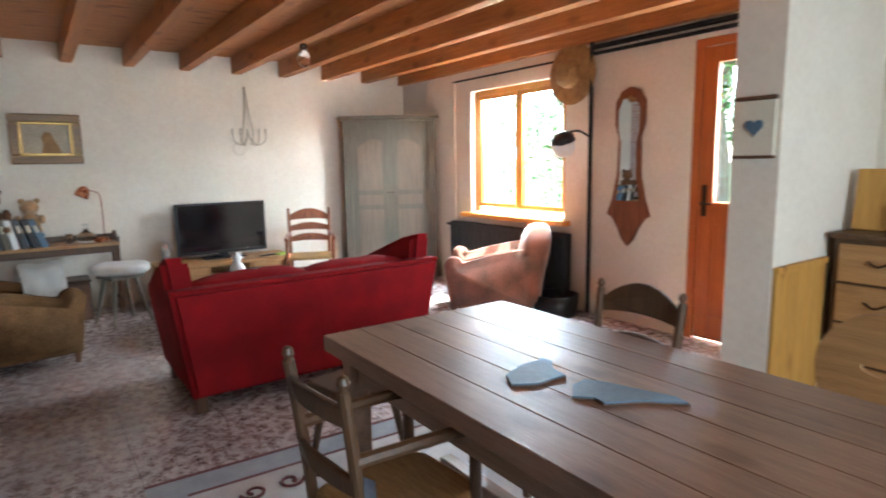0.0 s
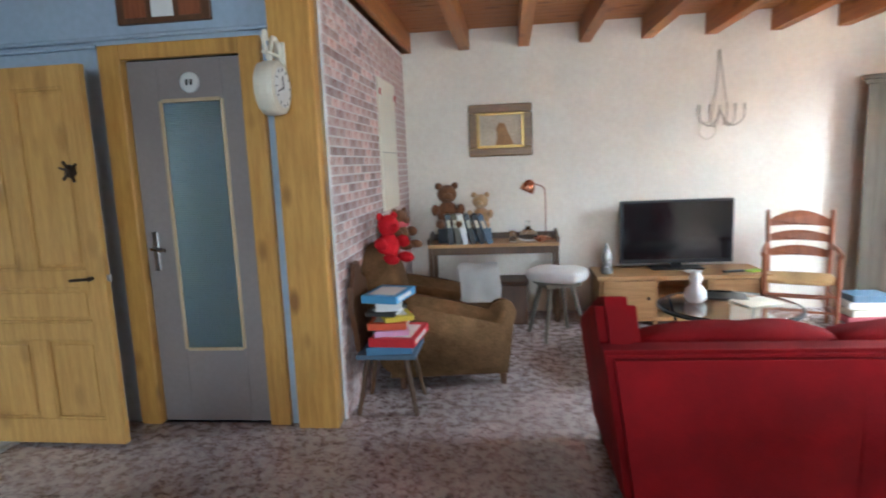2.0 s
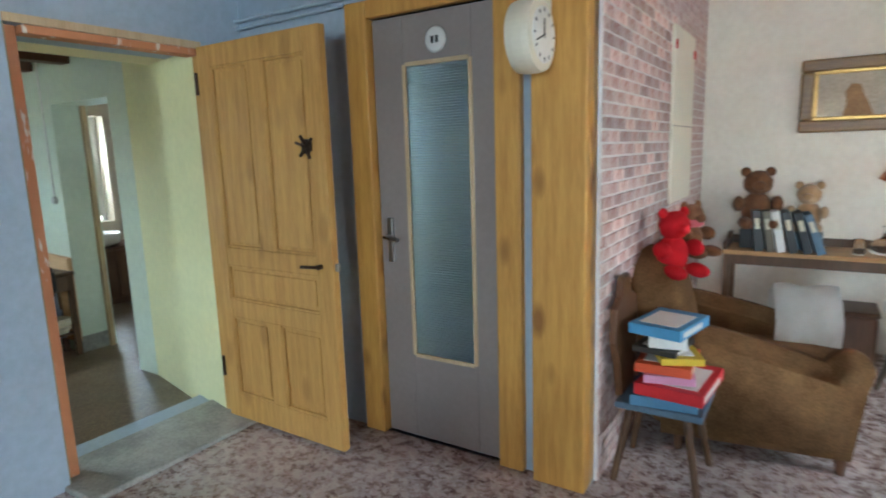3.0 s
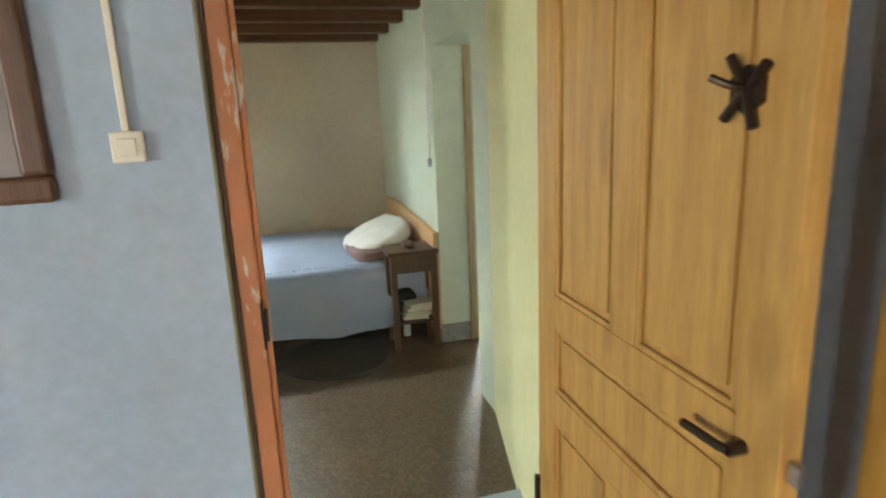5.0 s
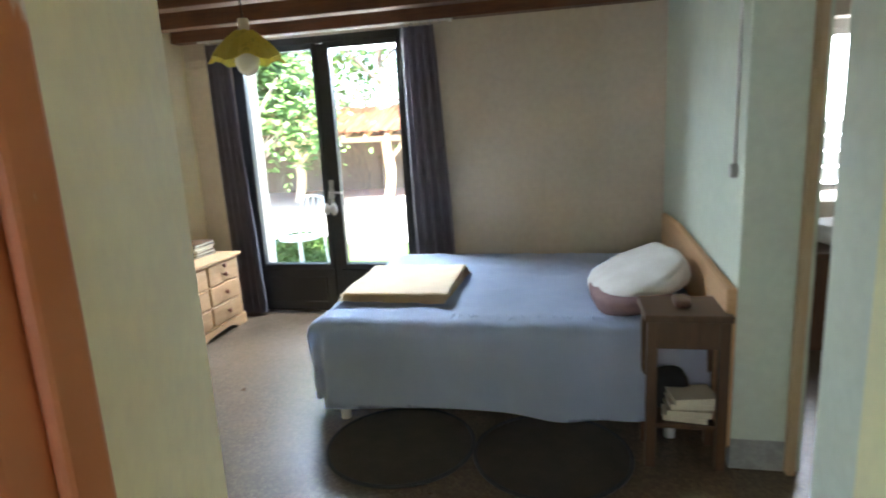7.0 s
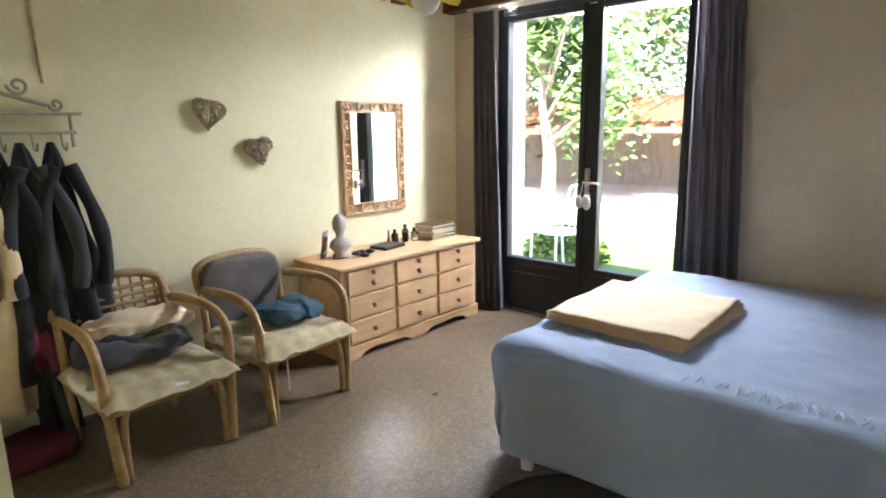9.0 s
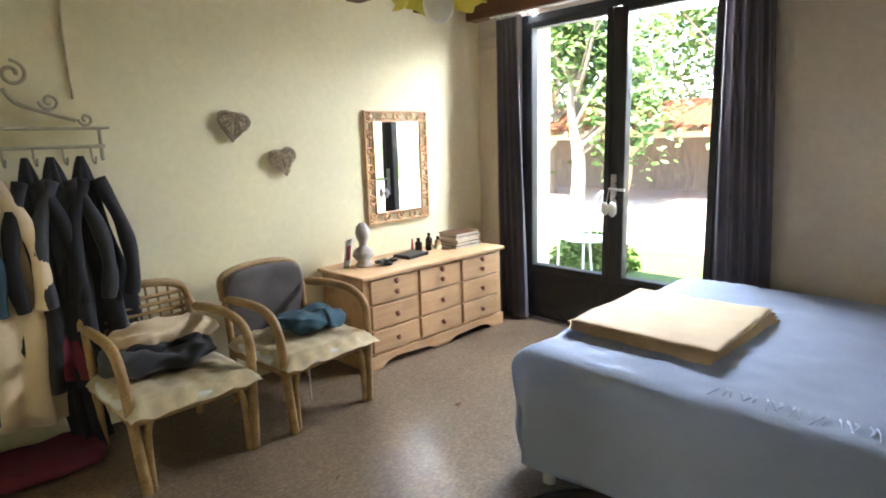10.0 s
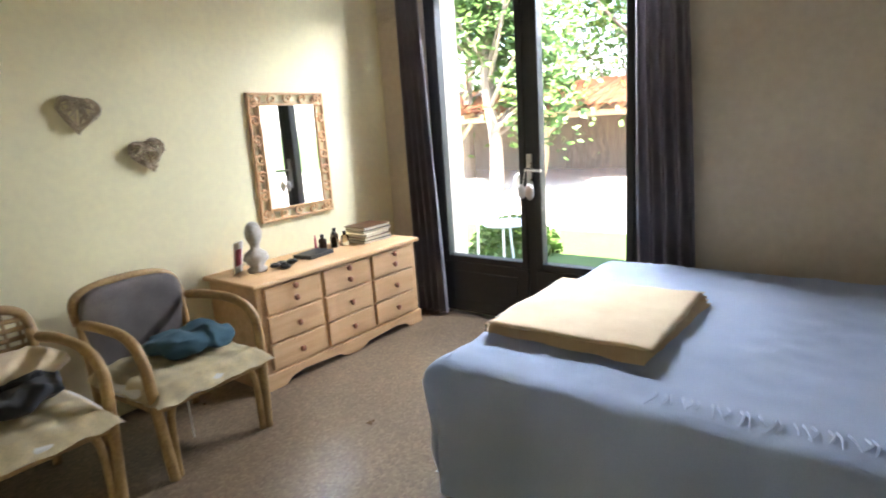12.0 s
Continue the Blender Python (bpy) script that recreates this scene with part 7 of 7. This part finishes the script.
# ---- floor tiles, floor border and bricks ----
TS = 0.30
bmt = box((0.0008, 0.0008, -0.012), (TS - 0.0008, TS - 0.0008, 0.0), 0.0018, 1)
fl = tagged(new("floor_tiles"), "mottled reddish grey cement floor tiles", "floor", kind="structure")
far_bm = bmesh.new()
first = None
count = 0
ny = int((7.02 + 3.3) / TS) + 1
for i in range(24):
    for j in range(ny):
        x, y = -2.75 + i * TS, -3.1 + j * TS
        if x + TS > 4.15 or y + TS > 7.06:
            if x + 0.05 > 4.15 or y + 0.05 > 7.02:
                continue
        if y > 4.56 and x + TS < -0.75:
            continue
        if count < 300 and -1.3 < x < 2.6 and 1.1 < y < 6.0:
            if first is None:
                first = part("tile", bmt, TILE, fl)
                ob = first
            else:
                ob = new("tile", first.data)
                ob.parent = fl
            ob.location = (x, y, 0)
            count += 1
        else:
            box((x + 0.0008, y + 0.0008, -0.012), (min(x + TS, 4.15) - 0.0008, min(y + TS, 7.02) - 0.0008, 0.0), bm=far_bm)
part("tile_field", far_bm, TILE, fl)["kind"] = "stuff"

# Laid like a flat rug; stands for the cement tile pattern of the floor.
rug = thing("rug", pose(1.35, 1.55, 0.002, 0, 0, -2), "pale cement tile carpet with red scroll border under the table", "rug")
part("field", box((-1.15, -1.6, 0.0), (1.15, 1.36, 0.005), 0.002, 1), material("grey_carpet_tile", (0.36, 0.36, 0.37), 0.95, scale=10, grain=200, second=(0.26, 0.27, 0.29), bump=0.5), rug)
part("inner_field", box((-1.0, -1.4, 0.005), (1.0, 1.16, 0.0065)), material("ivory_carpet_tile", (0.55, 0.50, 0.47), 0.95, scale=10, grain=200, second=(0.45, 0.40, 0.38), bump=0.5), rug)
for y in (1.345, 1.17):
    part("stripe", box((-1.15 if y > 1.3 else -1.0, y - 0.01, 0.0052), (1.15 if y > 1.3 else 1.0, y + 0.01, 0.0075)), material("maroon_carpet_tile", (0.16, 0.05, 0.05), 0.95, scale=10, grain=200, bump=0.4), rug)
for k in range(12):
    x = -0.92 + k * 0.165
    part("scroll", tube([(p[0], p[2], 0.008) for p in curl((x, 0, 1.03), 0.06, 1.2, k * 3.14, 1 if k % 2 else -1, 16)], 0.009, 4), MATS["maroon_carpet_tile"], rug)

bw, bh = 0.156, 0.0485
walln = tagged(new("wall_brick_face"), "whitewashed red brick wall face", "wall", kind="structure")
bsrc = None
rest = bmesh.new()
nb2 = 0
for r in range(46):
    z = 0.004 + r * 0.0535
    for c in range(17):
        y = 4.625 + c * 0.161 - (0.08 if r % 2 else 0)
        y0, y1 = max(y, 4.622), min(y + bw, 7.018)
        if y1 - y0 < 0.02 or z + bh > 2.45:
            continue
        whole = y1 - y0 > bw - 0.001
        if whole and nb2 < 300 and y < 5.9 and z > 0.55:
            if bsrc is None:
                bsrc = part("brick", box((0, 0, 0), (0.008, bw - 0.006, bh - 0.005), 0.002, 1), BRICKMAT, walln)
                ob = bsrc
            else:
                ob = new("brick", bsrc.data)
                ob.parent = walln
            ob.location = (-0.757 + random.uniform(-0.001, 0.001), y, z)
            nb2 += 1
        else:
            box((-0.757, y0, z), (-0.749, y1 - 0.006, z + bh - 0.005), bm=rest)
part("brick_field", rest, BRICKMAT, walln)["kind"] = "stuff"
